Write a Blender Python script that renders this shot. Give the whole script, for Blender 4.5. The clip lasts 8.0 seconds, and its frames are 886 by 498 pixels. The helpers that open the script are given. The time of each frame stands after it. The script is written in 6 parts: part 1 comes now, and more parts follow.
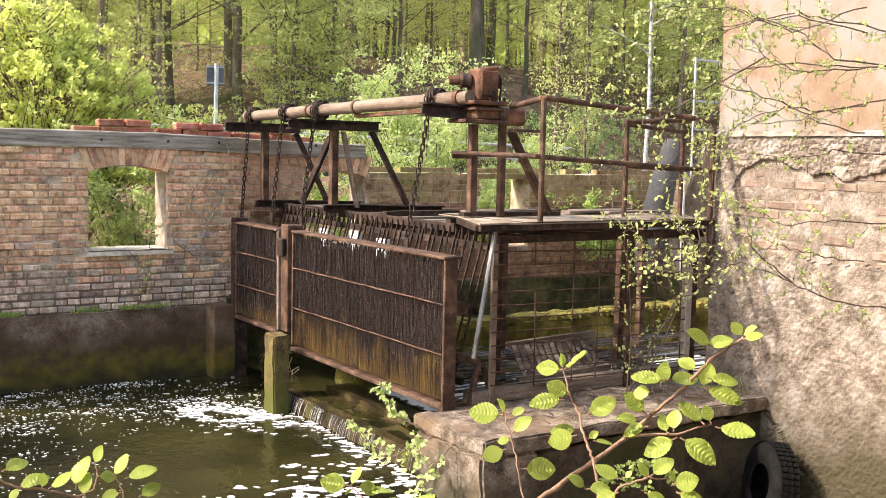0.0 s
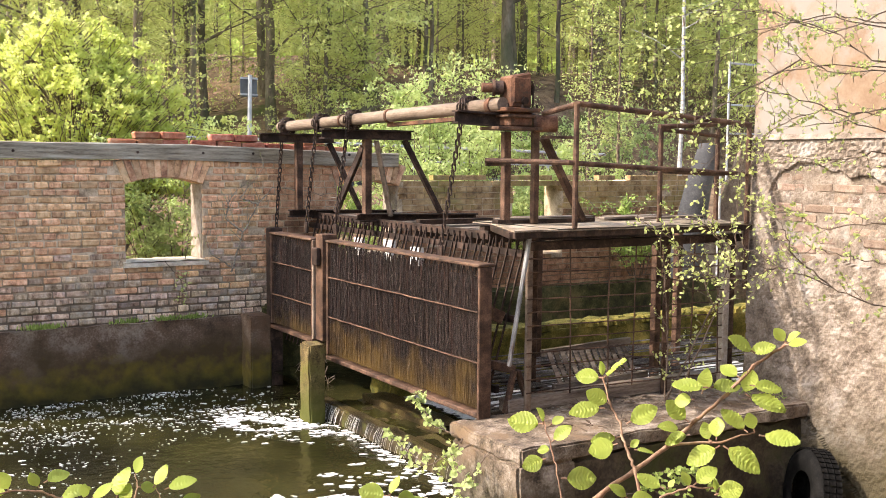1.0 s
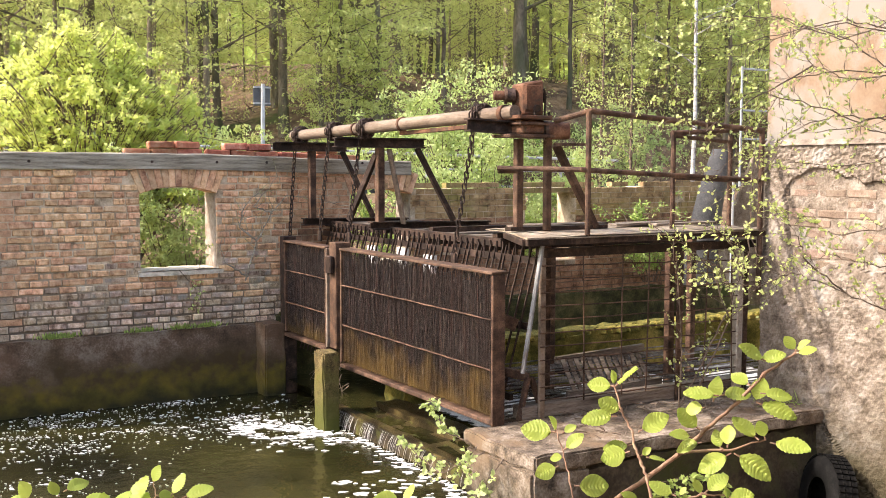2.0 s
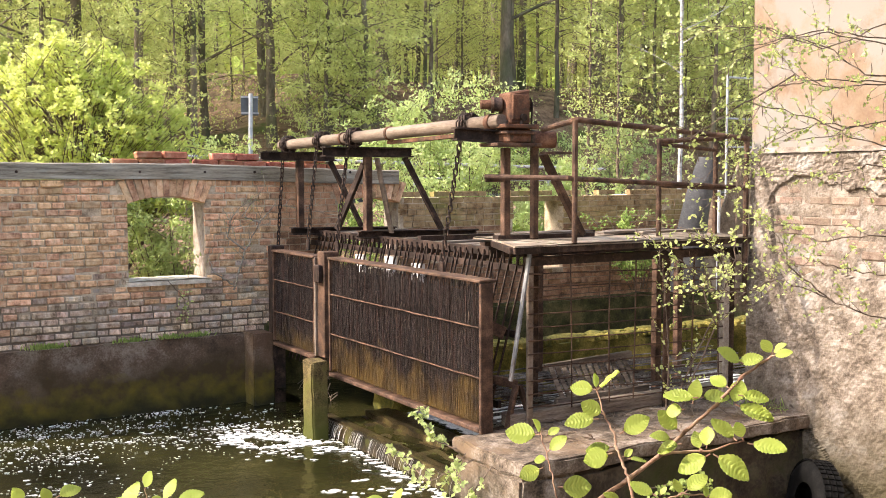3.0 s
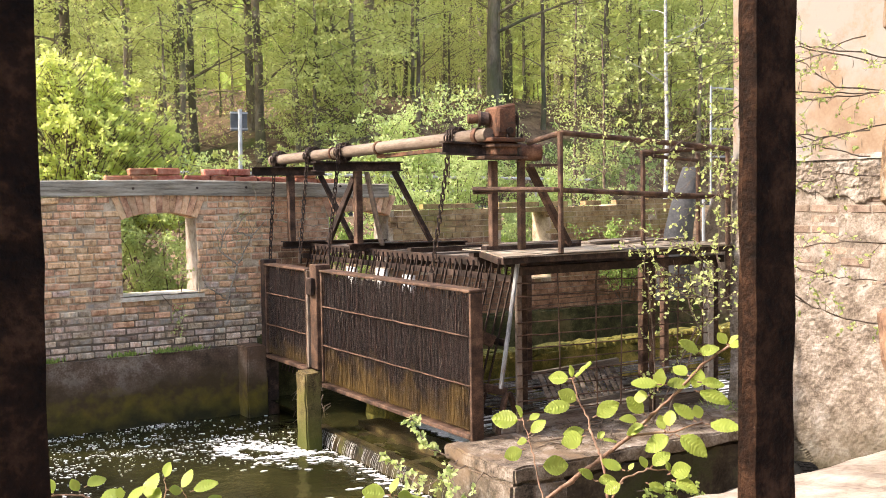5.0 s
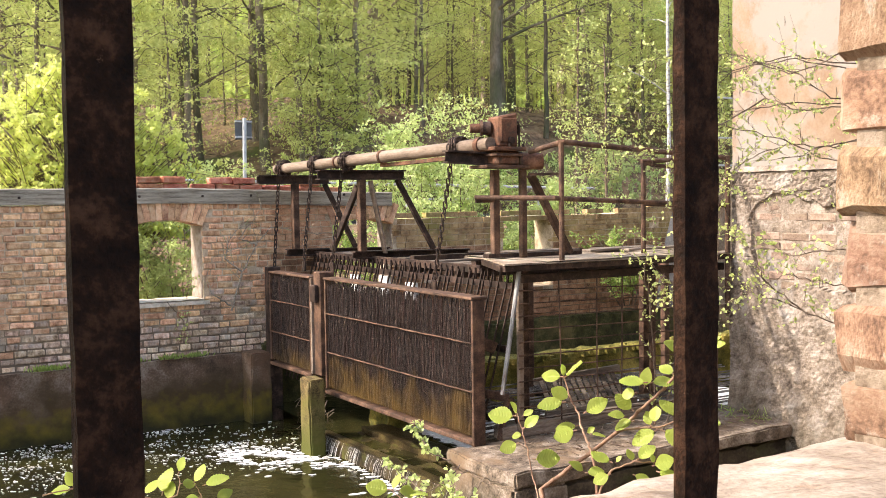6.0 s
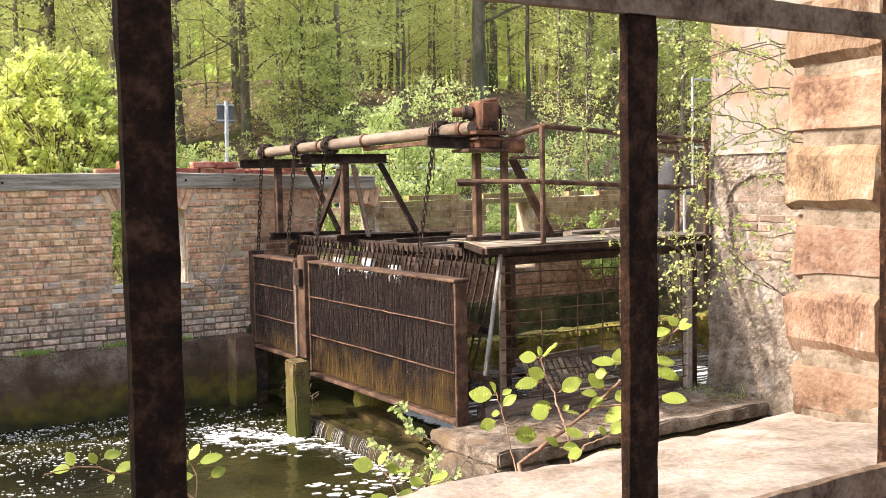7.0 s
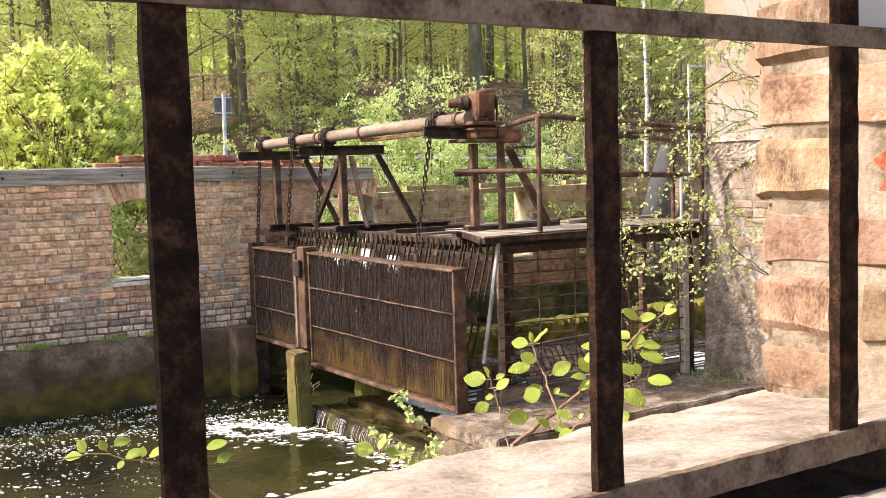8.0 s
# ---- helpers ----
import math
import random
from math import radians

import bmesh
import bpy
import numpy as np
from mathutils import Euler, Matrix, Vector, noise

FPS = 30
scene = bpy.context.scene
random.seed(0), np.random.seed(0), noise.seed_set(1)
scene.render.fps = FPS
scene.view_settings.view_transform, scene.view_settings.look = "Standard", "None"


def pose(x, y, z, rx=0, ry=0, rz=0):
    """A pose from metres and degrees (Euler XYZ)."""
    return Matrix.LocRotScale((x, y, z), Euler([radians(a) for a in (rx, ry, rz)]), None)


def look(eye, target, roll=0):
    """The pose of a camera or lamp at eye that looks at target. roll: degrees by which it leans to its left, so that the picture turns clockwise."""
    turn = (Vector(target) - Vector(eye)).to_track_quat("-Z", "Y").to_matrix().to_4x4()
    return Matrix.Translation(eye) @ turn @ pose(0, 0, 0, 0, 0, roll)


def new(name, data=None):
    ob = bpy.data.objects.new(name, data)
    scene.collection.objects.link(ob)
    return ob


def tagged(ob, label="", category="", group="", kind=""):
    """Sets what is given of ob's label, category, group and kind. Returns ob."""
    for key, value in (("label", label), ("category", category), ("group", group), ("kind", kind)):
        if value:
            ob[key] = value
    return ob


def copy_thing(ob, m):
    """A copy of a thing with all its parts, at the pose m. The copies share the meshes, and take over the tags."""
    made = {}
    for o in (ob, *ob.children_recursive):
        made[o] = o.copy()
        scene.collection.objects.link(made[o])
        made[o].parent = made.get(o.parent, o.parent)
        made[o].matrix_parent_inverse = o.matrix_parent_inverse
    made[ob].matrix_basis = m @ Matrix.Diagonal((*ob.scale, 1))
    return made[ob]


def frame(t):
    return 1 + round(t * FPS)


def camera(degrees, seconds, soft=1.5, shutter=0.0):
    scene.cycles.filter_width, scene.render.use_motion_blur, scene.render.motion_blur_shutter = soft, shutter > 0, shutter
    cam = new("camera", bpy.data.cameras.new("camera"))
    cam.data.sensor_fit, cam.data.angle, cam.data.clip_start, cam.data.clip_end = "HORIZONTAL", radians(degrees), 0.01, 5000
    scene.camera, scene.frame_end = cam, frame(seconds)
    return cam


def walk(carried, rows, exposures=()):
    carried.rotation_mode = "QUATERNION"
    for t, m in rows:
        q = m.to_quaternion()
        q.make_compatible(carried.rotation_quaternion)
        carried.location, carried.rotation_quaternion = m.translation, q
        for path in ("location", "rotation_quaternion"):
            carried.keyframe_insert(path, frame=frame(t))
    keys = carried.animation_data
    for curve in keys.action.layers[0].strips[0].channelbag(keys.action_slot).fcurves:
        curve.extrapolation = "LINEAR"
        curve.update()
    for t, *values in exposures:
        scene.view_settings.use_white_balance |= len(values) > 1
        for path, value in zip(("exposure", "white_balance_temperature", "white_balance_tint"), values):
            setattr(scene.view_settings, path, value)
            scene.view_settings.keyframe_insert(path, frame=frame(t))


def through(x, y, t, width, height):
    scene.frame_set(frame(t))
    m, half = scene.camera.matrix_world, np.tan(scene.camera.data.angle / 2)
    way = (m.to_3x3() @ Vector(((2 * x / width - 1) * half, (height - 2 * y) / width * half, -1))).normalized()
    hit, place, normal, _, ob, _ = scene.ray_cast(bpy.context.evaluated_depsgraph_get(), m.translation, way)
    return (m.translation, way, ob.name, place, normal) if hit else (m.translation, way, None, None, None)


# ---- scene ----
cam = camera(46.6, 8.0, soft=0.8)

PATH = [
    (0, (0.221, 0.338, 2.269), (1.314, 2.003, 2.087), 1.3),
    (0.5, (0.221, 0.345, 2.267), (1.291, 2.024, 2.086), 1.1),
    (1, (0.221, 0.346, 2.269), (1.260, 2.048, 2.101), 0.5),
    (1.5, (0.217, 0.340, 2.273), (1.233, 2.052, 2.111), 0.2),
    (2.8, (0.203, 0.309, 2.276), (1.226, 2.022, 2.135), -0.1),
    (3, (0.199, 0.301, 2.276), (1.232, 1.999, 2.139), -0.1),
    (3.5, (0.181, 0.277, 2.275), (1.238, 1.962, 2.144), -0.4),
    (4, (0.150, 0.249, 2.274), (1.223, 1.929, 2.132), -0.6),
    (4.5, (0.124, 0.208, 2.283), (1.199, 1.894, 2.141), -0.7),
    (5, (0.110, 0.158, 2.279), (1.169, 1.859, 2.165), -0.8),
    (5.2, (0.103, 0.139, 2.279), (1.154, 1.837, 2.182), -0.8),
    (6.5, (0.037, 0.032, 2.286), (1.090, 1.734, 2.185), -0.7),
    (7, (0.017, -0.005, 2.297), (1.096, 1.678, 2.163), -1.0),
    (7.5, (0.004, -0.034, 2.299), (1.082, 1.646, 2.147), -1.0),
    (8, (-0.014, -0.070, 2.304), (1.063, 1.608, 2.15), -1.7),
]
walk(cam, [(t, look(eye, target, roll)) for t, eye, target, roll in PATH])

# world, sun
world = bpy.data.worlds.new("sky")
scene.world = world
world.use_nodes = True
wn = world.node_tree.nodes
sky = wn.new("ShaderNodeTexSky")
sky.sky_type = 'NISHITA'
sky.sun_disc = False
SUN_DIR = Vector((0.70, -0.27, -0.66)).normalized()   # the way the sunlight travels
sky.sun_elevation = math.asin(-SUN_DIR.z)
sky.sun_rotation = math.atan2(-SUN_DIR.x, -SUN_DIR.y)
sky.air_density, sky.dust_density = 1.3, 3.0
wn["Background"].inputs["Strength"].default_value = 0.15
world.node_tree.links.new(sky.outputs[0], wn["Background"].inputs["Color"])
sun = bpy.data.lights.new("sun", 'SUN')
sun.energy, sun.angle, sun.color = 2.05, radians(1.0), (1.0, 0.93, 0.82)
sun_ob = new("sun", sun)
sun_ob.matrix_world = look((0, 0, 20), Vector((0, 0, 20)) + SUN_DIR)
scene.view_settings.exposure = 1.83
scene.view_settings.use_white_balance = True
scene.view_settings.white_balance_temperature, scene.view_settings.white_balance_tint = 6800, 15


# ---------- mesh helpers ----------
class Acc:
    """Collects vertices and faces for one mesh."""

    def __init__(self):
        self.v, self.f = [], []

    def add(self, vs, fs):
        n = len(self.v)
        self.v.extend(tuple(p) for p in vs)
        self.f.extend(tuple(i + n for i in q) for q in fs)
        return self

    def box(self, lo, hi, m=None):
        x0, y0, z0 = lo
        x1, y1, z1 = hi
        vs = [Vector(p) for p in ((x0, y0, z0), (x1, y0, z0), (x1, y1, z0), (x0, y1, z0),
                                  (x0, y0, z1), (x1, y0, z1), (x1, y1, z1), (x0, y1, z1))]
        if m is not None:
            vs = [m @ p for p in vs]
        return self.add(vs, ((3, 2, 1, 0), (4, 5, 6, 7), (0, 1, 5, 4), (1, 2, 6, 5), (2, 3, 7, 6), (3, 0, 4, 7)))

    def bar(self, a, b, w, h, up=(0, 0, 1)):
        """A square bar from a to b, w wide and h high."""
        a, b = Vector(a), Vector(b)
        d = (b - a).normalized()
        s = d.cross(Vector(up))
        if s.length < 1e-4:
            s = d.cross(Vector((0, 1, 0)))
        s.normalize()
        u = s.cross(d)
        vs = [p + s * (w / 2 * i) + u * (h / 2 * j) for p in (a, b) for i, j in ((-1, -1), (1, -1), (1, 1), (-1, 1))]
        return self.add(vs, ((0, 1, 2, 3), (7, 6, 5, 4), (0, 4, 5, 1), (1, 5, 6, 2), (2, 6, 7, 3), (3, 7, 4, 0)))

    def tube(self, pts, radii, n=8, caps=True):
        """A round tube along pts."""
        pts = [Vector(p) for p in pts]
        if not isinstance(radii, (list, tuple)):
            radii = [radii] * len(pts)
        d0 = (pts[1] - pts[0]).normalized()
        s = d0.cross(Vector((0.31, 0.2, 0.93)))
        if s.length < 0.05:
            s = d0.cross(Vector((1, 0, 0)))
        s.normalize()
        vs, fs = [], []
        for i, p in enumerate(pts):
            d = (pts[min(i + 1, len(pts) - 1)] - pts[max(i - 1, 0)]).normalized()
            s = (s - d * s.dot(d)).normalized()
            u = d.cross(s)
            vs += [p + (s * math.cos(a) + u * math.sin(a)) * radii[i] for a in (2 * math.pi * k / n for k in range(n))]
        for i in range(len(pts) - 1):
            for k in range(n):
                k2 = (k + 1) % n
                fs.append((i * n + k, i * n + k2, (i + 1) * n + k2, (i + 1) * n + k))
        if caps:
            fs.append(tuple(range(n))[::-1])
            fs.append(tuple(range((len(pts) - 1) * n, len(pts) * n)))
        return self.add(vs, fs)

    def mesh(self, name, material, smooth=False, bevel=0.0):
        me = bpy.data.meshes.new(name)
        me.from_pydata(self.v, [], self.f)
        if bevel > 0:
            bm = bmesh.new()
            bm.from_mesh(me)
            bmesh.ops.bevel(bm, geom=bm.edges[:], offset=bevel, segments=1, affect='EDGES', profile=0.6)
            bm.to_mesh(me)
            bm.free()
        if smooth:
            me.shade_smooth()
            me.set_sharp_from_angle(angle=radians(50))
        for m in (material if isinstance(material, (list, tuple)) else [material]):
            me.materials.append(m)
        me.update()
        return me


def thing(name, label, category, at=(0, 0, 0), group="", kind=""):
    ob = new(name)
    ob.location = at
    return tagged(ob, label, category, group, kind)


def part(name, acc, material, parent=None, label="", smooth=False, bevel=0.0):
    me = acc if isinstance(acc, bpy.types.Mesh) else acc.mesh(name, material, smooth, bevel)
    ob = new(name, me)
    if parent is not None:
        ob.parent = parent
        at = Vector(parent.location)
        if parent.parent is not None:
            at += Vector(parent.parent.location)
        ob.matrix_parent_inverse = Matrix.Translation(-at)
    return tagged(ob, label)


def structure(name, acc, material, label, category, smooth=False, bevel=0.0):
    return tagged(part(name, acc, material, None, label, smooth, bevel), label, category, "", "structure")


def grid(acc, nx, ny, fn):
    """A sheet of nx by ny cells; fn(u, v) gives the place."""
    vs = [fn(i / nx, j / ny) for j in range(ny + 1) for i in range(nx + 1)]
    w = nx + 1
    return acc.add(vs, [(j * w + i, j * w + i + 1, (j + 1) * w + i + 1, (j + 1) * w + i) for j in range(ny) for i in range(nx)])


def nz(x, y, z=0.0, s=1.0):
    return noise.noise(Vector((x * s, y * s, z * s)))


# ---------- materials ----------
def mat(name, dark, mid, light, scale=6.0, fine=60.0, rough=0.8, metal=0.0, bump=0.3, dist=0.01, rnd=0.0,
        stretch=(1, 1, 1), patch=None, patch_scale=1.5, patch_cut=(0.5, 0.62), spec=0.3, hue=0.0, rough_var=0.15, glow=0.0):
    """Noise-coloured surface: three tones, fine grain, a second patchy tone, relief, own glow if asked."""
    m = bpy.data.materials.new(name)
    m.use_nodes = True
    nt = m.node_tree
    N, L = nt.nodes, nt.links
    bs = N["Principled BSDF"]
    tc = N.new("ShaderNodeTexCoord")
    mp = N.new("ShaderNodeMapping")
    mp.inputs["Scale"].default_value = stretch
    oi = N.new("ShaderNodeObjectInfo")
    L.new(tc.outputs["Object"], mp.inputs["Vector"])
    src = mp.outputs["Vector"]
    if rnd > 0:
        ad = N.new("ShaderNodeVectorMath")
        ad.operation = 'ADD'
        sc = N.new("ShaderNodeVectorMath")
        sc.operation = 'SCALE'
        sc.inputs[0].default_value = (17.0, 31.0, 23.0)
        L.new(oi.outputs["Random"], sc.inputs["Scale"])
        L.new(src, ad.inputs[0])
        L.new(sc.outputs[0], ad.inputs[1])
        src = ad.outputs[0]
    n1 = N.new("ShaderNodeTexNoise")
    n1.inputs["Scale"].default_value, n1.inputs["Detail"].default_value, n1.inputs["Roughness"].default_value = scale, 6, 0.65
    n2 = N.new("ShaderNodeTexNoise")
    n2.inputs["Scale"].default_value, n2.inputs["Detail"].default_value = fine, 5
    L.new(src, n1.inputs["Vector"])
    L.new(src, n2.inputs["Vector"])
    mx = N.new("ShaderNodeMath")
    mx.operation = 'MULTIPLY_ADD'
    mx.inputs[1].default_value = 0.35
    L.new(n2.outputs["Fac"], mx.inputs[0])
    L.new(n1.outputs["Fac"], mx.inputs[2])
    rp = N.new("ShaderNodeValToRGB")
    e = rp.color_ramp.elements
    e[0].position, e[0].color = 0.5, (*dark, 1)
    e[1].position, e[1].color = 0.86, (*light, 1)
    k = e.new(0.67)
    k.color = (*mid, 1)
    L.new(mx.outputs[0], rp.inputs["Fac"])
    col = rp.outputs["Color"]
    if patch:
        n3 = N.new("ShaderNodeTexNoise")
        n3.inputs["Scale"].default_value, n3.inputs["Detail"].default_value, n3.inputs["Roughness"].default_value = patch_scale, 8, 0.7
        L.new(src, n3.inputs["Vector"])
        mr = N.new("ShaderNodeMapRange")
        mr.inputs["From Min"].default_value, mr.inputs["From Max"].default_value = patch_cut
        L.new(n3.outputs["Fac"], mr.inputs["Value"])
        mi = N.new("ShaderNodeMix")
        mi.data_type = 'RGBA'
        mi.inputs["B"].default_value = (*patch, 1)
        L.new(mr.outputs[0], mi.inputs["Factor"])
        L.new(col, mi.inputs["A"])
        col = mi.outputs["Result"]
    if rnd > 0:
        hs = N.new("ShaderNodeHueSaturation")
        mv = N.new("ShaderNodeMapRange")
        mv.inputs["To Min"].default_value, mv.inputs["To Max"].default_value = 1 - rnd, 1 + rnd
        L.new(oi.outputs["Random"], mv.inputs["Value"])
        L.new(mv.outputs[0], hs.inputs["Value"])
        if hue > 0:
            fr = N.new("ShaderNodeMath")
            fr.operation = 'MULTIPLY'
            fr.inputs[1].default_value = 7.31
            f2 = N.new("ShaderNodeMath")
            f2.operation = 'FRACT'
            mh = N.new("ShaderNodeMapRange")
            mh.inputs["To Min"].default_value, mh.inputs["To Max"].default_value = 0.5 - hue, 0.5 + hue
            L.new(oi.outputs["Random"], fr.inputs[0])
            L.new(fr.outputs[0], f2.inputs[0])
            L.new(f2.outputs[0], mh.inputs["Value"])
            L.new(mh.outputs[0], hs.inputs["Hue"])
        L.new(col, hs.inputs["Color"])
        col = hs.outputs["Color"]
    L.new(col, bs.inputs["Base Color"])
    rr = N.new("ShaderNodeMapRange")
    rr.inputs["To Min"].default_value, rr.inputs["To Max"].default_value = max(rough - rough_var, 0.05), min(rough + rough_var, 1)
    L.new(n2.outputs["Fac"], rr.inputs["Value"])
    L.new(rr.outputs[0], bs.inputs["Roughness"])
    bs.inputs["Metallic"].default_value = metal
    bs.inputs["Specular IOR Level"].default_value = spec
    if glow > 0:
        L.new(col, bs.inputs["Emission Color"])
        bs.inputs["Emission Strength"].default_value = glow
    if bump > 0:
        bp = N.new("ShaderNodeBump")
        bp.inputs["Strength"].default_value, bp.inputs["Distance"].default_value = bump, dist
        L.new(mx.outputs[0], bp.inputs["Height"])
        L.new(bp.outputs[0], bs.inputs["Normal"])
    return m


def leaf_mat(name, a, b, through=0.5, scale=1.2, gloss=0.5, island=True):
    """Thin leaf: lit from both sides, tone varied leaf by leaf and in clumps."""
    m = bpy.data.materials.new(name)
    m.use_nodes = True
    nt = m.node_tree
    N, L = nt.nodes, nt.links
    bs = N["Principled BSDF"]
    ge = N.new("ShaderNodeNewGeometry")
    tc = N.new("ShaderNodeTexCoord")
    no = N.new("ShaderNodeTexNoise")
    no.inputs["Scale"].default_value = scale
    L.new(tc.outputs["Object"], no.inputs["Vector"])
    ad = N.new("ShaderNodeMath")
    ad.operation = 'MULTIPLY_ADD'
    ad.inputs[1].default_value = 0.55
    L.new(ge.outputs["Random Per Island"] if island else no.outputs["Fac"], ad.inputs[0])
    sb = N.new("ShaderNodeMath")
    sb.operation = 'MULTIPLY_ADD'
    sb.inputs[1].default_value, sb.inputs[2].default_value = 1.2, -0.35
    L.new(no.outputs["Fac"], sb.inputs[0])
    L.new(sb.outputs[0], ad.inputs[2])
    mi = N.new("ShaderNodeMix")
    mi.data_type = 'RGBA'
    mi.inputs["A"].default_value, mi.inputs["B"].default_value = (*a, 1), (*b, 1)
    L.new(ad.outputs[0], mi.inputs["Factor"])
    L.new(mi.outputs["Result"], bs.inputs["Base Color"])
    bs.inputs["Roughness"].default_value = gloss
    bs.inputs["Specular IOR Level"].default_value = 0.3
    tr = N.new("ShaderNodeBsdfTranslucent")
    L.new(mi.outputs["Result"], tr.inputs["Color"])
    ms = N.new("ShaderNodeMixShader")
    ms.inputs[0].default_value = through
    L.new(bs.outputs[0], ms.inputs[1])
    L.new(tr.outputs[0], ms.inputs[2])
    L.new(ms.outputs[0], N["Material Output"].inputs["Surface"])
    return m


M_BRICK = mat("weathered_brick", (0.27, 0.14, 0.08), (0.64, 0.375, 0.21), (0.80, 0.57, 0.37), 11, 100, 0.9, bump=0.7, dist=0.009,
              rnd=0.24, hue=0.010, patch=(0.46, 0.33, 0.20), patch_scale=5, patch_cut=(0.52, 0.75))
M_BRICK_DARK = mat("damp_brick", (0.15, 0.095, 0.062), (0.46, 0.325, 0.225), (0.74, 0.60, 0.46), 11, 100, 0.85, bump=0.5, dist=0.006,
                   rnd=0.35, hue=0.015, patch=(0.36, 0.33, 0.29), patch_scale=5, patch_cut=(0.48, 0.7))
M_BRICK_WET = mat("wet_brown_brick", (0.10, 0.052, 0.03), (0.30, 0.16, 0.092), (0.46, 0.28, 0.17), 9, 90, 0.8, bump=0.5, dist=0.006,
                  patch=(0.13, 0.10, 0.04), patch_scale=2.5, patch_cut=(0.58, 0.72))
M_BRICK_LICHEN = mat("lichen_grown_brick", (0.17, 0.10, 0.05), (0.38, 0.25, 0.125), (0.54, 0.39, 0.21), 8, 90, 0.9, bump=0.7, dist=0.008,
                     patch=(0.25, 0.21, 0.07), patch_scale=2.2, patch_cut=(0.5, 0.66))
M_BRICK_RED = mat("red_brick", (0.20, 0.06, 0.035), (0.36, 0.13, 0.075), (0.47, 0.25, 0.16), 9, 90, 0.9, bump=0.5, dist=0.006,
                  rnd=0.25, hue=0.012)
M_JAMB = mat("limewashed_brick", (0.085, 0.05, 0.032), (0.235, 0.148, 0.095), (0.31, 0.235, 0.17), 14, 170, 0.9, bump=0.9, dist=0.007,
             rnd=0.22, hue=0.012, patch=(0.30, 0.255, 0.205), patch_scale=20, patch_cut=(0.58, 0.66))
M_JAMB_MORTAR = mat("smeared_lime_mortar", (0.12, 0.088, 0.06), (0.24, 0.19, 0.145), (0.34, 0.29, 0.235), 22, 150, 0.95, bump=1.0, dist=0.006)
M_JAMB_RED = mat("bare_red_brick", (0.11, 0.022, 0.010), (0.30, 0.065, 0.026), (0.40, 0.17, 0.09), 14, 150, 0.9, bump=1.0, dist=0.008,
                 rnd=0.2, hue=0.01, patch=(0.30, 0.23, 0.17), patch_scale=16, patch_cut=(0.60, 0.68))
M_MORTAR = mat("lime_mortar", (0.24, 0.175, 0.115), (0.50, 0.39, 0.27), (0.70, 0.58, 0.43), 7, 80, 0.95, bump=0.6, dist=0.006)
M_MORTAR_PALE = mat("pale_mortar", (0.26, 0.21, 0.16), (0.40, 0.335, 0.27), (0.52, 0.46, 0.38), 20, 130, 0.95, bump=0.6, dist=0.004)
M_CONC = mat("weathered_concrete", (0.10, 0.085, 0.06), (0.24, 0.20, 0.16), (0.38, 0.34, 0.28), 2.5, 45, 0.9, bump=0.5, dist=0.012,
             patch=(0.10, 0.10, 0.035), patch_scale=1.7, patch_cut=(0.52, 0.66))
M_CONC_TOP = mat("slab_concrete", (0.03, 0.023, 0.016), (0.15, 0.115, 0.085), (0.36, 0.31, 0.26), 7, 70, 0.9, bump=1.0, dist=0.018,
                 patch=(0.17, 0.115, 0.07), patch_scale=2.4, patch_cut=(0.5, 0.66))
# damp rubble, coloured darker still for the shade on the slab front
M_DAMP_SHADED = mat("damp_shaded_rubble", (0.018, 0.014, 0.009), (0.055, 0.042, 0.028), (0.13, 0.10, 0.07), 4, 45, 0.85, bump=0.9, dist=0.02,
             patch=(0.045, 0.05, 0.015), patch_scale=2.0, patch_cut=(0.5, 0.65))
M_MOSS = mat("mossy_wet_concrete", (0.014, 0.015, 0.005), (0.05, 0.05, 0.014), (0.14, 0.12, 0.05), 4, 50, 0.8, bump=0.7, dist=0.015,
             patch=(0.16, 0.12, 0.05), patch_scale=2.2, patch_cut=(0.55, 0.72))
M_PIER = mat("ochre_mossy_pier", (0.035, 0.027, 0.01), (0.13, 0.092, 0.036), (0.29, 0.215, 0.12), 10, 80, 0.85, bump=0.9, dist=0.015,
             patch=(0.11, 0.10, 0.02), patch_scale=5, patch_cut=(0.46, 0.62))
M_WEIR = mat("wet_brown_weir", (0.008, 0.006, 0.003), (0.03, 0.021, 0.009), (0.10, 0.075, 0.03), 5, 60, 0.35, bump=0.8, dist=0.012,
             stretch=(3, 1, 0.5), patch=(0.09, 0.095, 0.02), patch_scale=4, patch_cut=(0.56, 0.66))
M_ROD = mat("water_polished_rods", (0.03, 0.025, 0.02), (0.09, 0.08, 0.07), (0.3, 0.28, 0.26), 3, 60, 0.35, 0.5, 0.2, 0.001)
M_MOSS_BRIGHT = mat("moss_cushion", (0.035, 0.038, 0.006), (0.125, 0.11, 0.018), (0.32, 0.25, 0.06), 5, 70, 0.95, bump=0.9, dist=0.02)
M_RUST = mat("rusted_steel", (0.028, 0.016, 0.011), (0.078, 0.044, 0.029), (0.185, 0.11, 0.073), 9, 100, 0.7, 0.25, 0.4, 0.004,
             patch=(0.14, 0.075, 0.042), patch_scale=6, patch_cut=(0.55, 0.7))
M_RUST_PALE = mat("pale_rust_pipe", (0.085, 0.058, 0.04), (0.175, 0.13, 0.096), (0.27, 0.215, 0.17), 5, 70, 0.65, 0.2, 0.35, 0.003,
                  stretch=(1, 0.3, 1))
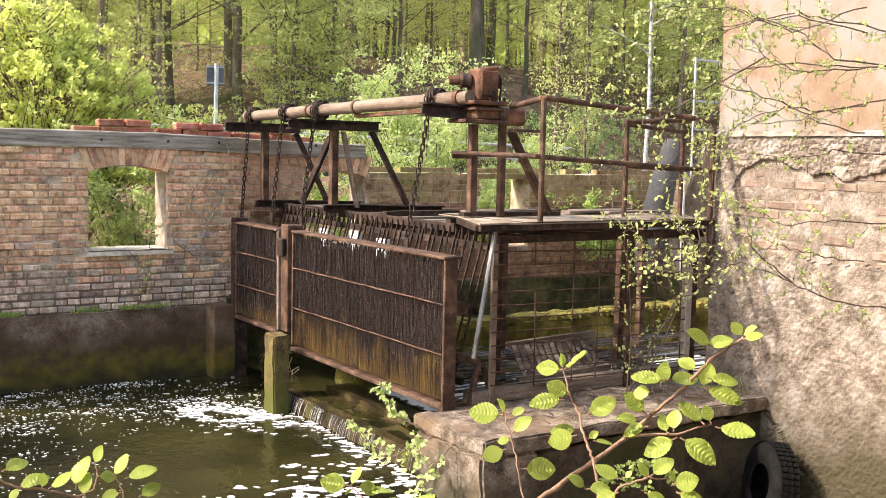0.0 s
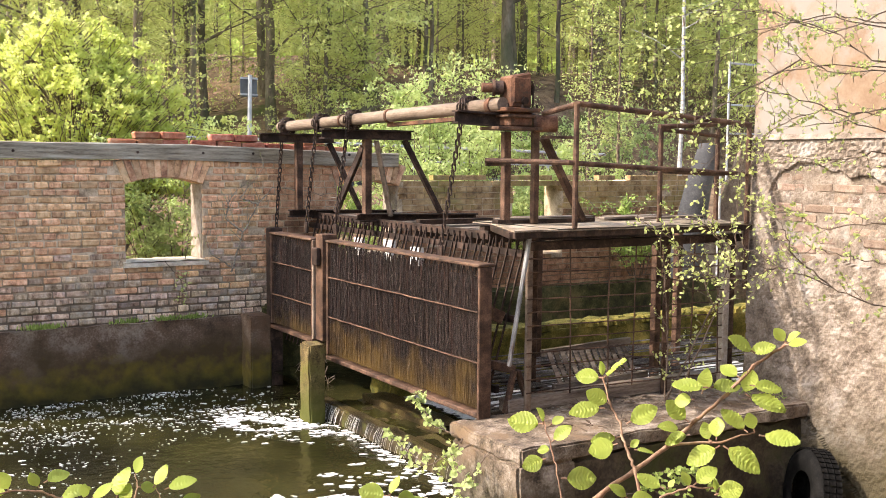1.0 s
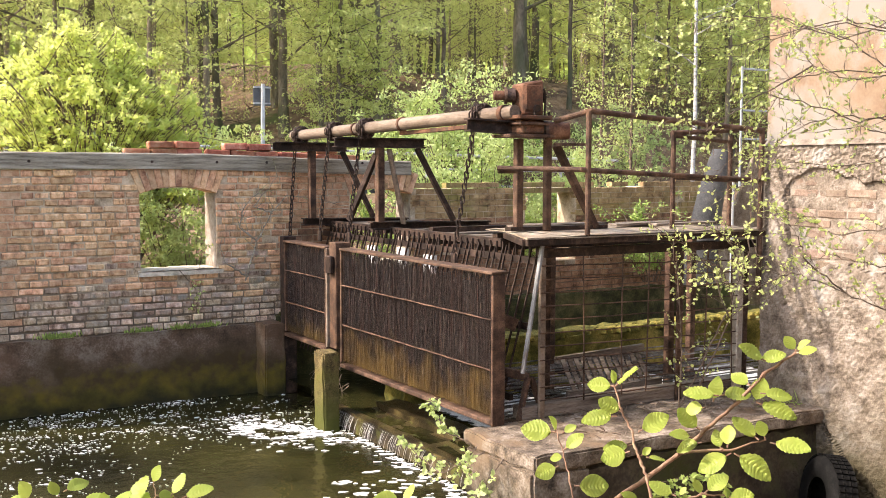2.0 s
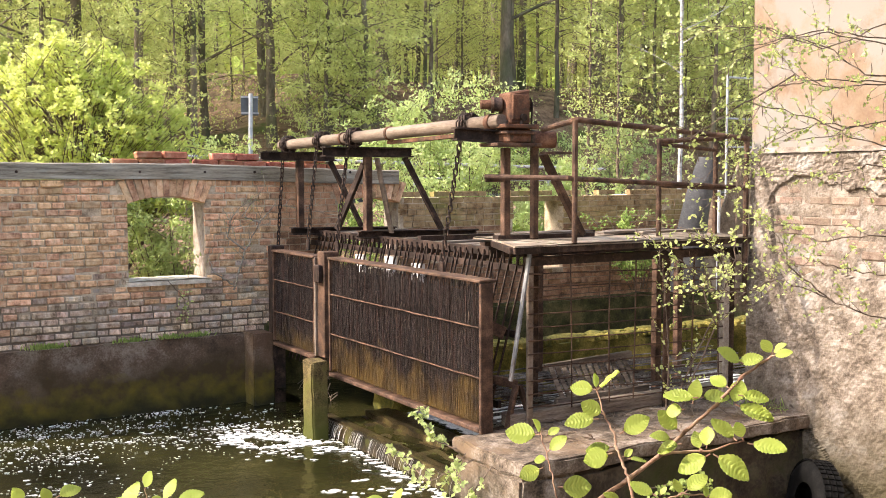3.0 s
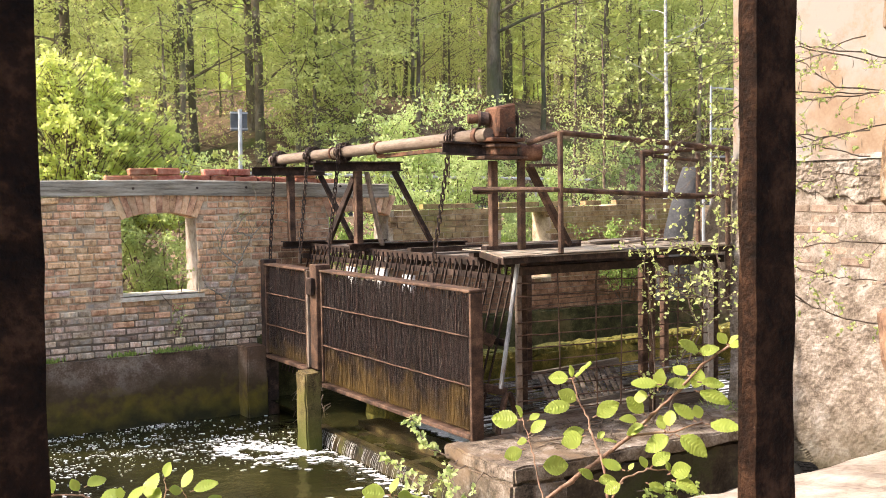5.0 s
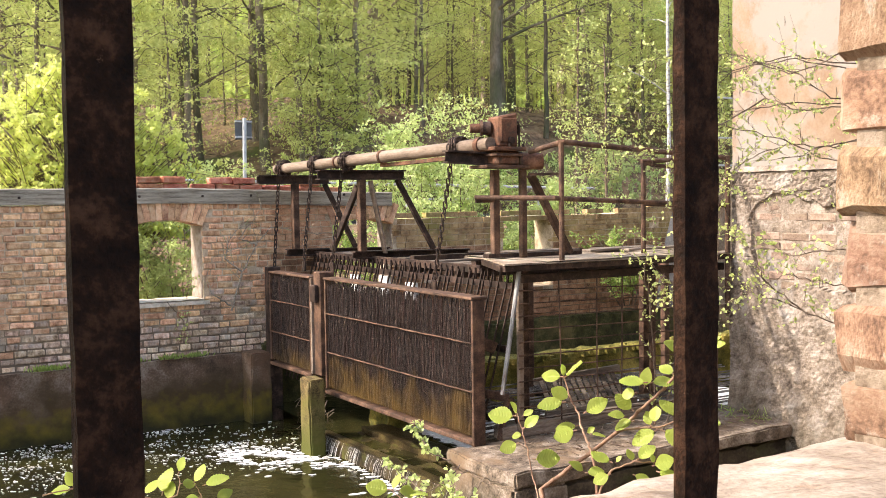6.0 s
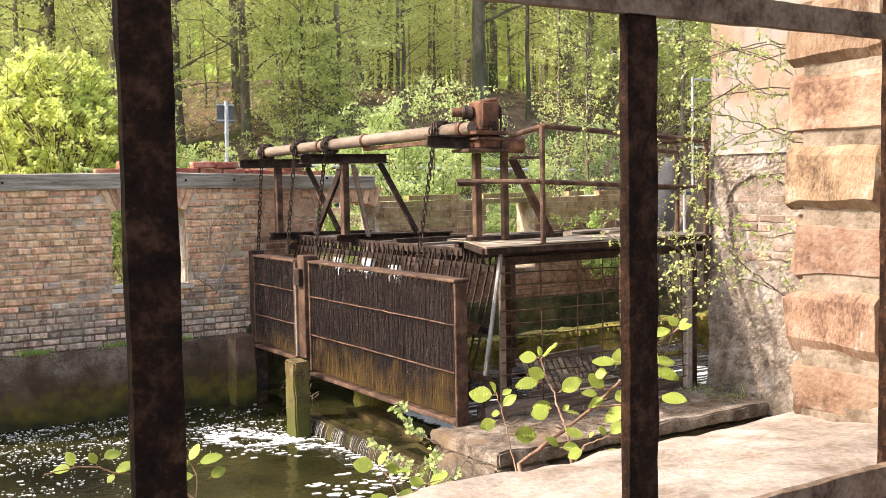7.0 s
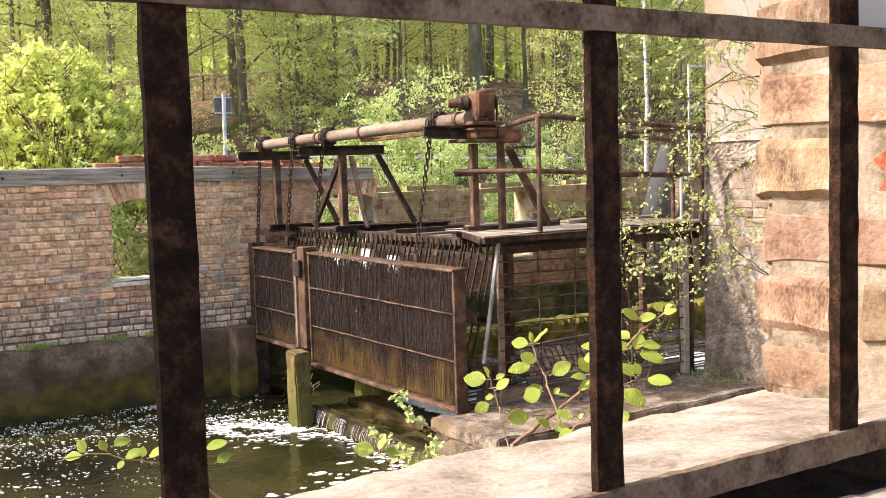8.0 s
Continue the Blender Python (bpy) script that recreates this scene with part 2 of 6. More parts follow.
M_RUST_RED = mat("orange_rust", (0.045, 0.022, 0.014), (0.125, 0.055, 0.03), (0.24, 0.125, 0.075), 9, 90, 0.75, 0.2, 0.6, 0.005,
                 patch=(0.07, 0.045, 0.03), patch_scale=7, patch_cut=(0.5, 0.6))
M_RUST_DARK = mat("dark_rusted_iron", (0.012, 0.008, 0.006), (0.034, 0.021, 0.016), (0.10, 0.062, 0.046), 9, 90, 0.65, 0.3, 0.5, 0.003)
M_IRON = mat("flaking_window_iron", (0.006, 0.0028, 0.0014), (0.022, 0.0095, 0.0045), (0.075, 0.036, 0.019), 60, 420, 0.8, 0.05, 1.0, 0.003,
             patch=(0.20, 0.125, 0.08), patch_scale=90, patch_cut=(0.66, 0.74), spec=0.15)
# lighter iron for the level rails: dust, with sunlight on top put into the colour
M_IRON_DUSTY_LIT = mat("dusty_sunlit_iron", (0.05, 0.03, 0.018), (0.18, 0.12, 0.078), (0.30, 0.235, 0.175), 26, 260, 0.85, 0.05, 0.9, 0.003,
                   patch=(0.10, 0.045, 0.025), patch_scale=26, patch_cut=(0.56, 0.66))
M_STEEL = mat("galvanised_steel", (0.28, 0.29, 0.30), (0.42, 0.43, 0.44), (0.55, 0.56, 0.57), 6, 90, 0.5, 0.15, 0.1, 0.001)
M_STEEL_OLD = mat("weathered_grey_steel", (0.09, 0.09, 0.09), (0.20, 0.20, 0.20), (0.34, 0.34, 0.335), 8, 90, 0.6, 0.2, 0.4, 0.003,
                  stretch=(3, 3, 0.6), patch=(0.12, 0.075, 0.05), patch_scale=5, patch_cut=(0.54, 0.66))
M_BATTEN = mat("wet_gate_battens", (0.004, 0.003, 0.0025), (0.010, 0.0055, 0.0045), (0.20, 0.145, 0.12), 18, 170, 0.5, bump=0.9, dist=0.005,
               stretch=(26, 26, 1.3), patch=(0.055, 0.021, 0.014), patch_scale=1.2, patch_cut=(0.50, 0.68))
M_TIMBER = mat("grey_weathered_timber", (0.11, 0.09, 0.065), (0.29, 0.25, 0.19), (0.44, 0.40, 0.32), 6, 70, 0.85, bump=0.9, dist=0.006,
               stretch=(0.35, 3, 5))
M_PLANK = mat("dark_wet_planks", (0.05, 0.038, 0.03), (0.13, 0.10, 0.078), (0.25, 0.21, 0.17), 5, 60, 0.8, bump=0.6, dist=0.006,
              stretch=(0.4, 4, 4), rnd=0.2)
M_DECK = mat("dusty_deck_plate", (0.11, 0.08, 0.055), (0.24, 0.19, 0.14), (0.40, 0.34, 0.27), 4, 60, 0.75, 0.1, 0.4, 0.004)
M_PEACH = mat("peach_lime_paint", (0.175, 0.11, 0.068), (0.225, 0.157, 0.104), (0.25, 0.20, 0.15), 3.2, 50, 0.9, bump=0.35, dist=0.008,
              patch=(0.235, 0.212, 0.185), patch_scale=1.3, patch_cut=(0.47, 0.56))
M_ROUGH = mat("spatterdash_plaster", (0.085, 0.065, 0.047), (0.20, 0.16, 0.125), (0.34, 0.295, 0.25), 7, 70, 0.95, bump=1.0, dist=0.014,
              patch=(0.36, 0.33, 0.295), patch_scale=2.6, patch_cut=(0.55, 0.68))
M_HBRICK = mat("pale_house_brick", (0.12, 0.08, 0.058), (0.22, 0.158, 0.118), (0.31, 0.25, 0.195), 12, 90, 0.95, bump=0.8, dist=0.008,
               rnd=0.22, hue=0.01)
M_SILL = mat("chalky_sill", (0.165, 0.125, 0.093), (0.30, 0.25, 0.205), (0.41, 0.37, 0.32), 12, 140, 0.95, bump=1.0, dist=0.006,
             patch=(0.34, 0.215, 0.14), patch_scale=11, patch_cut=(0.58, 0.68))
M_LIME = mat("pale_lime_mortar", (0.42, 0.36, 0.27), (0.62, 0.55, 0.43), (0.76, 0.70, 0.58), 14, 90, 0.95, bump=0.9, dist=0.01)
M_INNER = mat("dim_inner_plaster", (0.25, 0.22, 0.18), (0.40, 0.36, 0.31), (0.5, 0.46, 0.4), 3, 60, 0.95, bump=0.4, dist=0.006)
M_EARTH = mat("leaf_litter_slope", (0.06, 0.036, 0.022), (0.17, 0.105, 0.062), (0.30, 0.21, 0.13), 3.5, 30, 0.95, bump=1.0, dist=0.06,
              patch=(0.075, 0.095, 0.02), patch_scale=0.5, patch_cut=(0.54, 0.66))
M_ROAD = mat("grey_asphalt", (0.04, 0.04, 0.04), (0.06, 0.06, 0.06), (0.1, 0.1, 0.095), 4, 90, 0.9, bump=0.3, dist=0.005)
M_BARK = mat("beech_bark", (0.07, 0.055, 0.038), (0.175, 0.14, 0.10), (0.30, 0.255, 0.19), 3, 30, 0.9, bump=0.6, dist=0.03,
             stretch=(1, 1, 0.4), rnd=0.3, patch=(0.09, 0.10, 0.05), patch_scale=1.2, patch_cut=(0.5, 0.65))
M_BIRCH = mat("birch_bark", (0.12, 0.11, 0.10), (0.40, 0.39, 0.37), (0.6, 0.59, 0.57), 5, 30, 0.8, bump=0.2, dist=0.01, stretch=(1, 1, 2.5))
M_TWIG = mat("twig_bark", (0.05, 0.035, 0.025), (0.12, 0.085, 0.062), (0.21, 0.165, 0.125), 20, 120, 0.85, bump=0.4, dist=0.002)
M_SHOOT = mat("reddish_shoot", (0.14, 0.075, 0.05), (0.27, 0.16, 0.11), (0.38, 0.26, 0.18), 30, 160, 0.7, bump=0.3, dist=0.001)
M_TYRE = mat("black_rubber", (0.003, 0.003, 0.003), (0.008, 0.0078, 0.0075), (0.02, 0.019, 0.018), 8, 80, 0.85, bump=0.4, dist=0.004, spec=0.08)
M_FOAM = mat("white_foam", (0.40, 0.40, 0.38), (0.58, 0.58, 0.56), (0.78, 0.78, 0.76), 30, 120, 0.8, bump=0.5, dist=0.004)
M_SIGN = mat("sign_back_grey", (0.085, 0.09, 0.095), (0.115, 0.12, 0.125), (0.15, 0.155, 0.16), 3, 40, 0.5, 0.3, 0.05, 0.001)
M_WHITE = mat("white_paint", (0.66, 0.66, 0.65), (0.75, 0.75, 0.74), (0.8, 0.8, 0.8), 5, 60, 0.6, bump=0.1, dist=0.001)
M_REDSIGN = mat("faded_red_paint", (0.45, 0.07, 0.05), (0.55, 0.10, 0.07), (0.62, 0.16, 0.11), 5, 60, 0.6, bump=0.1, dist=0.001)
M_TARP = mat("grey_sheet_metal", (0.045, 0.045, 0.047), (0.085, 0.085, 0.087), (0.16, 0.16, 0.158), 2, 50, 0.6, 0.2, 0.2, 0.004)
L_MAPLE = leaf_mat("maple_leaves", (0.46, 0.54, 0.12), (0.82, 0.84, 0.32), 0.6, 1.6)
L_FOREST = leaf_mat("forest_leaves", (0.34, 0.40, 0.11), (0.80, 0.82, 0.36), 0.55, 0.45)
L_WILLOW = leaf_mat("willow_leaves", (0.34, 0.43, 0.13), (0.66, 0.74, 0.36), 0.45, 1.0)
L_SHRUB = leaf_mat("shrub_leaves", (0.18, 0.29, 0.06), (0.48, 0.58, 0.18), 0.45, 1.0)
L_ALDER = leaf_mat("alder_leaves", (0.34, 0.46, 0.07), (0.70, 0.78, 0.22), 0.5, 22.0, 0.33)
L_SPRIG = leaf_mat("young_sprig_leaves", (0.36, 0.43, 0.11), (0.6, 0.64, 0.28), 0.45, 5.0)


def stain_shade_below(m, z_full, z_none, colour, spread=0.9, scale=1.6):
    """Adds growth, stain or painted shade low on a surface, with an uneven upper edge."""
    N, L = m.node_tree.nodes, m.node_tree.links
    bs = N["Principled BSDF"]
    old = bs.inputs["Base Color"].links[0].from_socket
    tc = N.new("ShaderNodeTexCoord")
    sp = N.new("ShaderNodeSeparateXYZ")
    no = N.new("ShaderNodeTexNoise")
    no.inputs["Scale"].default_value, no.inputs["Detail"].default_value = scale, 8
    L.new(tc.outputs["Object"], sp.inputs[0])
    L.new(tc.outputs["Object"], no.inputs["Vector"])
    ma = N.new("ShaderNodeMath")
    ma.operation = 'MULTIPLY_ADD'
    ma.inputs[1].default_value = spread
    L.new(no.outputs["Fac"], ma.inputs[0])
    L.new(sp.outputs["Z"], ma.inputs[2])
    mr = N.new("ShaderNodeMapRange")
    mr.inputs["From Min"].default_value, mr.inputs["From Max"].default_value = z_none + spread * 0.5, z_full + spread * 0.5
    L.new(ma.outputs[0], mr.inputs["Value"])
    mi = N.new("ShaderNodeMix")
    mi.data_type = 'RGBA'
    mi.inputs["B"].default_value = (*colour, 1)
    L.new(mr.outputs[0], mi.inputs["Factor"])
    L.new(old, mi.inputs["A"])
    L.new(mi.outputs["Result"], bs.inputs["Base Color"])
    return m


stain_shade_below(M_BATTEN, 0.46, 0.82, (0.19, 0.115, 0.03), 0.9, 4.5)
stain_shade_below(M_MORTAR, 0.85, 1.4, (0.14, 0.105, 0.075), 0.9, 3.0)
stain_shade_below(M_PIER, 0.1, 0.5, (0.075, 0.08, 0.014), 0.5, 6.0)
# foot of the house wall: yellow moss, plus the shadow there as dark colour
stain_shade_below(M_ROUGH, 0.12, 0.8, (0.055, 0.045, 0.024), 0.9, 2.2)
# slab concrete gets darker towards the bottom
stain_shade_below(M_CONC_TOP, 0.0, 0.36, (0.05, 0.042, 0.024), 0.4, 5.0)


# ---------- ground, water, road, distance ----------
def smooth(a, b, x):
    t = min(max((x - a) / (b - a), 0), 1)
    return t * t * (3 - 2 * t)


def ground_z(x, y):
    crest = 3.0 + 1.9 * smooth(7, 15, x)
    z = 0.9 + 0.9 * smooth(12.5, 16.5, y)
    if y > 20.3:
        z = 1.8 + (crest - 1.8) * smooth(20.3, 26.0, y) + max(y - 25, 0) * 0.10
    if y < 10.5:
        z = -0.6
    z += 0.10 * nz(x, y, 0, 0.7) * smooth(11, 14, y) + 0.3 * nz(x, y, 3, 0.22) * smooth(20, 26, y)
    return z


STEPS_X = [-400, -150, -60, -30, -15] + [-10 + 0.6 * i for i in range(101)] + [60, 75, 100, 160, 260, 500]
STEPS_Y = [-60, -20, -5, 0, 4, 8, 9.9, 10.45] + [10.55 + 0.5 * i for i in range(60)] + [42, 46, 52, 60, 80, 120, 250, 600]
acc = Acc()
W = len(STEPS_X)
acc.add([(x, y, ground_z(x, y)) for y in STEPS_Y for x in STEPS_X],
        [(j * W + i, j * W + i + 1, (j + 1) * W + i + 1, (j + 1) * W + i) for j in range(len(STEPS_Y) - 1) for i in range(W - 1)])
structure("ground", acc, M_EARTH, "brown leaf-littered forest slope with moss", "ground", smooth=True)
acc = Acc()
grid(acc, 60, 1, lambda u, v: (-60 + 140 * u, 17.4 + 2.7 * v, 1.92))
acc.add([(-60, 17.4, 1.6), (80, 17.4, 1.6), (80, 17.4, 1.92), (-60, 17.4, 1.92)], [(0, 1, 2, 3)])
structure("road", acc, M_ROAD, "narrow grey asphalt road along the wood", "road")


def water_mat():
    m = bpy.data.materials.new("murky_water")
    m.use_nodes = True
    N, L = m.node_tree.nodes, m.node_tree.links
    bs = N["Principled BSDF"]
    tc = N.new("ShaderNodeTexCoord")
    n1 = N.new("ShaderNodeTexNoise")
    n1.inputs["Scale"].default_value, n1.inputs["Detail"].default_value = 0.9, 3
    rp = N.new("ShaderNodeValToRGB")
    rp.color_ramp.elements[0].position, rp.color_ramp.elements[0].color = 0.35, (0.008, 0.008, 0.003, 1)
    rp.color_ramp.elements[1].position, rp.color_ramp.elements[1].color = 0.7, (0.042, 0.039, 0.012, 1)
    n2 = N.new("ShaderNodeTexNoise")
    n2.inputs["Scale"].default_value, n2.inputs["Detail"].default_value = 7, 4
    bp = N.new("ShaderNodeBump")
    bp.inputs["Strength"].default_value, bp.inputs["Distance"].default_value = 0.35, 0.03
    L.new(tc.outputs["Object"], n1.inputs["Vector"])
    L.new(tc.outputs["Object"], n2.inputs["Vector"])
    L.new(n1.outputs["Fac"], rp.inputs["Fac"])
    L.new(rp.outputs["Color"], bs.inputs["Base Color"])
    L.new(n2.outputs["Fac"], bp.inputs["Height"])
    L.new(bp.outputs[0], bs.inputs["Normal"])
    bs.inputs["Roughness"].default_value = 0.06
    bs.inputs["IOR"].default_value = 1.33
    return m


M_WATER = water_mat()
acc = Acc()
grid(acc, 120, 90, lambda u, v: (-8 + 12.3 * u, 0.73 + 10.07 * v,
                                0.0))
structure("water", acc, M_WATER, "murky green-brown mill pool with drifting foam", "water", smooth=True)
acc = Acc()
grid(acc, 50, 40, lambda u, v: (4.12 + 4.9 * u, 6.3 + 3.85 * v, 0.15))
structure("water_upper", acc, M_WATER, "dark shallow water running under the rack", "water", smooth=True)

# foam flecks drifting on the pool
rng = random.Random(5)
acc = Acc()


def fleck(x, y, z, r):
    n = rng.choice((6, 7, 8))
    z += rng.random() * 0.004
    a0 = rng.random() * 6.28
    sx, th = rng.uniform(1.1, 2.6), rng.uniform(-1.1, 0.1)
    ring = []
    for k in range(n):
        a = a0 + 2 * math.pi * k / n
        q = r * rng.uniform(0.6, 1.15)
        px, py = math.cos(a) * q * sx, math.sin(a) * q
        ring.append((x + px * math.cos(th) - py * math.sin(th), y + px * math.sin(th) + py * math.cos(th)))
    vs = [(px, py, z - 0.002) for px, py in ring] + [(x + (px - x) * 0.85, y + (py - y) * 0.85, z + 0.0005) for px, py in ring]
    acc.add(vs, [tuple(range(n, 2 * n))] + [(k, (k + 1) % n, n + (k + 1) % n, n + k) for k in range(n)])


for i in range(70000):
    x, y = rng.uniform(-1.5, 4.05), rng.uniform(3.6, 10.25)
    # fine streaks drawn out along the far wall, large loose rafts before the slab
    far = smooth(8.0, 9.2, y + 0.16 * (x - 3)) * (0.15 + 0.85 * smooth(4.2, 2.2, x) + 0.6 * math.exp(-((y - 9.0) / 0.5) ** 2))
    left = smooth(2.7, 1.4, x - 0.1 * (y - 7)) * smooth(6.0, 7.4, y) * 0.6
    streak = max(nz(x * 1.1 + 0.5 * y, y * 3.0, 0, 1.5) + 0.10, 0)
    if rng.random() < max(far, left) * (0.16 + 1.1 * streak) * 0.46:
        fleck(x, y, 0.003, rng.uniform(0.002, 0.008) if rng.random() < 0.93 else rng.uniform(0.008, 0.016))
for i in range(1500):
    x, y = rng.uniform(1.9, 3.98), rng.uniform(4.3, 7.3)
    raft = smooth(7.2, 6.2, y - 0.55 * (x - 3.2)) * (0.2 + 1.3 * max(nz(x, y, 6, 1.7) + 0.25, 0)) * smooth(1.9, 2.9, x)
    if rng.random() < raft:
        for k in range(rng.choice((1, 1, 2, 3))):
            fleck(x + rng.gauss(0, 0.03), y + rng.gauss(0, 0.02), 0.003, rng.uniform(0.009, 0.03))
for i in range(800):
    # churned foam where the spill meets the pool
    s = rng.random()
    x, y = 3.98 - abs(rng.gauss(0, 0.2)) - 0.6 * s, 8.15 + rng.gauss(0, 0.2) + 0.75 * s
    if nz(x * 2 + y, y * 2, 4, 2.4) > -0.12:
        fleck(x, y, 0.004, rng.uniform(0.005, 0.021))
for i in range(130):
    y = rng.uniform(5.5, 8.3)
    fleck(4.0 - abs(rng.gauss(0, 0.07)), y, 0.004, rng.uniform(0.008, 0.025))
foam = part("foam", acc, M_FOAM, None)
tagged(foam, "white foam flecks floating on the pool", "foam", "", "stuff")
# dense white flecks under the rack: sky reflections painted in as foam
acc = Acc()
for i in range(9000):
    x, y = rng.uniform(4.8, 8.6), rng.uniform(6.4, 8.3)
    if nz(x, y, 8, 1.6) > -0.35:
        fleck(x, y, 0.155, rng.uniform(0.025, 0.065))
foam = part("foam", acc, M_FOAM, None)
tagged(foam, "white flecks coloured as foam and sky glints on the water under the rack", "foam", "", "stuff")

# ---------- ruined brick wall across the pool ----------
YW = 10.3
COURSE = 0.0678
Z0 = 0.705
WINDOWS = ((2.74, 3.50, 1.29, 2.03), (4.97, 5.72, 1.27, 2.0), (7.25, 8.0, 1.2, 1.95))


def wall_top(x):
    return 2.275 if x < 5.55 else 2.12 + 0.06 * nz(x, 0, 0, 2.2) + 0.06 * smooth(9.0, 9.9, x)


acc = Acc()
edges = sorted({0.2, 5.54, 6.4, 7.25, 8.6, 9.1, 9.6, 10.4} | {w[0] for w in WINDOWS} | {w[1] for w in WINDOWS})
for a, b in zip(edges, edges[1:]):
    mid = (a + b) / 2
    top = min(wall_top(a + (b - a) * k / 12) for k in range(13)) - (0.007 if mid < 5.55 else 0.06)
    hit = [w for w in WINDOWS if w[0] <= mid <= w[1]]
    if hit:
        acc.box((a, YW + 0.004, -0.5), (b, YW + 0.37, hit[0][2] - 0.02))
        z_arch = hit[0][3] + 0.06
        if top > z_arch:
            acc.box((a, YW + 0.004, z_arch), (b, YW + 0.37, top))
    else:
        acc.box((a, YW + 0.004, -0.5), (b, YW + 0.37, top))
ruin = structure("wall_ruin", acc, M_MORTAR, "ruined brick wall of weathered red and grey bricks with arched openings", "brick wall")
# white-limed reveals inside the openings
for x0, x1, z0, z1 in WINDOWS[:2]:
    acc = Acc()
    acc.box((x1 - 0.006, YW + 0.03, z0), (x1 + 0.03, YW + 0.36, z1 + 0.02))
    part("reveal", acc, M_SILL, ruin, "pale limewashed window reveal")
    acc = Acc()
    grid(acc, 16, 6, lambda u, v: (x0 - 0.03 + (x1 - x0 + 0.08) * u, YW - 0.035 + 0.38 * v, z0 + 0.008 * nz(u * 9, v * 4, x0, 2)))
    acc.box((x0 - 0.03, YW - 0.035, z0 - 0.055), (x1 + 0.05, YW + 0.345, z0 - 0.012))
    part("window_sill", acc, M_LIME, ruin, "crumbling pale mortar sill")

brick_meshes = {}


def brick_mesh(kind, length, height, depth, material, variants=4, rough=0.0):
    key = (kind, material.name)
    if key not in brick_meshes:
        out = []
        r = random.Random(len(kind) * 7 + int(length * 1000))
        for v in range(variants):
            bm = bmesh.new()
            bmesh.ops.create_cube(bm, size=1)
            for w in bm.verts:
                w.co = Vector((w.co.x * length, w.co.y * depth, w.co.z * height))
            bmesh.ops.bevel(bm, geom=bm.edges[:], offset=0.009, segments=1, affect='EDGES')
            for w in bm.verts:
                w.co += Vector((r.uniform(-1, 1), r.uniform(-0.6, 0.6), r.uniform(-1, 1))) * 0.005
            if rough > 0:
                bmesh.ops.subdivide_edges(bm, edges=[e for e in bm.edges if e.calc_length() > 0.03], cuts=5, use_grid_fill=True)
                for w in bm.verts:
                    p = w.co + Vector((v * 3.1, 0, 0))
                    w.co += Vector((nz(p.x, p.y, p.z, 20), nz(p.x + 5, p.y, p.z, 18) + 0.5 * nz(p.x, p.y, p.z, 60), nz(p.x, p.y + 5, p.z, 20))) * rough
            me = bpy.data.meshes.new("brick")
            bm.to_mesh(me)
            bm.free()
            me.materials.append(material)
            out.append(me)
        brick_meshes[key] = out
    return brick_meshes[key]


def brick_rows(x_from, x_to, z_from, courses, blocked):
    """Yields x, z, length of bricks in mixed bond."""
    r = random.Random(11)
    for c in range(courses):
        z = z_from + COURSE * (c + 0.5)
        x = x_from - (0.13 if c % 2 else 0.0)
        while x < x_to:
            ln = r.choice((0.205, 0.152, 0.152, 0.105, 0.105, 0.118))
            a, b = x, x + ln
            for w in WINDOWS:
                if w[2] - 0.02 < z < w[3] + 0.03:
                    if a < w[0] < b:
                        b = w[0]
                    elif a < w[1] < b:
                        a = w[1]
                    elif a >= w[0] and b <= w[1]:
                        a = b
            if b - a > 0.05 and not blocked((a + b) / 2, z):
                yield (a + b) / 2, z, b - a
            x += ln + 0.011


def blocked(x, z):
    if z > wall_top(x) - 0.02:
        return True
    for w in WINDOWS:
        if w[0] - 0.05 < x < w[1] + 0.05 and w[3] - 0.03 < z < w[3] + 0.24 and x < 5.0:
            return True
    return False


BRICK_JOBS = []      # single bricks, linked last
rest = {"a": Acc(), "b": Acc(), "c": Acc(), "d": Acc()}
rr = random.Random(3)
for x, z, ln in brick_rows(0.3, 10.3, Z0, 26, blocked):
    damp = z < 1.2 + 0.3 * nz(x, z, 0, 1.1) + rr.uniform(-0.3, 0.3) or (x > 4.3 and z < 1.75)
    if rr.random() < 0.012:
        continue
    proud = rr.uniform(-0.009, 0.007) - (0.02 if rr.random() < 0.03 else 0)
    if x > 3.6 and z < 1.5 and rr.random() < 0.25:
        proud -= rr.uniform(0.0, 0.03)
    if 1.6 < x < 4.3:
        BRICK_JOBS.append((x, z, ln, damp, proud))
    else:
        m = Matrix.Translation((x, YW + 0.045 + proud, z)) @ Matrix.Rotation(rr.uniform(-0.01, 0.01), 4, 'Y')
        rest["c" if x > 4.3 and z < 1.75 else "b" if damp else "d" if x > 5.2 else "a"].box((-ln / 2, -0.05, -0.0282), (ln / 2, 0.05, 0.0282), m)
for key, m in (("a", M_BRICK), ("b", M_BRICK_DARK), ("c", M_BRICK_WET), ("d", M_BRICK_LICHEN)):
    ob = part("brickwork", rest[key], m, ruin)
    tagged(ob, "weathered brick courses", kind="stuff")
# segmental arches of bricks on end
for x0, x1, z0, z1 in WINDOWS[:2]:
    c = (x0 + x1) / 2
    n = 13
    for i in range(n):
        u = (i + 0.5) / n * 2 - 1
        tilt = -u * 0.42
        m = Matrix.Translation((c + u * (x1 - x0) * 0.56, YW + 0.04, z1 + 0.185 - 0.075 * u * u)) @ Matrix.Rotation(-tilt, 4, 'Y')
        acc = Acc()
        acc.box((-0.031, -0.05, -0.115), (0.031, 0.3, 0.115), m)
        part("arch_brick", acc, M_BRICK, ruin, bevel=0.005)
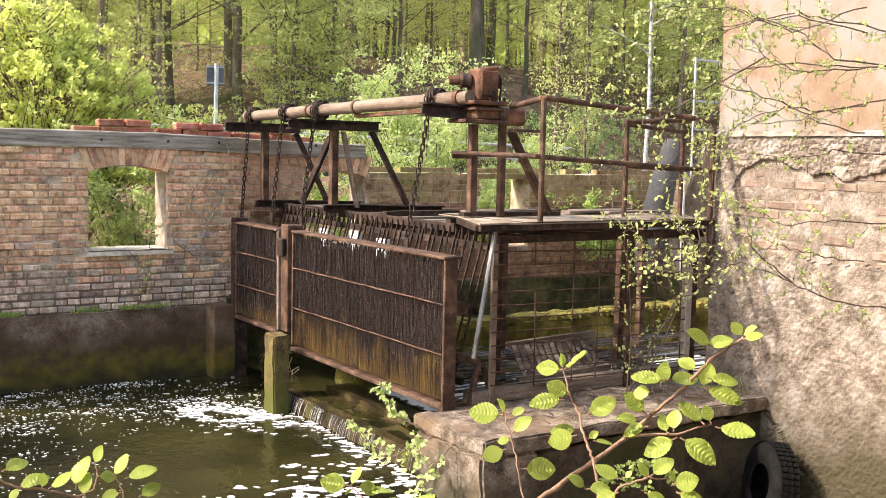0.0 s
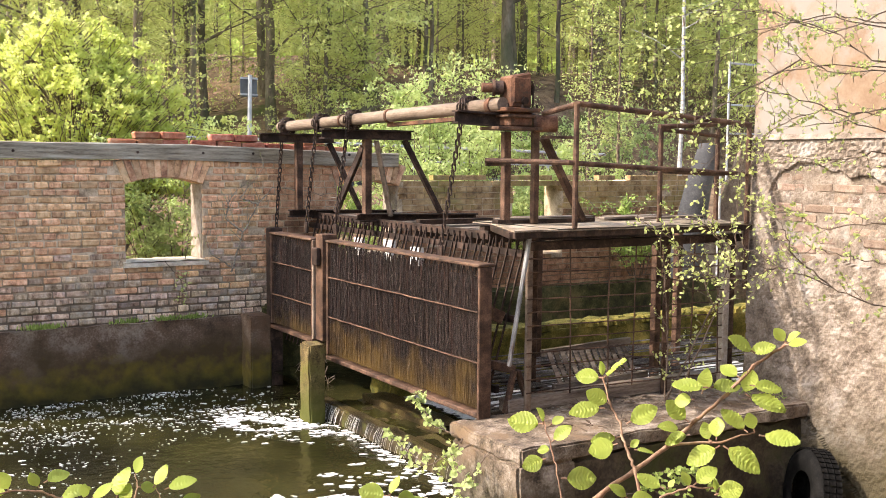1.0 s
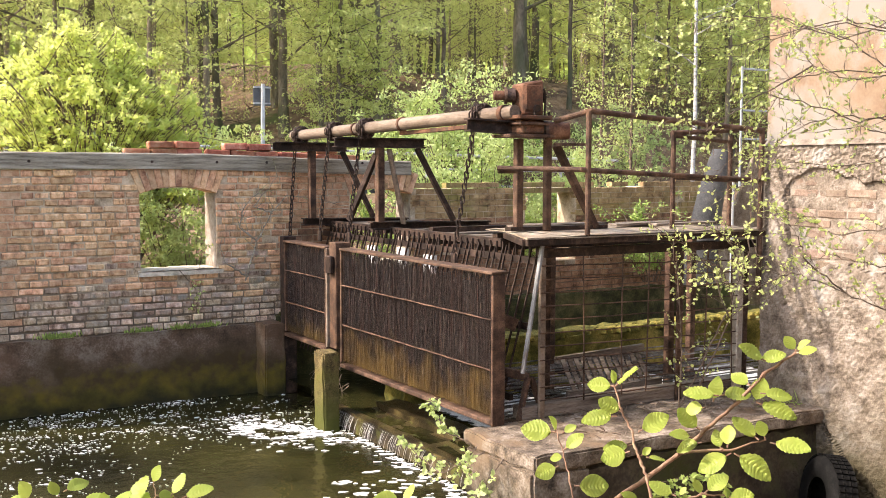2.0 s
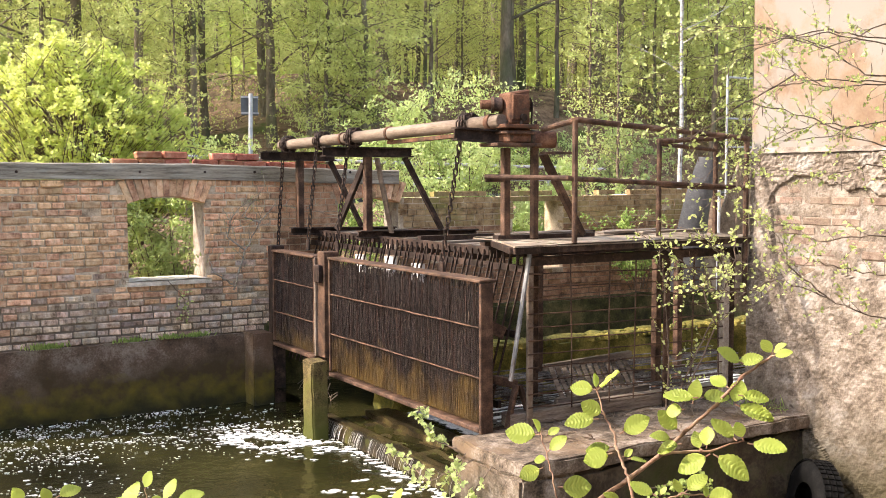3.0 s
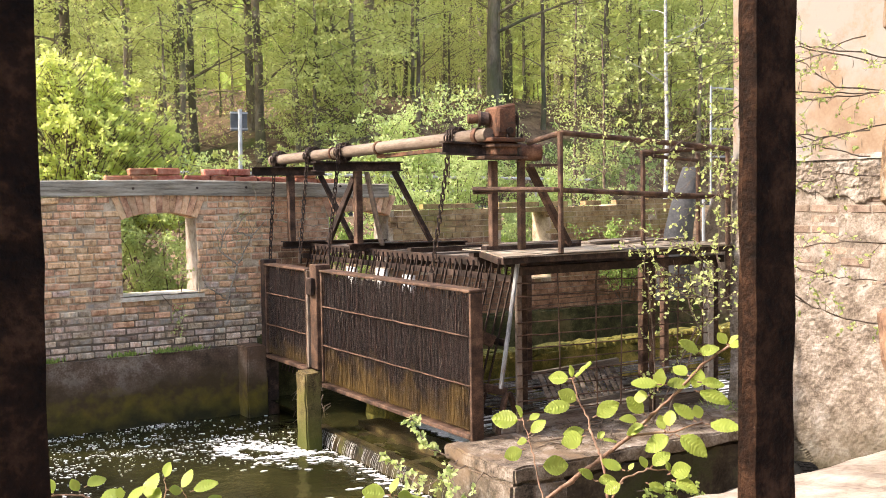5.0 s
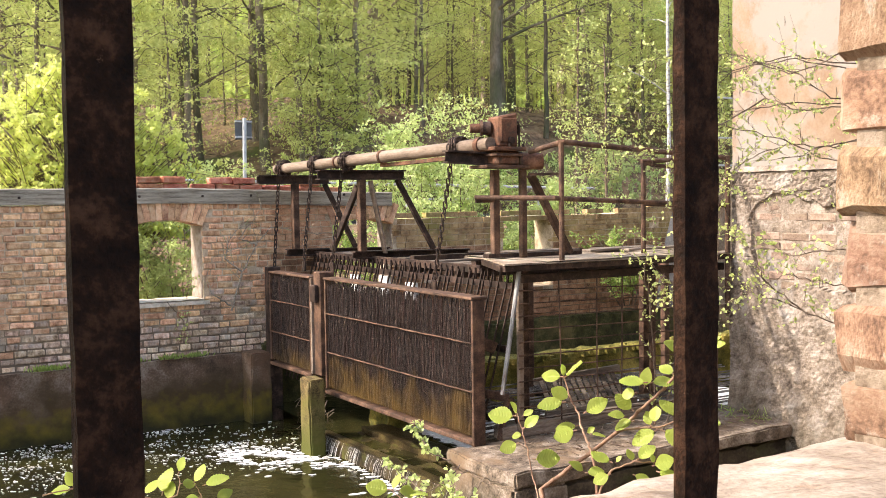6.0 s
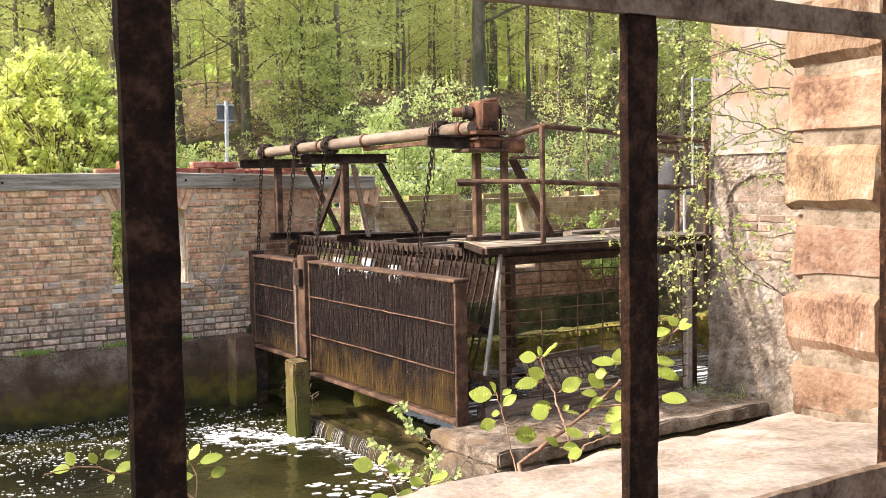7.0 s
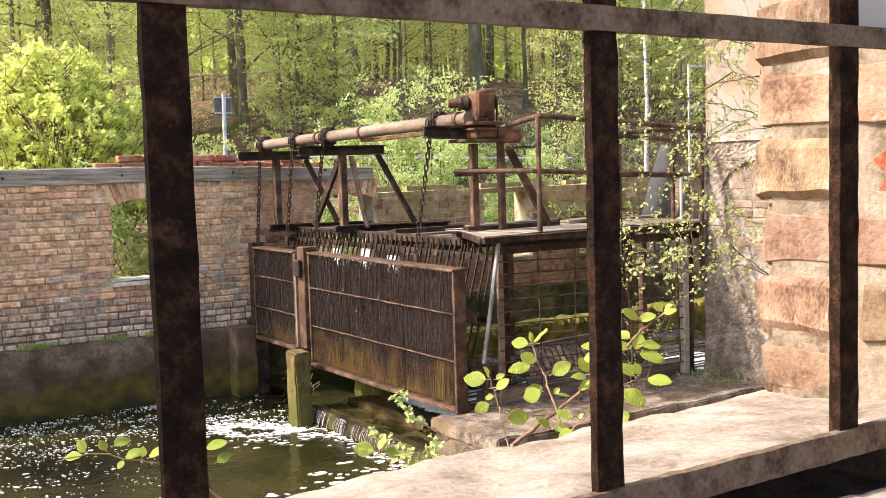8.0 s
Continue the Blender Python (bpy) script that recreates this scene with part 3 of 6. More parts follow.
# timber wall plate
acc = Acc()
vs, fs = [], []
for i in range(61):
    u = i / 60
    x, z, top = 0.2 + 5.5 * u, 2.27 - 0.06 * smooth(0.5, 1, u), 0.155 + 0.010 * nz(u * 20, 0, 0, 1)
    y = YW - 0.03 + 0.006 * nz(u * 14, 3, 0, 1)
    vs += [(x, y, z), (x, y, z + top - 0.012), (x, y + 0.012, z + top), (x, y + 0.2, z + top - 0.004), (x, y + 0.2, z)]
for i in range(60):
    fs += [(i * 5 + k, i * 5 + (k + 1) % 5, i * 5 + 5 + (k + 1) % 5, i * 5 + 5 + k) for k in range(5)]
acc.add(vs, fs + [(4, 3, 2, 1, 0), (300, 301, 302, 303, 304)])
plate = part("wall_plate", acc, M_TIMBER, None)
tagged(plate, "grey weathered timber beam lying on the ruined wall", "timber beam")
for x in (1.0, 1.75, 2.86, 4.02, 3.5, 5.1):
    acc = Acc()
    acc.tube([(x, YW - 0.034, 2.34), (x, YW - 0.02, 2.34)], 0.014, 8)
    part("bolt_hole", acc, M_RUST_DARK, plate)
# loose bricks lying on the beam
r = random.Random(21)
for z, spans in ((2.44, ((2.62, 3.25), (3.42, 4.20), (4.35, 4.95))), (2.51, ((2.85, 3.2), (3.6, 4.1), (4.6, 4.85)))):
    for a, b in spans:
        x = a
        while x < b:
            me = r.choice(brick_mesh("loose", 0.24, 0.066, 0.115, M_BRICK_RED))
            ob = new("loose_brick", me)
            ob.matrix_world = pose(x + 0.12, YW + 0.08, z - 0.004 - 0.06 * smooth(3, 5.7, x), r.uniform(-2, 2), r.uniform(-2, 2), r.uniform(-7, 7))
            tagged(ob, "loose red brick lying on the wall top", "brick", "loose bricks on the wall")
            x += 0.255

# concrete plinth under the wall, stained with moss near the water
acc = Acc()
grid(acc, 90, 22, lambda u, v: (-3 + 7.0 * u, 10.18 + 0.15 * (1 - v) * max(1.0 - (u * 7 - 3) / 4.0, 0) + 0.06 * v + 0.012 * nz(u * 30, v * 6, 0, 1),
                               -0.6 + 1.3 * v + (0.015 * nz(u * 40, 0, 0, 1) if v > 0.9 else 0)))
grid(acc, 60, 2, lambda u, v: (-3 + 7.0 * u, 10.24 + 0.12 * v, 0.70 + 0.015 * nz(u * 40, 0, 0, 1)))


M_PLINTH = mat("stained_plinth", (0.05, 0.032, 0.02), (0.135, 0.088, 0.058), (0.30, 0.24, 0.19), 3.5, 60, 0.85, bump=1.0, dist=0.015,
               patch=(0.12, 0.065, 0.035), patch_scale=1.1, patch_cut=(0.5, 0.7))
stain_shade_below(M_PLINTH, 0.28, 0.62, (0.06, 0.038, 0.016), 0.9, 2.2)
stain_shade_below(M_PLINTH, 0.10, 0.36, (0.12, 0.092, 0.012), 0.8, 9.0)
stain_shade_below(M_PLINTH, 0.0, 0.22, (0.022, 0.02, 0.006), 0.5, 5.0)
structure("wall_plinth", acc, M_PLINTH, "concrete wall footing with green moss along the water", "concrete footing", smooth=True)


def rough_box(lo, hi, amp=0.012, seed=0, step=0.06, bevel=0.012):
    """A weathered concrete block: subdivided, rounded and uneven."""
    bm = bmesh.new()
    bmesh.ops.create_cube(bm, size=1)
    lo, hi = Vector(lo), Vector(hi)
    for w in bm.verts:
        w.co = Vector([(lo[i] + hi[i]) / 2 + w.co[i] * (hi[i] - lo[i]) for i in range(3)])
    bmesh.ops.bevel(bm, geom=bm.edges[:], offset=bevel, segments=2, affect='EDGES')
    longest = [e for e in bm.edges if e.calc_length() > step * 2]
    for k in range(5):
        longest = [e for e in bm.edges if e.calc_length() > step * 2]
        if not longest:
            break
        bmesh.ops.subdivide_edges(bm, edges=longest, cuts=1, use_grid_fill=True)
    for w in bm.verts:
        w.co += Vector((nz(w.co.x, w.co.y + seed, w.co.z, 6), nz(w.co.x + 9, w.co.y, w.co.z + seed, 6), nz(w.co.x, w.co.y - 7, w.co.z, 6))) * amp \
            + Vector((nz(w.co.x, w.co.y, w.co.z + 3, 22), nz(w.co.x + 2, w.co.y, w.co.z, 22), nz(w.co.x, w.co.y, w.co.z - 5, 22))) * amp * 0.5
    acc = Acc()
    bm.verts.index_update()
    acc.add([w.co[:] for w in bm.verts], [[w.index for w in f.verts] for f in bm.faces])
    bm.free()
    return acc


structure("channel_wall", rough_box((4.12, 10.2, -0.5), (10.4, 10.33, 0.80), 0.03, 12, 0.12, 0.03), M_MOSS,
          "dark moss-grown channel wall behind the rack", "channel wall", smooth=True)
structure("footing_pillar", rough_box((3.87, 9.98, -0.6), (4.09, 10.3, 0.73), 0.012, 1), M_PLINTH,
          "mossy concrete pillar at the end of the wall footing", "concrete pillar", smooth=True)
structure("gate_pier", rough_box((3.80, 8.40, -0.6), (3.955, 8.60, 0.69), 0.014, 2, 0.04, 0.014), M_PIER,
          "square concrete pier under the gate post, mossy below", "concrete pier", smooth=True)
structure("landing_slab", rough_box((3.87, 5.39, 0.40), (6.62, 6.22, 0.50), 0.018, 3, 0.035, 0.012), M_CONC_TOP,
          "weathered concrete landing slab with worn edges", "concrete slab", smooth=True)
structure("slab_end", rough_box((3.875, 5.40, -0.8), (4.32, 6.2, 0.396), 0.02, 13, 0.04, 0.02), M_CONC_TOP,
          "rough grey concrete end block under the slab", "concrete block", smooth=True)
structure("slab_base", rough_box((4.30, 5.43, -0.8), (6.62, 6.1, 0.40), 0.045, 4, 0.05, 0.03), M_DAMP_SHADED,
          "damp rubble base under the landing slab, shade of its front put into the colour", "slab base", smooth=True)
structure("weir_sill", rough_box((4.02, 6.1, -0.6), (4.30, 8.75, 0.145), 0.02, 5, 0.05, 0.02), M_WEIR,
          "dripping moss-grown weir sill under the gates", "weir", smooth=True)
structure("weir_ledge", rough_box((4.28, 7.05, -0.3), (4.62, 8.5, 0.20), 0.02, 6, 0.06, 0.05), M_WEIR,
          "rounded mossy stone ledge behind the weir", "ledge", smooth=True)
structure("back_sill", rough_box((4.55, 8.32, -0.4), (9.4, 8.72, 0.66), 0.04, 7, 0.06, 0.03), M_MOSS_BRIGHT,
          "long concrete beam thick with green moss", "mossy beam", smooth=True)
acc = Acc()
r = random.Random(8)
for i in range(420):
    x, y = r.uniform(4.7, 9.2), 8.34 + abs(r.gauss(0, 0.1))
    s = r.uniform(0.02, 0.06)
    acc.tube([(x, y, 0.63), (x, y, 0.66 + s * 0.4), (x, y, 0.66 + s * 0.6)], [s, s * 0.8, s * 0.2], 6)
ob = part("moss", acc, M_MOSS_BRIGHT, None, smooth=True)
tagged(ob, "yellow-green moss cushions on the concrete beam", "moss", "", "stuff")
# spill curtain over the weir
acc = Acc()
for i in range(70):
    y = 6.4 + 2.2 * r.random() ** 0.6
    x = 4.0 - r.uniform(0, 0.02)
    acc.tube([(4.02, y, 0.14), (x, y + r.uniform(-0.01, 0.01), 0.08), (x - 0.02, y + r.uniform(-0.01, 0.01), 0.0)], [0.0008, 0.0012, 0.0007], 5)
ob = part("spill", acc, M_FOAM, None)
tagged(ob, "thin white trickles falling over the weir", "water spill", "", "stuff")

# ---------- plastered house ----------
HX = 6.6
acc = Acc()
acc.box((HX + 0.06, 1.0, -0.8), (13.0, 6.05, 6.4))
house = thing("house", "old house with peach paint above rough crumbling plaster", "house", (9, 3.5, 0))
part("wall", acc, M_MORTAR_PALE, house, "pale mortar core of the house wall")


def bare(y, z):
    """Where the rough coat has fallen off and the house bricks show through."""
    band = smooth(1.42, 1.62, z + 0.10 * nz(y, z, 1, 2.5)) * smooth(2.30, 2.16, z + 0.13 * nz(y, 3, 0, 2.2) + 0.05 * nz(y, z, 0, 8))
    side = smooth(6.02, 5.75, y + 0.08 * nz(y, z, 5, 4))
    return band * side + 0.36 * nz(y, z, 0, 2.6) + 0.20 * nz(y, z, 4, 8) > 0.62


def plaster(u, v):
    y, z = 6.06 - 2.6 * u, -0.75 + 3.21 * v
    x = HX - 0.026 - 0.10 * smooth(1.0, -0.2, z) - 0.02 * math.exp(-((z - 1.2) / 0.3) ** 2)
    x += 0.012 * nz(y, z, 0, 4) + 0.007 * nz(y, z, 2, 17) + 0.009 * nz(y, z, 7, 38) * (1 + smooth(2.1, 2.3, z))
    # a long slanting crack low on the wall
    off = z - (0.55 - 0.9 * (5.6 - y) + 0.05 * nz(y, 0, 0, 6))
    if 4.4 < y < 5.6 and abs(off) < 0.018:
        x += 0.03
    if bare(y, z):
        x = HX + 0.004 + 0.006 * nz(y, z, 3, 14) + 0.004 * nz(y, z, 7, 45)
    return (x, y, z)


acc = Acc()
grid(acc, 210, 250, plaster)
part("rough_plaster", acc, M_ROUGH, house, "rough spatterdash plaster flaking off the bricks", smooth=False)
acc = Acc()
acc.box((HX - 0.03, 1.0, -0.75), (HX + 0.05, 3.47, 2.46))
part("rough_plaster", acc, M_ROUGH, house)
acc = Acc()
grid(acc, 60, 60, lambda u, v: (HX + 0.008 * nz(u * 6, v * 8, 0, 1.3) + 0.003 * nz(u * 40, v * 50, 0, 1), 6.07 - 5.07 * u, 2.5 + 3.9 * v))
grid(acc, 40, 30, lambda u, v: (HX + 6.4 * u, 6.07, -0.7 + 7.1 * v))
part("painted_plaster", acc, M_PEACH, house, "peach limewash worn to grey patches", smooth=True)
acc = Acc()
grid(acc, 90, 3, lambda u, v: (HX - 0.045 + 0.05 * v + 0.006 * nz(u * 40, 0, 0, 1), 6.07 - 5.07 * u, 2.465 + 0.045 * v + 0.004 * nz(u * 60, v, 1, 1)))
part("ledge", acc, M_ROUGH, house, "narrow sloped plaster ledge")
acc = Acc()
acc.add([(HX - 0.4, 0.7, 6.4), (13.4, 0.7, 6.4), (13.4, 6.4, 6.4), (HX - 0.4, 6.4, 6.4), (HX - 0.4, 3.5, 8.6), (13.4, 3.5, 8.6)],
        [(0, 1, 5, 4), (2, 3, 4, 5), (0, 4, 3), (1, 2, 5), (3, 2, 1, 0)])
part("roof", acc, M_BRICK_RED, house, "plain pitched tile roof")
HOUSE_BRICKS = []
r = random.Random(14)
for c in range(13):
    z = 1.56 + 0.0775 * c
    y = 4.0 + (0.13 if c % 2 else 0)
    while y < 6.0:
        ln = 0.25 if r.random() < 0.7 else 0.12
        if bare(y + ln / 2, z) or bare(y, z) or bare(y + ln, z):
            HOUSE_BRICKS.append((y + ln / 2, z, ln, r.uniform(-0.004, 0.022)))
        y += ln + 0.012

# ---------- the room that the camera stands in ----------
WX0, WX1, WZ0, WZ1 = -0.393, 0.948, 2.011, 3.066
acc = Acc()
acc.box((-5, -0.01, -0.8), (WX0 - 0.007, 0.722, 3.8))
acc.box((WX1 - 0.001, -0.01, -0.8), (6.6, 0.722, 3.8))
acc.box((WX0, -0.01, -0.8), (WX1 + 0.03, 0.722, WZ0 - 0.05))
acc.box((WX0, -0.01, WZ1), (WX1 + 0.03, 0.722, 3.8))
front = structure("wall_window", acc, M_JAMB_MORTAR, "thick brick wall round the iron window", "brick wall")
for nm, lo, hi in (("wall_back", (-5, -4.2, 0.5), (6.6, -4.0, 3.5)), ("wall_left", (-5.2, -4.2, 0.5), (-5, 0.7, 3.5)),
                   ("wall_right", (6.6, -4.2, 0.5), (6.8, 0.7, 3.5))):
    structure(nm, Acc().box(lo, hi), M_INNER, "dim plastered inner wall", "wall")
structure("floor", Acc().box((-5.2, -4.2, 0.5), (6.8, 0.0, 0.7)), M_CONC, "bare concrete floor of the mill room", "floor")


def sill_at(u, v):
    x, y = WX0 + (WX1 + 0.03 - WX0) * u, 0.461 + 0.294 * v
    z = 2.067 - 0.043 * v + 0.006 * nz(x, y, 0, 9) + 0.004 * nz(x, y, 3, 30)
    if v > 0.92:
        y += 0.012 * nz(x, 0, 0, 14)
    return (x, y, z)


acc = Acc()
grid(acc, 140, 34, sill_at)
grid(acc, 140, 5, lambda u, v: (sill_at(u, 1)[0], sill_at(u, 1)[1] + 0.004 * nz(u * 60, v * 9, 0, 1), sill_at(u, 1)[2] - 0.22 * v))
structure("sill_outer", acc, M_SILL, "chalky sunlit outer sill with flaking mortar", "window sill", smooth=True)
acc = Acc()
grid(acc, 120, 26, lambda u, v: (WX0 + 1.38 * u, -0.01 + 0.425 * v, 2.033 + 0.010 * v + 0.006 * nz(u * 14, v * 5, 2, 1) + 0.003 * nz(u * 60, v * 22, 2, 1)))
structure("sill_inner", acc, M_MORTAR_PALE, "dusty inner sill of rough mortar", "window sill", smooth=True)
# jamb bricks
JAMB = []
r = random.Random(2)
for side, x in ((1, WX1), (-1, WX0)):
    for c in range(15):
        z = 2.024 + 0.077 * (c + 0.5)
        y = 0.742
        row = (0.12, 0.24, 0.12, 0.24) if c % 2 else (0.24, 0.12, 0.24, 0.12)
        for ln in row:
            if y - ln < -0.02:
                break
            JAMB.append((x + side * 0.05, y - ln / 2, z, ln, side, r.uniform(-0.006, 0.007), y < 0.7 and r.random() < 0.55))
            y -= ln + 0.010

# ---------- iron window ----------
win = thing("window_1", "rusted iron lattice window with most panes gone", "window", (0.30, 0.44, 2.07), "", "structure")


def iron_bar(a, b, w, d, name="glazing_bar", seed=0):
    """A worn flat iron bar with a T-shaped rib."""
    a, b = Vector(a), Vector(b)
    ax = (b - a).normalized()
    side = ax.cross(Vector((0, 1, 0))).normalized()
    n = max(int((b - a).length / 0.012), 4)
    prof = ((-w / 2, -d / 2), (w / 2, -d / 2), (w / 2, -d / 2 + 0.007), (w * 0.17, -d / 2 + 0.010), (w * 0.15, d / 2), (-w * 0.15, d / 2),
            (-w * 0.17, -d / 2 + 0.010), (-w / 2, -d / 2 + 0.007))
    vs, fs = [], []
    for i in range(n + 1):
        p = a + (b - a) * (i / n)
        for k, (s, q) in enumerate(prof):
            f = 1 + 0.08 * nz(i * 0.35, k * 2.0, seed, 1) + 0.06 * nz(i * 1.3, k * 3.0, seed + 2, 1)
            vs.append(p + side * (s * f) + Vector((0, q + 0.0012 * nz(i * 0.5, k, seed + 5, 1), 0)))
    m = len(prof)
    for i in range(n):
        fs += [(i * m + k, i * m + (k + 1) % m, (i + 1) * m + (k + 1) % m, (i + 1) * m + k) for k in range(m)]
    fs += [tuple(range(m))[::-1], tuple(range(n * m, (n + 1) * m))]
    return part(name, Acc().add(vs, fs), M_IRON_DUSTY_LIT if name in ("bottom_rail", "cross_bar") else M_IRON, win)


BARS_X = (-0.113, 0.150, 0.435, 0.685)
for i, x in enumerate(BARS_X):
    iron_bar((x, 0.44, 2.07), (x, 0.44, 3.02), 0.0225, 0.016, seed=i * 3)
iron_bar((WX0 + 0.03, 0.44, 2.079), (WX1 - 0.01, 0.44, 2.079), 0.022, 0.022, "bottom_rail", 21)
iron_bar((WX0 + 0.03, 0.44, 3.03), (WX1 - 0.01, 0.44, 3.03), 0.03, 0.03, "top_rail", 22)
iron_bar((WX0 + 0.025, 0.44, 2.06), (WX0 + 0.025, 0.44, 3.045), 0.028, 0.034, "side_rail", 23)
iron_bar((WX1 - 0.017, 0.44, 2.06), (WX1 - 0.017, 0.44, 3.045), 0.028, 0.034, "side_rail", 24)
for i, z in enumerate((2.397, 2.709)):
    iron_bar((WX0 + 0.03, 0.437, z), (WX1 - 0.01, 0.437, z), 0.016, 0.014, "cross_bar", 30 + i)


def pane_mat():
    m = bpy.data.materials.new("dirty_glass")
    m.use_nodes = True
    N, L = m.node_tree.nodes, m.node_tree.links
    bs = N["Principled BSDF"]
    bs.inputs["Base Color"].default_value = (0.75, 0.76, 0.74, 1)
    bs.inputs["Roughness"].default_value = 0.35
    bs.inputs["Transmission Weight"].default_value = 0.35
    return m


M_PANE = pane_mat()
acc = Acc().box((0.697, 0.445, 2.405), (0.93, 0.448, 2.70))
part("pane", acc, M_PANE, win, "dirty whitish glass pane")


# ---------- sluice gates ----------
XG = 4.1


def gate(y0, y1, z0, z1, rods, label):
    """A steel-framed gate packed with upright wet battens."""
    g = thing("sluice_gate", label, "sluice gate", (XG, (y0 + y1) / 2, z0), "sluice gates")
    t = 0.026
    part("top_rail", Acc().box((XG - 0.03, y0, z1 - 0.022), (XG + 0.11, y1, z1)), M_RUST, g, "rusty steel angle", bevel=0.005)
    part("bottom_rail", Acc().box((XG - 0.025, y0 + 0.02, z0), (XG + 0.10, y1, z0 + 0.035)), M_RUST, g, bevel=0.006)
    part("stile", Acc().box((XG - 0.02, y0, z0 - 0.03), (XG + 0.085, y0 + t, z1 - 0.024)), M_RUST, g, bevel=0.005)
    part("stile", Acc().box((XG - 0.02, y1 - t, z0 + 0.05), (XG + 0.085, y1, z1 - 0.024)), M_RUST, g, bevel=0.005)
    part("backing", Acc().box((XG + 0.035, y0 + t, z0 + 0.05), (XG + 0.06, y1 - t, z1 - 0.10)), M_BATTEN, g)
    r = random.Random(rods)
    acc = Acc()
    y = y0 + t + 0.004
    while y < y1 - t - 0.005:
        w = r.uniform(0.0022, 0.0048)
        top = z1 - 0.028 - abs(r.gauss(0, 0.025))
        low = z0 + 0.05 + abs(r.gauss(0, 0.012))
        x = XG + 0.012 + r.uniform(-0.010, 0.012)
        n = 6
        pts = [(x + r.uniform(-0.003, 0.003), y + r.uniform(-0.003, 0.003), low + (top - low) * k / n) for k in range(n + 1)]
        acc.tube(pts, [w * 0.5 * r.uniform(0.75, 1.15) for k in range(n + 1)], 5)
        y += w * 0.85
    ob = part("batten_filling", acc, M_BATTEN, g, "dark wet upright battens")
    tagged(ob, kind="stuff")
    for f in (0.36, 0.69):
        acc = Acc()
        z = z0 + (z1 - z0) * f
        n = 24
        acc.tube([(XG - 0.012, y0 + 0.03 + (y1 - y0 - 0.06) * k / n, z + 0.005 * nz(k * 0.5, f * 9, 0, 1)) for k in range(n + 1)],
                 [0.0062 + 0.002 * nz(k, f, 1, 1) for k in range(n + 1)], 7)
        part("tie_rod", acc, M_RUST, g)
    # shreds of bark caught on the battens
    acc = Acc()
    for k in range(int(16 * (y1 - y0))):
        yy, zz = r.uniform(y0 + 0.08, y1 - 0.08), r.uniform(z0 + 0.15, z1 - 0.15)
        d = Vector((r.uniform(-0.03, -0.01), r.uniform(-0.03, 0.03), r.uniform(-0.09, 0.05)))
        p = Vector((XG + 0.002, yy, zz))
        acc.tube([p, p + d * 0.6 + Vector((-0.004, 0, 0)), p + d], [0.002, 0.002, 0.001], 4)
    ob = part("bark_debris", acc, M_RUST_PALE, g)
    tagged(ob, "pale shreds caught on the battens", kind="stuff")
    return g


gate(6.18, 8.66, 0.50, 1.575, 3, "rust-framed sluice gate of dark wet battens hanging on chains")
gate(8.97, 9.98, 0.60, 1.565, 4, "smaller rust-framed sluice gate of dark battens, moss at its foot")
post = thing("gate_post", "rusty steel channel post standing on the concrete pier", "post", (XG, 8.8, 0.69))
part("channel", Acc().box((XG - 0.05, 8.68, 0.66), (XG + 0.10, 8.82, 1.62)), M_RUST, post, bevel=0.006)
part("guide", Acc().box((XG - 0.07, 8.83, 0.66), (XG - 0.01, 8.86, 1.56)), M_RUST_PALE, post, bevel=0.004)
part("bracket", Acc().box((XG - 0.10, 8.70, 1.34), (XG - 0.052, 8.80, 1.50)), M_RUST_DARK, post, bevel=0.01)
post = thing("gate_post", "rusty steel post of the gate guide against the wall", "post", (XG, 10.05, 0.5))
part("channel", Acc().box((XG - 0.02, 9.995, 0.0), (XG + 0.12, 10.09, 1.6)), M_RUST_DARK, post, bevel=0.006)
# bracket arm between gate and cage
arm = thing("gate_bracket", "rusty steel bracket between gate and rack", "bracket", (4.3, 6.3, 0.8))
part("arm", Acc().bar((XG + 0.1, 6.42, 0.86), (4.44, 6.25, 0.80), 0.05, 0.06), M_RUST, arm, bevel=0.004)
part("strut", Acc().bar((4.42, 6.24, 0.8), (4.34, 6.23, 0.5), 0.045, 0.03), M_RUST, arm, bevel=0.004)
part("strut", Acc().bar((4.45, 6.24, 0.8), (4.56, 6.24, 0.5), 0.045, 0.03), M_RUST, arm, bevel=0.004)
part("plate", Acc().bar((XG + 0.08, 6.31, 1.25), (4.36, 6.3, 1.17), 0.02, 0.09), M_RUST, arm, bevel=0.004)

# ---------- trash rack ----------
rack = thing("trash_rack", "sloping rusty trash rack of thin steel bars", "trash rack", (4.6, 8.5, 0.5))
me = Acc().bar((4.62, 0, 1.70), (4.27, 0, 0.45), 0.014, 0.009, (0, 1, 0)).mesh("rack_bar", M_RUST_DARK)
me_tooth = Acc().box((4.61, -0.007, 1.62), (4.632, 0.007, 1.725)).mesh("tooth", M_RUST_DARK, bevel=0.004)
r = random.Random(6)
for i in range(42):
    y = 6.42 + 0.088 * i
    ob = part("rack_bar", me, M_RUST_DARK, rack)
    ob.matrix_basis = Matrix.Translation((0, y, 0)) @ Matrix.Rotation(r.uniform(-0.02, 0.02), 4, 'X')
    ob = part("tooth", me_tooth, M_RUST_DARK, rack)
    ob.location = (0, y, 0)
for z, x in ((1.585, 4.60), (1.12, 4.48), (0.62, 4.34)):
    part("rack_rail", Acc().box((x, 6.35, z), (x + 0.03, 10.2, z + 0.05)), M_RUST_DARK, rack)
part("end_bar", Acc().bar((4.45, 6.12, 1.75), (4.29, 6.12, 0.86), 0.036, 0.02), M_STEEL_OLD, rack, "bare grey steel end bar", bevel=0.004)
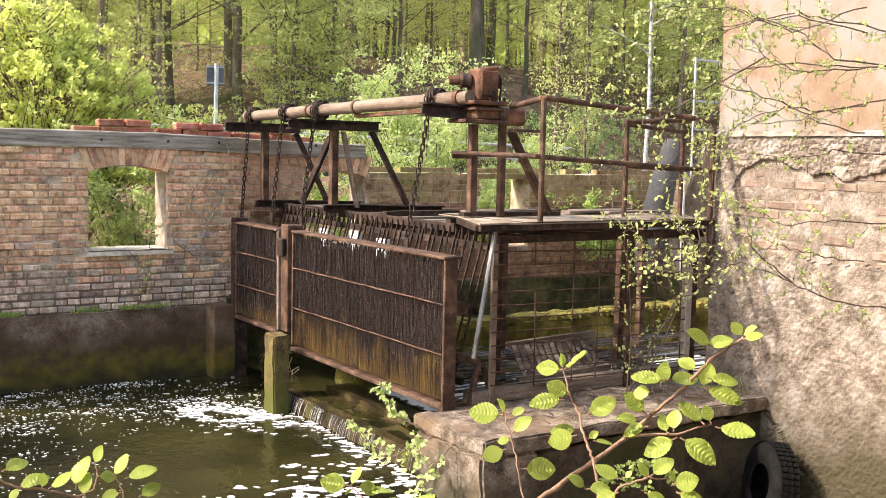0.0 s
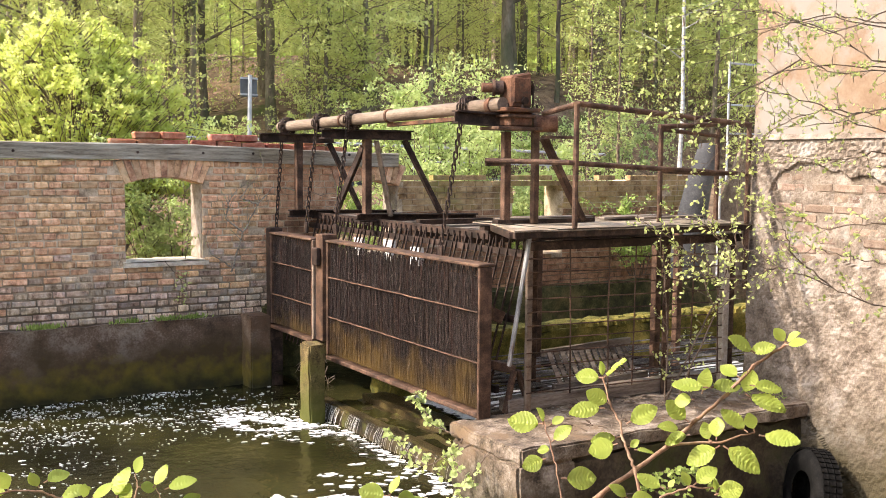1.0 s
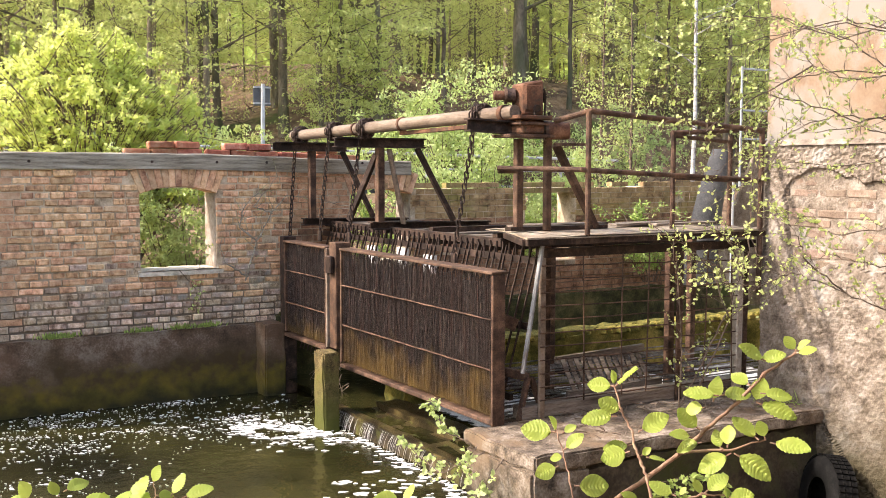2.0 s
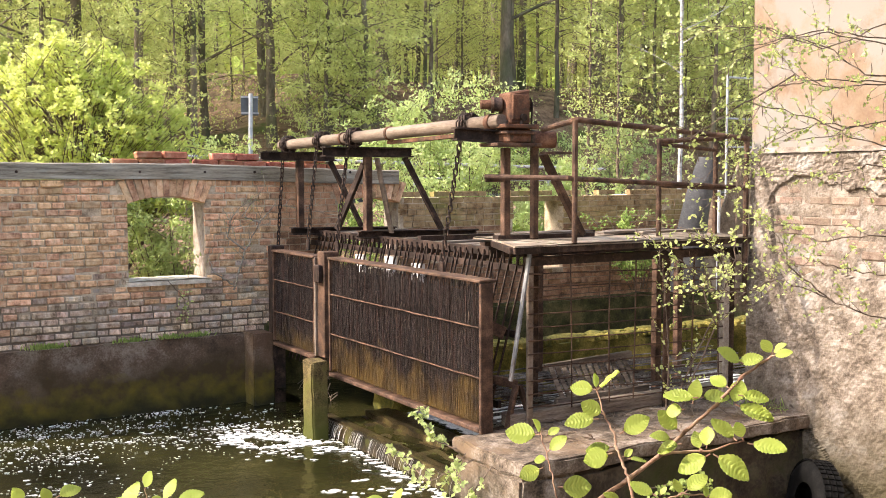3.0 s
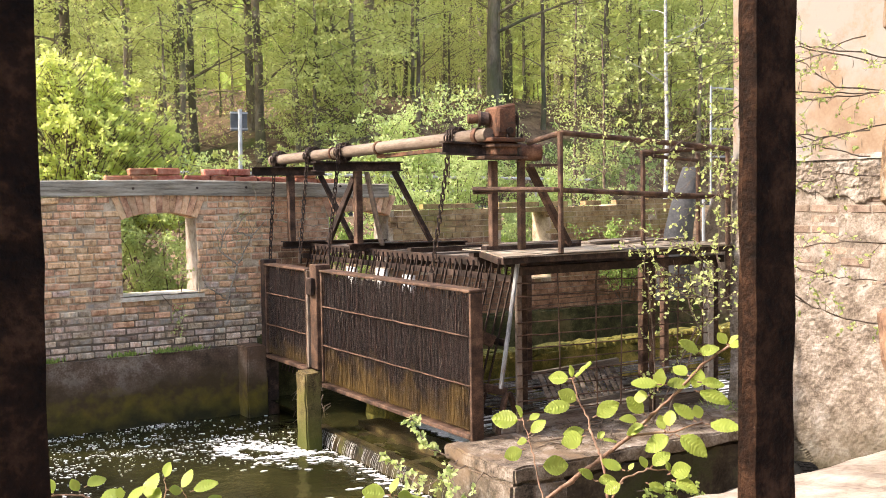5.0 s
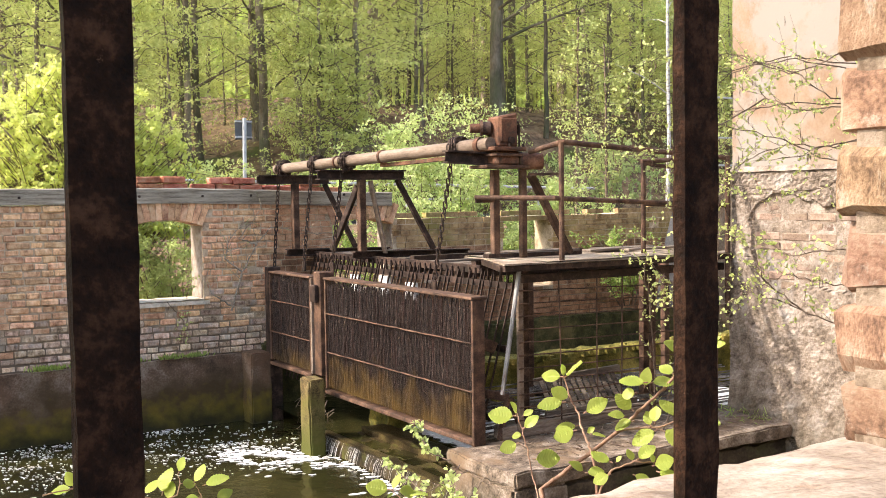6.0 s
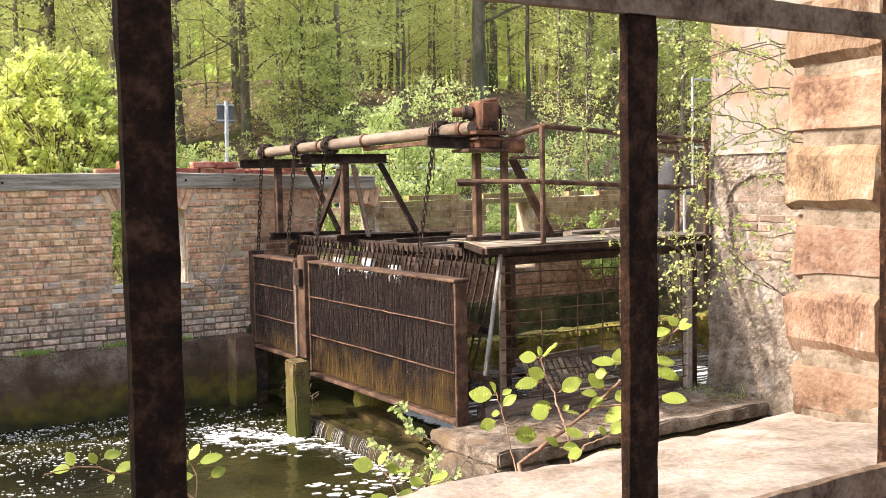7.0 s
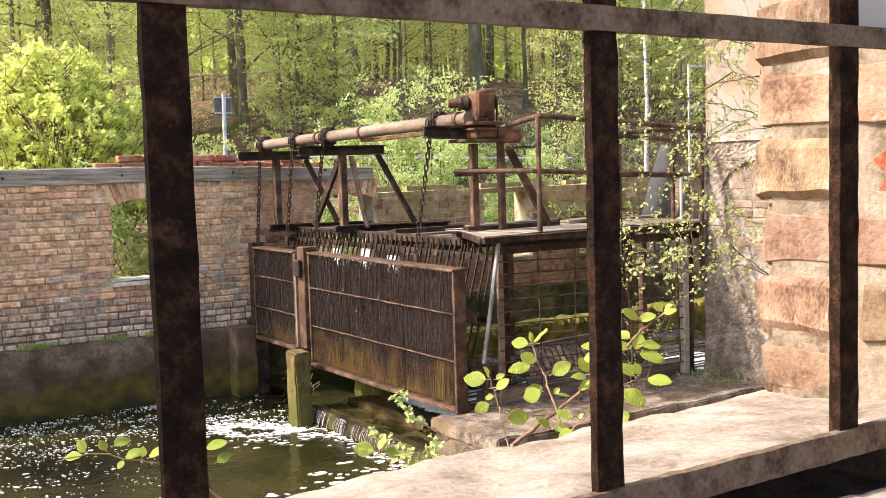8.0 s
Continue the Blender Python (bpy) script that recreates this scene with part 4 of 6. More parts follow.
# weed and twigs hanging from the comb
acc = Acc()
for k in range(70):
    y = r.uniform(6.5, 10.0)
    p = Vector((4.57, y, r.uniform(1.5, 1.68)))
    acc.tube([p, p + Vector((r.uniform(-0.03, 0.0), r.uniform(-0.02, 0.02), -r.uniform(0.05, 0.2)))], [0.002, 0.001], 4)
ob = part("weed", acc, M_RUST_DARK, rack)
tagged(ob, "dry weed caught on the rack", kind="stuff")
# white boxes added in place of the bright gaps seen through the rack
for y, z in ((7.9, 1.35), (8.4, 1.38), (9.0, 1.36)):
    acc = Acc().box((4.60, y, z), (4.64, y + 0.16, z + 0.19))
    ob = part("tarp_scrap", acc, M_WHITE, None)
    tagged(ob, "white box added for a bright see-through patch behind the rack", "plastic scrap", "scraps behind the rack")

# ---------- deck ----------
deck = thing("deck", "steel-edged platform with dusty plates and loose boards", "platform", (5.6, 7.1, 1.78))
part("edge_beam", Acc().box((4.27, 6.04, 1.752), (6.58, 6.09, 1.797)), M_RUST_DARK, deck, bevel=0.004)
part("edge_beam", Acc().bar((4.27, 6.07, 1.775), (4.62, 6.82, 1.775), 0.05, 0.045), M_RUST_DARK, deck, bevel=0.004)
part("joist", Acc().box((4.66, 7.0, 1.69), (6.60, 7.07, 1.775)), M_RUST_DARK, deck)
part("joist", Acc().box((4.66, 8.0, 1.69), (6.60, 8.07, 1.775)), M_RUST_DARK, deck)
r = random.Random(17)
acc = Acc()
corner = [(4.25, 6.02), (4.62, 6.02), (4.62, 6.85)]
acc.add([(px, py, z) for z in (1.799, 1.811) for px, py in corner], [(2, 1, 0), (3, 4, 5), (0, 1, 4, 3), (1, 2, 5, 4), (2, 0, 3, 5)])
part("plate", acc, M_DECK, deck, "dusty rusted deck plate")
x = 4.626
while x < 6.55:
    w = r.choice((0.42, 0.5, 0.36))
    acc = Acc()
    x1 = min(x + w, 6.58)
    grid(acc, 8, 24, lambda u, v: (x + (x1 - x - 0.008) * u, 6.02 + 1.1 * v, 1.815 + 0.010 * nz(x + u, v * 5, 0, 1.5) * (0.3 + u)))
    acc.box((x, 6.02, 1.798), (x1 - 0.008, 7.12, 1.806))
    part("plate", acc, M_DECK, deck, "dusty rusted deck plate")
    x = x1
for i in range(5):
    a = r.uniform(4.9, 5.6)
    y = r.uniform(6.5, 7.0)
    acc = Acc().box((-0.35, -0.05, 0), (0.35, 0.05, 0.02))
    ob = part("board", acc, M_PLANK, None, bevel=0.003)
    ob.matrix_world = pose(a + 0.4 * i * 0.5, y, 1.828, 0, 0, r.uniform(-12, 12))
    tagged(ob, "loose weathered board lying on the deck", "board", "loose boards on the deck")
walkway = thing("walkway", "dark wet plank walkway behind the rack", "walkway", (5.0, 9, 1.7))
for i in range(24):
    y = 7.14 + 0.13 * i
    if i in (5, 11, 16):
        continue
    acc = Acc().box((4.66, y, 1.685 + r.uniform(0, 0.015)), (5.72 + r.uniform(-0.15, 0.05), y + r.uniform(0.08, 0.105), 1.715 + r.uniform(0, 0.02)))
    part("plank", acc, M_PLANK, walkway, bevel=0.004)
part("edge_bar", Acc().box((4.625, 6.9, 1.68), (4.655, 10.2, 1.745)), M_RUST_DARK, walkway, bevel=0.003)
part("rail_bar", Acc().box((5.62, 6.9, 1.66), (5.69, 10.2, 1.72)), M_RUST_DARK, walkway)


def ibeam(a, b, h, w, name, parent, material=M_RUST_DARK):
    """A rolled I-beam from a to b."""
    acc = Acc()
    up = Vector((0, 0, 1))
    a, b = Vector(a), Vector(b)
    acc.bar(a + up * (h / 2 - 0.006), b + up * (h / 2 - 0.006), w, 0.012)
    acc.bar(a - up * (h / 2 - 0.006), b - up * (h / 2 - 0.006), w, 0.012)
    acc.bar(a, b, 0.012, h - 0.02)
    return part(name, acc, material, parent)


# ---------- trestles that carry the lifting shaft ----------
def trestle(y, xp, x_left, x_right, x_foot, z_top, z_base, brace_top, double, label):
    t = thing("trestle", label, "steel trestle", (xp, y, z_base), "trestles under the shaft")
    ibeam((x_left, y, z_top - 0.045), (x_right, y, z_top - 0.045), 0.09, 0.11, "head_beam", t)
    ibeam((xp - 0.1, y, z_base + 0.01), (x_foot + 0.4, y, z_base - 0.01), 0.075, 0.1, "base_beam", t)
    part("post", Acc().box((xp - 0.033, y - 0.036, z_base + 0.04), (xp + 0.033, y + 0.036, z_top - 0.09)), M_RUST, t, bevel=0.004)
    part("brace", Acc().bar((brace_top, y, z_top - 0.09), (x_foot, y, z_base + 0.04), 0.05, 0.045), M_RUST_DARK, t, bevel=0.004)
    if double:
        part("brace", Acc().bar((xp - 0.02, y + 0.03, z_top - 0.15), (xp - 0.17, y + 0.3, z_base + 0.05), 0.05, 0.05), M_RUST_DARK, t, bevel=0.004)
        part("brace", Acc().bar((xp + 0.06, y - 0.07, z_top - 0.1), (xp + 0.21, y - 0.07, z_base + 0.02), 0.02, 0.075, (0, 1, 0)), M_RUST_PALE, t, bevel=0.004)
    return t


trestle(10.05, 4.42, 4.0, 4.81, 5.12, 2.545, 1.73, 4.76, False, "rusty steel trestle with one slanting brace by the ruined wall")
trestle(8.75, 4.53, 4.08, 4.99, 5.32, 2.56, 1.75, 4.92, True, "rusty steel trestle with crossed braces in the middle of the rack")

# ---------- lifting shaft, chains, gearbox ----------
A, B = Vector((4.33, 10.3, 2.615)), Vector((4.46, 6.48, 2.687))
shaft = thing("lifting_shaft", "long pale rusty steel pipe that winds up the chains", "shaft", (4.4, 8.4, 2.65))
acc = Acc()
acc.tube([A + (B - A) * k / 30 for k in range(31)], [0.052] * 31, 20)
part("pipe", acc, M_RUST_PALE, shaft, smooth=False)
for f, w in ((0.965, 0.05), (0.58, 0.03), (0.36, 0.03), (0.03, 0.03)):
    p, d = A + (B - A) * f, (B - A).normalized()
    part("collar", Acc().tube([p - d * w / 2, p + d * w / 2], 0.062, 20), M_RUST_RED, shaft, bevel=0.003)
part("flat_bar", Acc().bar((4.47, 8.2, 2.585), (4.38, 6.75, 2.60), 0.06, 0.03), M_RUST_RED, shaft, "red-brown flat bar under the pipe")


def link_mesh():
    acc = Acc()
    pts = []
    for k in range(16):
        a = 2 * math.pi * k / 16
        pts.append(Vector((0.015 * math.cos(a), 0, 0.015 * math.sin(a) + (0.014 if math.sin(a) > 0 else -0.014))))
    vs, fs = [], []
    n, q = 16, 5
    for k, p in enumerate(pts):
        d = (pts[(k + 1) % n] - pts[k - 1]).normalized()
        s = Vector((0, 1, 0))
        u = d.cross(s)
        vs += [p + (s * math.cos(b) + u * math.sin(b)) * 0.0068 for b in (2 * math.pi * j / q for j in range(q))]
    for k in range(n):
        for j in range(q):
            k2, j2 = (k + 1) % n, (j + 1) % q
            fs.append((k * q + j, k * q + j2, k2 * q + j2, k2 * q + j))
    return Acc().add(vs, fs).mesh("link", M_RUST_DARK, True)


LINK = link_mesh()


def chain(y, top, bottom, xb, label):
    """A hanging chain with turns round the shaft and a shackle at the gate."""
    f = (y - A.y) / (B.y - A.y)
    c = A + (B - A) * f
    ch = thing("chain", label, "chain", (c.x - 0.06, y, bottom), "lifting chains")
    x0 = c.x - 0.06
    n = max(int((top - bottom) / 0.045), 2)
    r = random.Random(int(y * 100))
    for k in range(n):
        u = (k + 0.5) / n
        ob = part("link", LINK, M_RUST_DARK, ch)
        ob.matrix_basis = Matrix.LocRotScale((x0 + (xb - x0) * u + 0.004 * nz(k, y, 0, 0.6), y, top + (bottom - top) * u),
                                             Euler((0, r.uniform(-0.1, 0.1), (math.pi / 2 if k % 2 else 0) + 0.6 + r.uniform(-0.2, 0.2))), None)
    for turn in range(3):
        for k in range(12):
            a = 2 * math.pi * k / 12
            ob = part("link", LINK, M_RUST_DARK, ch)
            ob.matrix_basis = Matrix.LocRotScale((c.x + 0.070 * math.cos(a), y + 0.035 * (turn - 1) + 0.02 * k / 12, c.z + 0.070 * math.sin(a)),
                                                 Euler((0, -a, (k % 2) * 1.2)), None)
    part("shackle", Acc().box((xb - 0.012, y - 0.03, bottom - 0.07), (xb + 0.012, y + 0.03, bottom + 0.03)), M_RUST_DARK, ch, bevel=0.006)
    return ch


chain(6.90, 2.66, 1.62, 4.2, "rusty lifting chain of the large gate")
chain(8.72, 2.63, 1.68, 4.2, "rusty lifting chain of the large gate")
chain(9.36, 2.62, 1.66, 4.2, "rusty lifting chain of the smaller gate")
chain(10.12, 2.61, 1.55, 4.2, "rusty lifting chain of the smaller gate")

gear = thing("gearbox", "rust-red cast gearbox at the end of the lifting pipe", "gearbox", (4.6, 6.5, 2.55))


def cast_box(lo, hi, taper=0.0):
    acc = Acc().box(lo, hi)
    if taper:
        c = Vector(((lo[0] + hi[0]) / 2, (lo[1] + hi[1]) / 2, 0))
        acc.v = [(p[0] + (c.x - p[0]) * taper, p[1] + (c.y - p[1]) * taper, p[2]) if p[2] > lo[2] + 1e-6 else p for p in acc.v]
    return acc


housing = cast_box((4.50, 6.43, 2.665), (4.68, 6.60, 2.925), 0.04)
housing.v = [(p[0], p[1], p[2] - (0.035 if p[2] > 2.9 and p[0] < 4.6 else 0)) for p in housing.v]
part("housing", housing, M_RUST_RED, gear, "orange rusted housing", bevel=0.012)
part("cover_plate", Acc().box((4.515, 6.420, 2.70), (4.665, 6.436, 2.88)), M_RUST_RED, gear, bevel=0.005)
part("lug", Acc().box((4.69, 6.46, 2.76), (4.715, 6.56, 2.84)), M_RUST_DARK, gear, bevel=0.006)
part("flange", Acc().box((4.43, 6.39, 2.635), (4.73, 6.65, 2.665)), M_RUST_RED, gear, bevel=0.006)
part("flange", Acc().box((4.46, 6.41, 2.595), (4.71, 6.63, 2.618)), M_RUST, gear, bevel=0.005)
part("foot", Acc().box((4.49, 6.44, 2.53), (4.70, 6.62, 2.635)), M_RUST_RED, gear, bevel=0.012)
part("stub_shaft", Acc().tube([(4.50, 6.54, 2.81), (4.44, 6.57, 2.81)], 0.052, 16), M_RUST_DARK, gear, bevel=0.004)
part("collar", Acc().tube([(4.445, 6.567, 2.81), (4.43, 6.575, 2.81)], 0.062, 16), M_RUST, gear)
part("shaft_end", Acc().tube([(4.44, 6.57, 2.81), (4.36, 6.61, 2.81)], 0.036, 16), M_RUST_RED, gear, bevel=0.004)
part("boss", Acc().tube([(4.60, 6.425, 2.715), (4.60, 6.395, 2.715)], 0.026, 12), M_RUST_DARK, gear)
part("oil_pipe", Acc().tube([(4.70, 6.45, 2.67), (4.70, 6.44, 2.82), (4.68, 6.44, 2.86)], 0.008, 8), M_RUST_DARK, gear)
for i, (bx, by) in enumerate(((4.45, 6.41), (4.58, 6.405), (4.71, 6.41), (4.445, 6.52), (4.445, 6.63))):
    part("bolt", Acc().tube([(bx, by, 2.66), (bx, by, 2.69)], 0.011, 6), M_RUST_DARK, gear)
part("drum", Acc().tube([(4.74, 6.50, 2.56), (4.90, 6.42, 2.56)], 0.066, 18), M_RUST_RED, gear, "short rusty drum", bevel=0.006)
part("drum_rim", Acc().tube([(4.735, 6.503, 2.56), (4.755, 6.493, 2.56)], 0.074, 18), M_RUST, gear)
frame_g = thing("gear_frame", "rusty steel frame that carries the gearbox", "steel frame", (4.6, 6.55, 1.82))
ibeam((4.14, 6.62, 2.595), (4.56, 6.56, 2.575), 0.095, 0.11, "cantilever_beam", frame_g)
part("bed_plate", Acc().box((4.38, 6.42, 2.505), (4.78, 6.66, 2.53)), M_RUST, frame_g, bevel=0.004)
part("post", Acc().box((4.55, 6.58, 1.82), (4.61, 6.635, 2.50)), M_RUST, frame_g, bevel=0.005)
part("post", Acc().box((4.76, 6.50, 1.82), (4.81, 6.55, 2.50)), M_RUST, frame_g, bevel=0.005)
part("brace", Acc().bar((4.88, 6.55, 2.46), (5.29, 6.58, 1.83), 0.055, 0.05), M_RUST, frame_g, bevel=0.004)
part("bracket", Acc().bar((4.80, 6.46, 2.46), (5.06, 6.38, 2.46), 0.05, 0.02), M_RUST, frame_g)
part("base_bar", Acc().bar((4.5, 6.62, 1.835), (5.4, 6.6, 1.835), 0.08, 0.03), M_RUST_DARK, frame_g)

# ---------- railings ----------
rail = thing("railing", "rusty tubular steel railing round the platform edge", "railing", (5.6, 6.05, 1.81))


def pipe(pts, rad, parent, name, m=M_RUST):
    return part(name, Acc().tube(pts, rad, 10), m, parent)


pipe([(4.78, 6.42, 2.63), (4.785, 6.06, 2.68), (4.80, 6.05, 2.685), (6.52, 6.05, 2.585)], 0.021, rail, "handrail")
pipe([(4.36, 6.55, 2.285), (4.74, 6.06, 2.275), (4.80, 6.05, 2.27), (6.50, 6.05, 2.195)], 0.019, rail, "mid_rail")
pipe([(4.36, 6.55, 2.26), (4.50, 6.50, 2.26)], 0.014, rail, "bracket")
pipe([(4.79, 6.05, 1.80), (4.79, 6.05, 2.685)], 0.021, rail, "post")
pipe([(6.52, 6.05, 1.30), (6.52, 6.05, 2.60)], 0.021, rail, "post")
rail2 = thing("railing", "rusty steel railing on the house side of the platform", "railing", (6.2, 6.4, 1.81))
pipe([(5.88, 6.36, 1.80), (5.88, 6.36, 2.56)], 0.02, rail2, "post")
pipe([(6.50, 6.36, 1.80), (6.50, 6.36, 2.56)], 0.02, rail2, "post")
pipe([(5.86, 6.36, 2.56), (6.58, 6.36, 2.60)], 0.02, rail2, "handrail")
pipe([(5.88, 6.36, 2.54), (6.50, 6.36, 2.50)], 0.016, rail2, "lower_rail")
pipe([(5.88, 6.36, 2.215), (6.58, 6.36, 2.19)], 0.017, rail2, "mid_rail")

# ---------- cage below the platform ----------
cage = thing("cage", "rusty steel cage with wire grid below the platform", "cage", (5.5, 6.2, 0.5))
for x, w, m, nm in ((4.50, 0.05, M_RUST_PALE, "post"), (5.81, 0.055, M_RUST, "post"), (6.52, 0.05, M_RUST, "post")):
    acc = Acc()
    acc.box((x - w / 2, 6.17, 0.48), (x + w / 2, 6.20, 1.72))
    part(nm, acc, m, cage, bevel=0.006)
part("post", Acc().box((6.40, 6.15, 0.5), (6.47, 6.22, 1.62)), M_MORTAR_PALE, cage, "pale weathered concrete post", bevel=0.008)
part("top_beam", Acc().box((4.5, 6.16, 1.655), (6.6, 6.25, 1.715)), M_RUST_DARK, cage)
part("sill_beam", Acc().box((4.35, 6.20, 0.5), (6.55, 6.33, 0.60)), M_PLANK, cage, "dark timber sill", bevel=0.01)
r = random.Random(12)
for i in range(11):
    z = 0.64 + 0.096 * i
    n = 20
    pts = [(4.47 + 2.05 * k / n, 6.16 + 0.004 * r.uniform(-1, 1), z - 0.04 * k / n + 0.008 * nz(k * 0.6, i * 3, 0, 1)) for k in range(n + 1)]
    part("grid_rod", Acc().tube(pts, 0.0055, 6), M_RUST, cage)
for i in range(6):
    x = 4.88 + 0.30 * i + r.uniform(-0.05, 0.05)
    part("grid_rod", Acc().tube([(x + r.uniform(-0.02, 0.02), 6.165, 1.66), (x, 6.165, 1.1), (x + r.uniform(-0.02, 0.02), 6.165, 0.6)], 0.006, 6), M_RUST, cage)
for x, y in ((5.35, 7.3), (6.75, 7.3), (6.0, 8.1), (7.6, 7.9)):
    part("inner_post", Acc().box((x - 0.035, y - 0.035, 0.1), (x + 0.035, y + 0.035, 1.7)), M_RUST, cage, bevel=0.006)
for y, z in ((7.3, 1.62), (8.1, 1.62)):
    part("inner_beam", Acc().box((4.66, y - 0.03, z), (6.9, y + 0.03, z + 0.06)), M_RUST_DARK, cage)
grating = thing("grating", "low grating of thin rods over white-flecked water", "grating", (5.6, 7.2, 0.4))
rod = Acc().tube([(4.4 + 4.0 * k / 12, 0, 0.006 * nz(k, 0, 0, 1)) for k in range(13)], 0.0075, 6).mesh("rod", M_ROD)
for i in range(27):
    y = 6.42 + 0.068 * i
    ob = part("rod", rod, M_ROD, grating)
    ob.matrix_basis = Matrix.Translation((r.uniform(-0.04, 0.04), y, 0.40 + 0.05 * (y - 6.4) / 1.9 + r.uniform(-0.012, 0.012))) @ Matrix.Rotation(r.uniform(-0.008, 0.008), 4, 'Z')
for x in (4.6, 5.4, 6.2, 7.0):
    part("bearer", Acc().box((x, 6.36, 0.3), (x + 0.06, 8.3, 0.385)), M_RUST_DARK, grating)
# slatted wooden pallet leaning on the grating
pallet = thing("slatted_panel", "broken slatted timber panel leaning inside the cage", "slatted panel", (5.4, 6.5, 0.5))
for i in range(13):
    x = 4.98 + 0.062 * i
    part("slat", Acc().bar((x, 6.38, 0.56), (x + 0.03, 6.62, 0.82), 0.036, 0.012), M_PLANK, pallet)
part("rail", Acc().bar((4.92, 6.42, 0.585), (5.84, 6.42, 0.60), 0.05, 0.05), M_PLANK, pallet)
part("rail", Acc().bar((4.96, 6.63, 0.81), (5.84, 6.63, 0.84), 0.04, 0.05), M_PLANK, pallet)

# ---------- tyre ----------
def tyre(m):
    t = thing("tyre", "old black rubber tyre leaning against the house wall", "tyre")
    R, rt = 0.31, 0.095
    acc = Acc()
    n, q = 40, 14
    vs, fs = [], []
    for k in range(n):
        a = 2 * math.pi * k / n
        for j in range(q):
            b = 2 * math.pi * j / q
            cx, cz = math.cos(b), math.sin(b)
            rad = R - rt + rt * (math.copysign(abs(cx) ** 0.6, cx)) * (0.95 if cx < 0 else 1.0)
            wid = 0.095 * math.copysign(abs(cz) ** 0.6, cz)
            vs.append((rad * math.cos(a), wid, rad * math.sin(a)))
    for k in range(n):
        for j in range(q):
            if 5 <= j <= 8:
                continue
            k2, j2 = (k + 1) % n, (j + 1) % q
            fs.append((k * q + j, k * q + j2, k2 * q + j2, k2 * q + j))
    part("carcass", acc.add(vs, fs), M_TYRE, t, smooth=True)
    tread = Acc().box((-0.016, -0.02, -0.006), (0.016, 0.02, 0.006)).mesh("tread_block", M_TYRE)
    for k in range(44):
        a = 2 * math.pi * k / 44
        for w in (-0.048, 0.0, 0.048):
            ob = part("tread_block", tread, M_TYRE, t)
            ob.matrix_basis = Matrix.Rotation(-a, 4, 'Y') @ Matrix.Translation((R + 0.002, w, 0)) @ Matrix.Rotation(math.pi / 2, 4, 'Y')
    t.matrix_basis = m
    return t


tyre(pose(6.28, 5.14, -0.08, 8, -12, 62))
structure("yard", rough_box((4.6, 1.0, -1.2), (6.62, 5.5, -0.30), 0.05, 9, 0.25, 0.05), M_CONC, "dark damp ground beside the house wall", "ground", smooth=True)

# ---------- things beyond the ruined wall ----------
sign = thing("road_sign", "road sign seen from behind, grey plate on a steel pole", "road sign", (7.28, 19, 1.92))
part("pole", Acc().tube([(7.27, 18.98, 1.8), (7.30, 18.98, 3.88)], 0.04, 10), M_STEEL, sign)
part("plate", Acc().box((7.12, 19.02, 3.47), (7.46, 19.04, 3.84)), M_SIGN, sign, bevel=0.004)
for z in (3.5, 3.8):
    part("clamp", Acc().box((7.12, 18.99, z), (7.46, 19.02, z + 0.03)), M_STEEL, sign)
fence = thing("guard_fence", "galvanised roadside pipe fence", "fence", (8, 17, 1.9))
for i in range(14):
    x = 0.4 + 1.05 * i
    part("post", Acc().tube([(x, 17.2, 1.75), (x, 17.2, 2.67 - 0.014 * x)], 0.03, 8), M_STEEL, fence)
part("rail", Acc().tube([(-2, 17.2, 2.72), (6, 17.2, 2.64), (14.5, 17.2, 2.46)], 0.028, 8), M_STEEL, fence)
part("rail", Acc().tube([(-2, 17.2, 2.42), (6, 17.2, 2.36), (14.5, 17.2, 2.2)], 0.02, 8), M_STEEL, fence)
for x in (6.95, 7.2):
    ob = thing("marker_post", "short white roadside marker post", "marker post", (x, 19.4, 1.92), "marker posts")
    part("stem", Acc().box((x - 0.04, 19.37, 1.9), (x + 0.04, 19.43, 2.75)), M_WHITE, ob, bevel=0.01)
barrier = thing("barrier_board", "faded red and white barrier board behind the wall", "barrier", (5.2, 12.2, 2.2))
for i in range(4):
    part("stripe", Acc().box((4.95 + 0.13 * i, 12.2, 2.30), (5.075 + 0.13 * i, 12.22, 2.48)), M_REDSIGN if i % 2 == 0 else M_WHITE, barrier)
for x in (5.0, 5.4):
    part("leg", Acc().box((x, 12.22, 0.9), (x + 0.04, 12.26, 2.48)), M_STEEL, barrier)
# grey sheet and board beside the platform
sheet = thing("metal_sheet", "grey curved metal sheet propped beside the platform", "metal sheet", (9.3, 9.5, 1.5))
acc = Acc()
grid(acc, 14, 14, lambda u, v: (8.95 + 0.12 * v + (0.62 - 0.25 * v) * u + 0.35 * v * v, 9.45 - 0.15 * math.sin(u * 3.1), 0.9 + 1.63 * v))
part("sheet", acc, M_TARP, sheet, smooth=True)
part("side_board", Acc().add([(9.45, 9.3, 0.9), (10.4, 9.3, 0.9), (10.4, 9.3, 2.35), (10.0, 9.3, 2.5), (9.45, 9.34, 1.3),
                              (9.45, 9.34, 0.9), (10.4, 9.34, 0.9), (10.4, 9.34, 2.35), (10.0, 9.34, 2.5), (9.45, 9.38, 1.3)],
                             [(0, 1, 2, 3, 4), (9, 8, 7, 6, 5), (0, 5, 6, 1), (1, 6, 7, 2), (2, 7, 8, 3), (3, 8, 9, 4)]), M_DECK, sheet, "brown weathered board")
part("stay", Acc().tube([(9.52, 9.2, 0.9), (9.52, 9.2, 2.15)], 0.02, 8), M_STEEL, sheet)
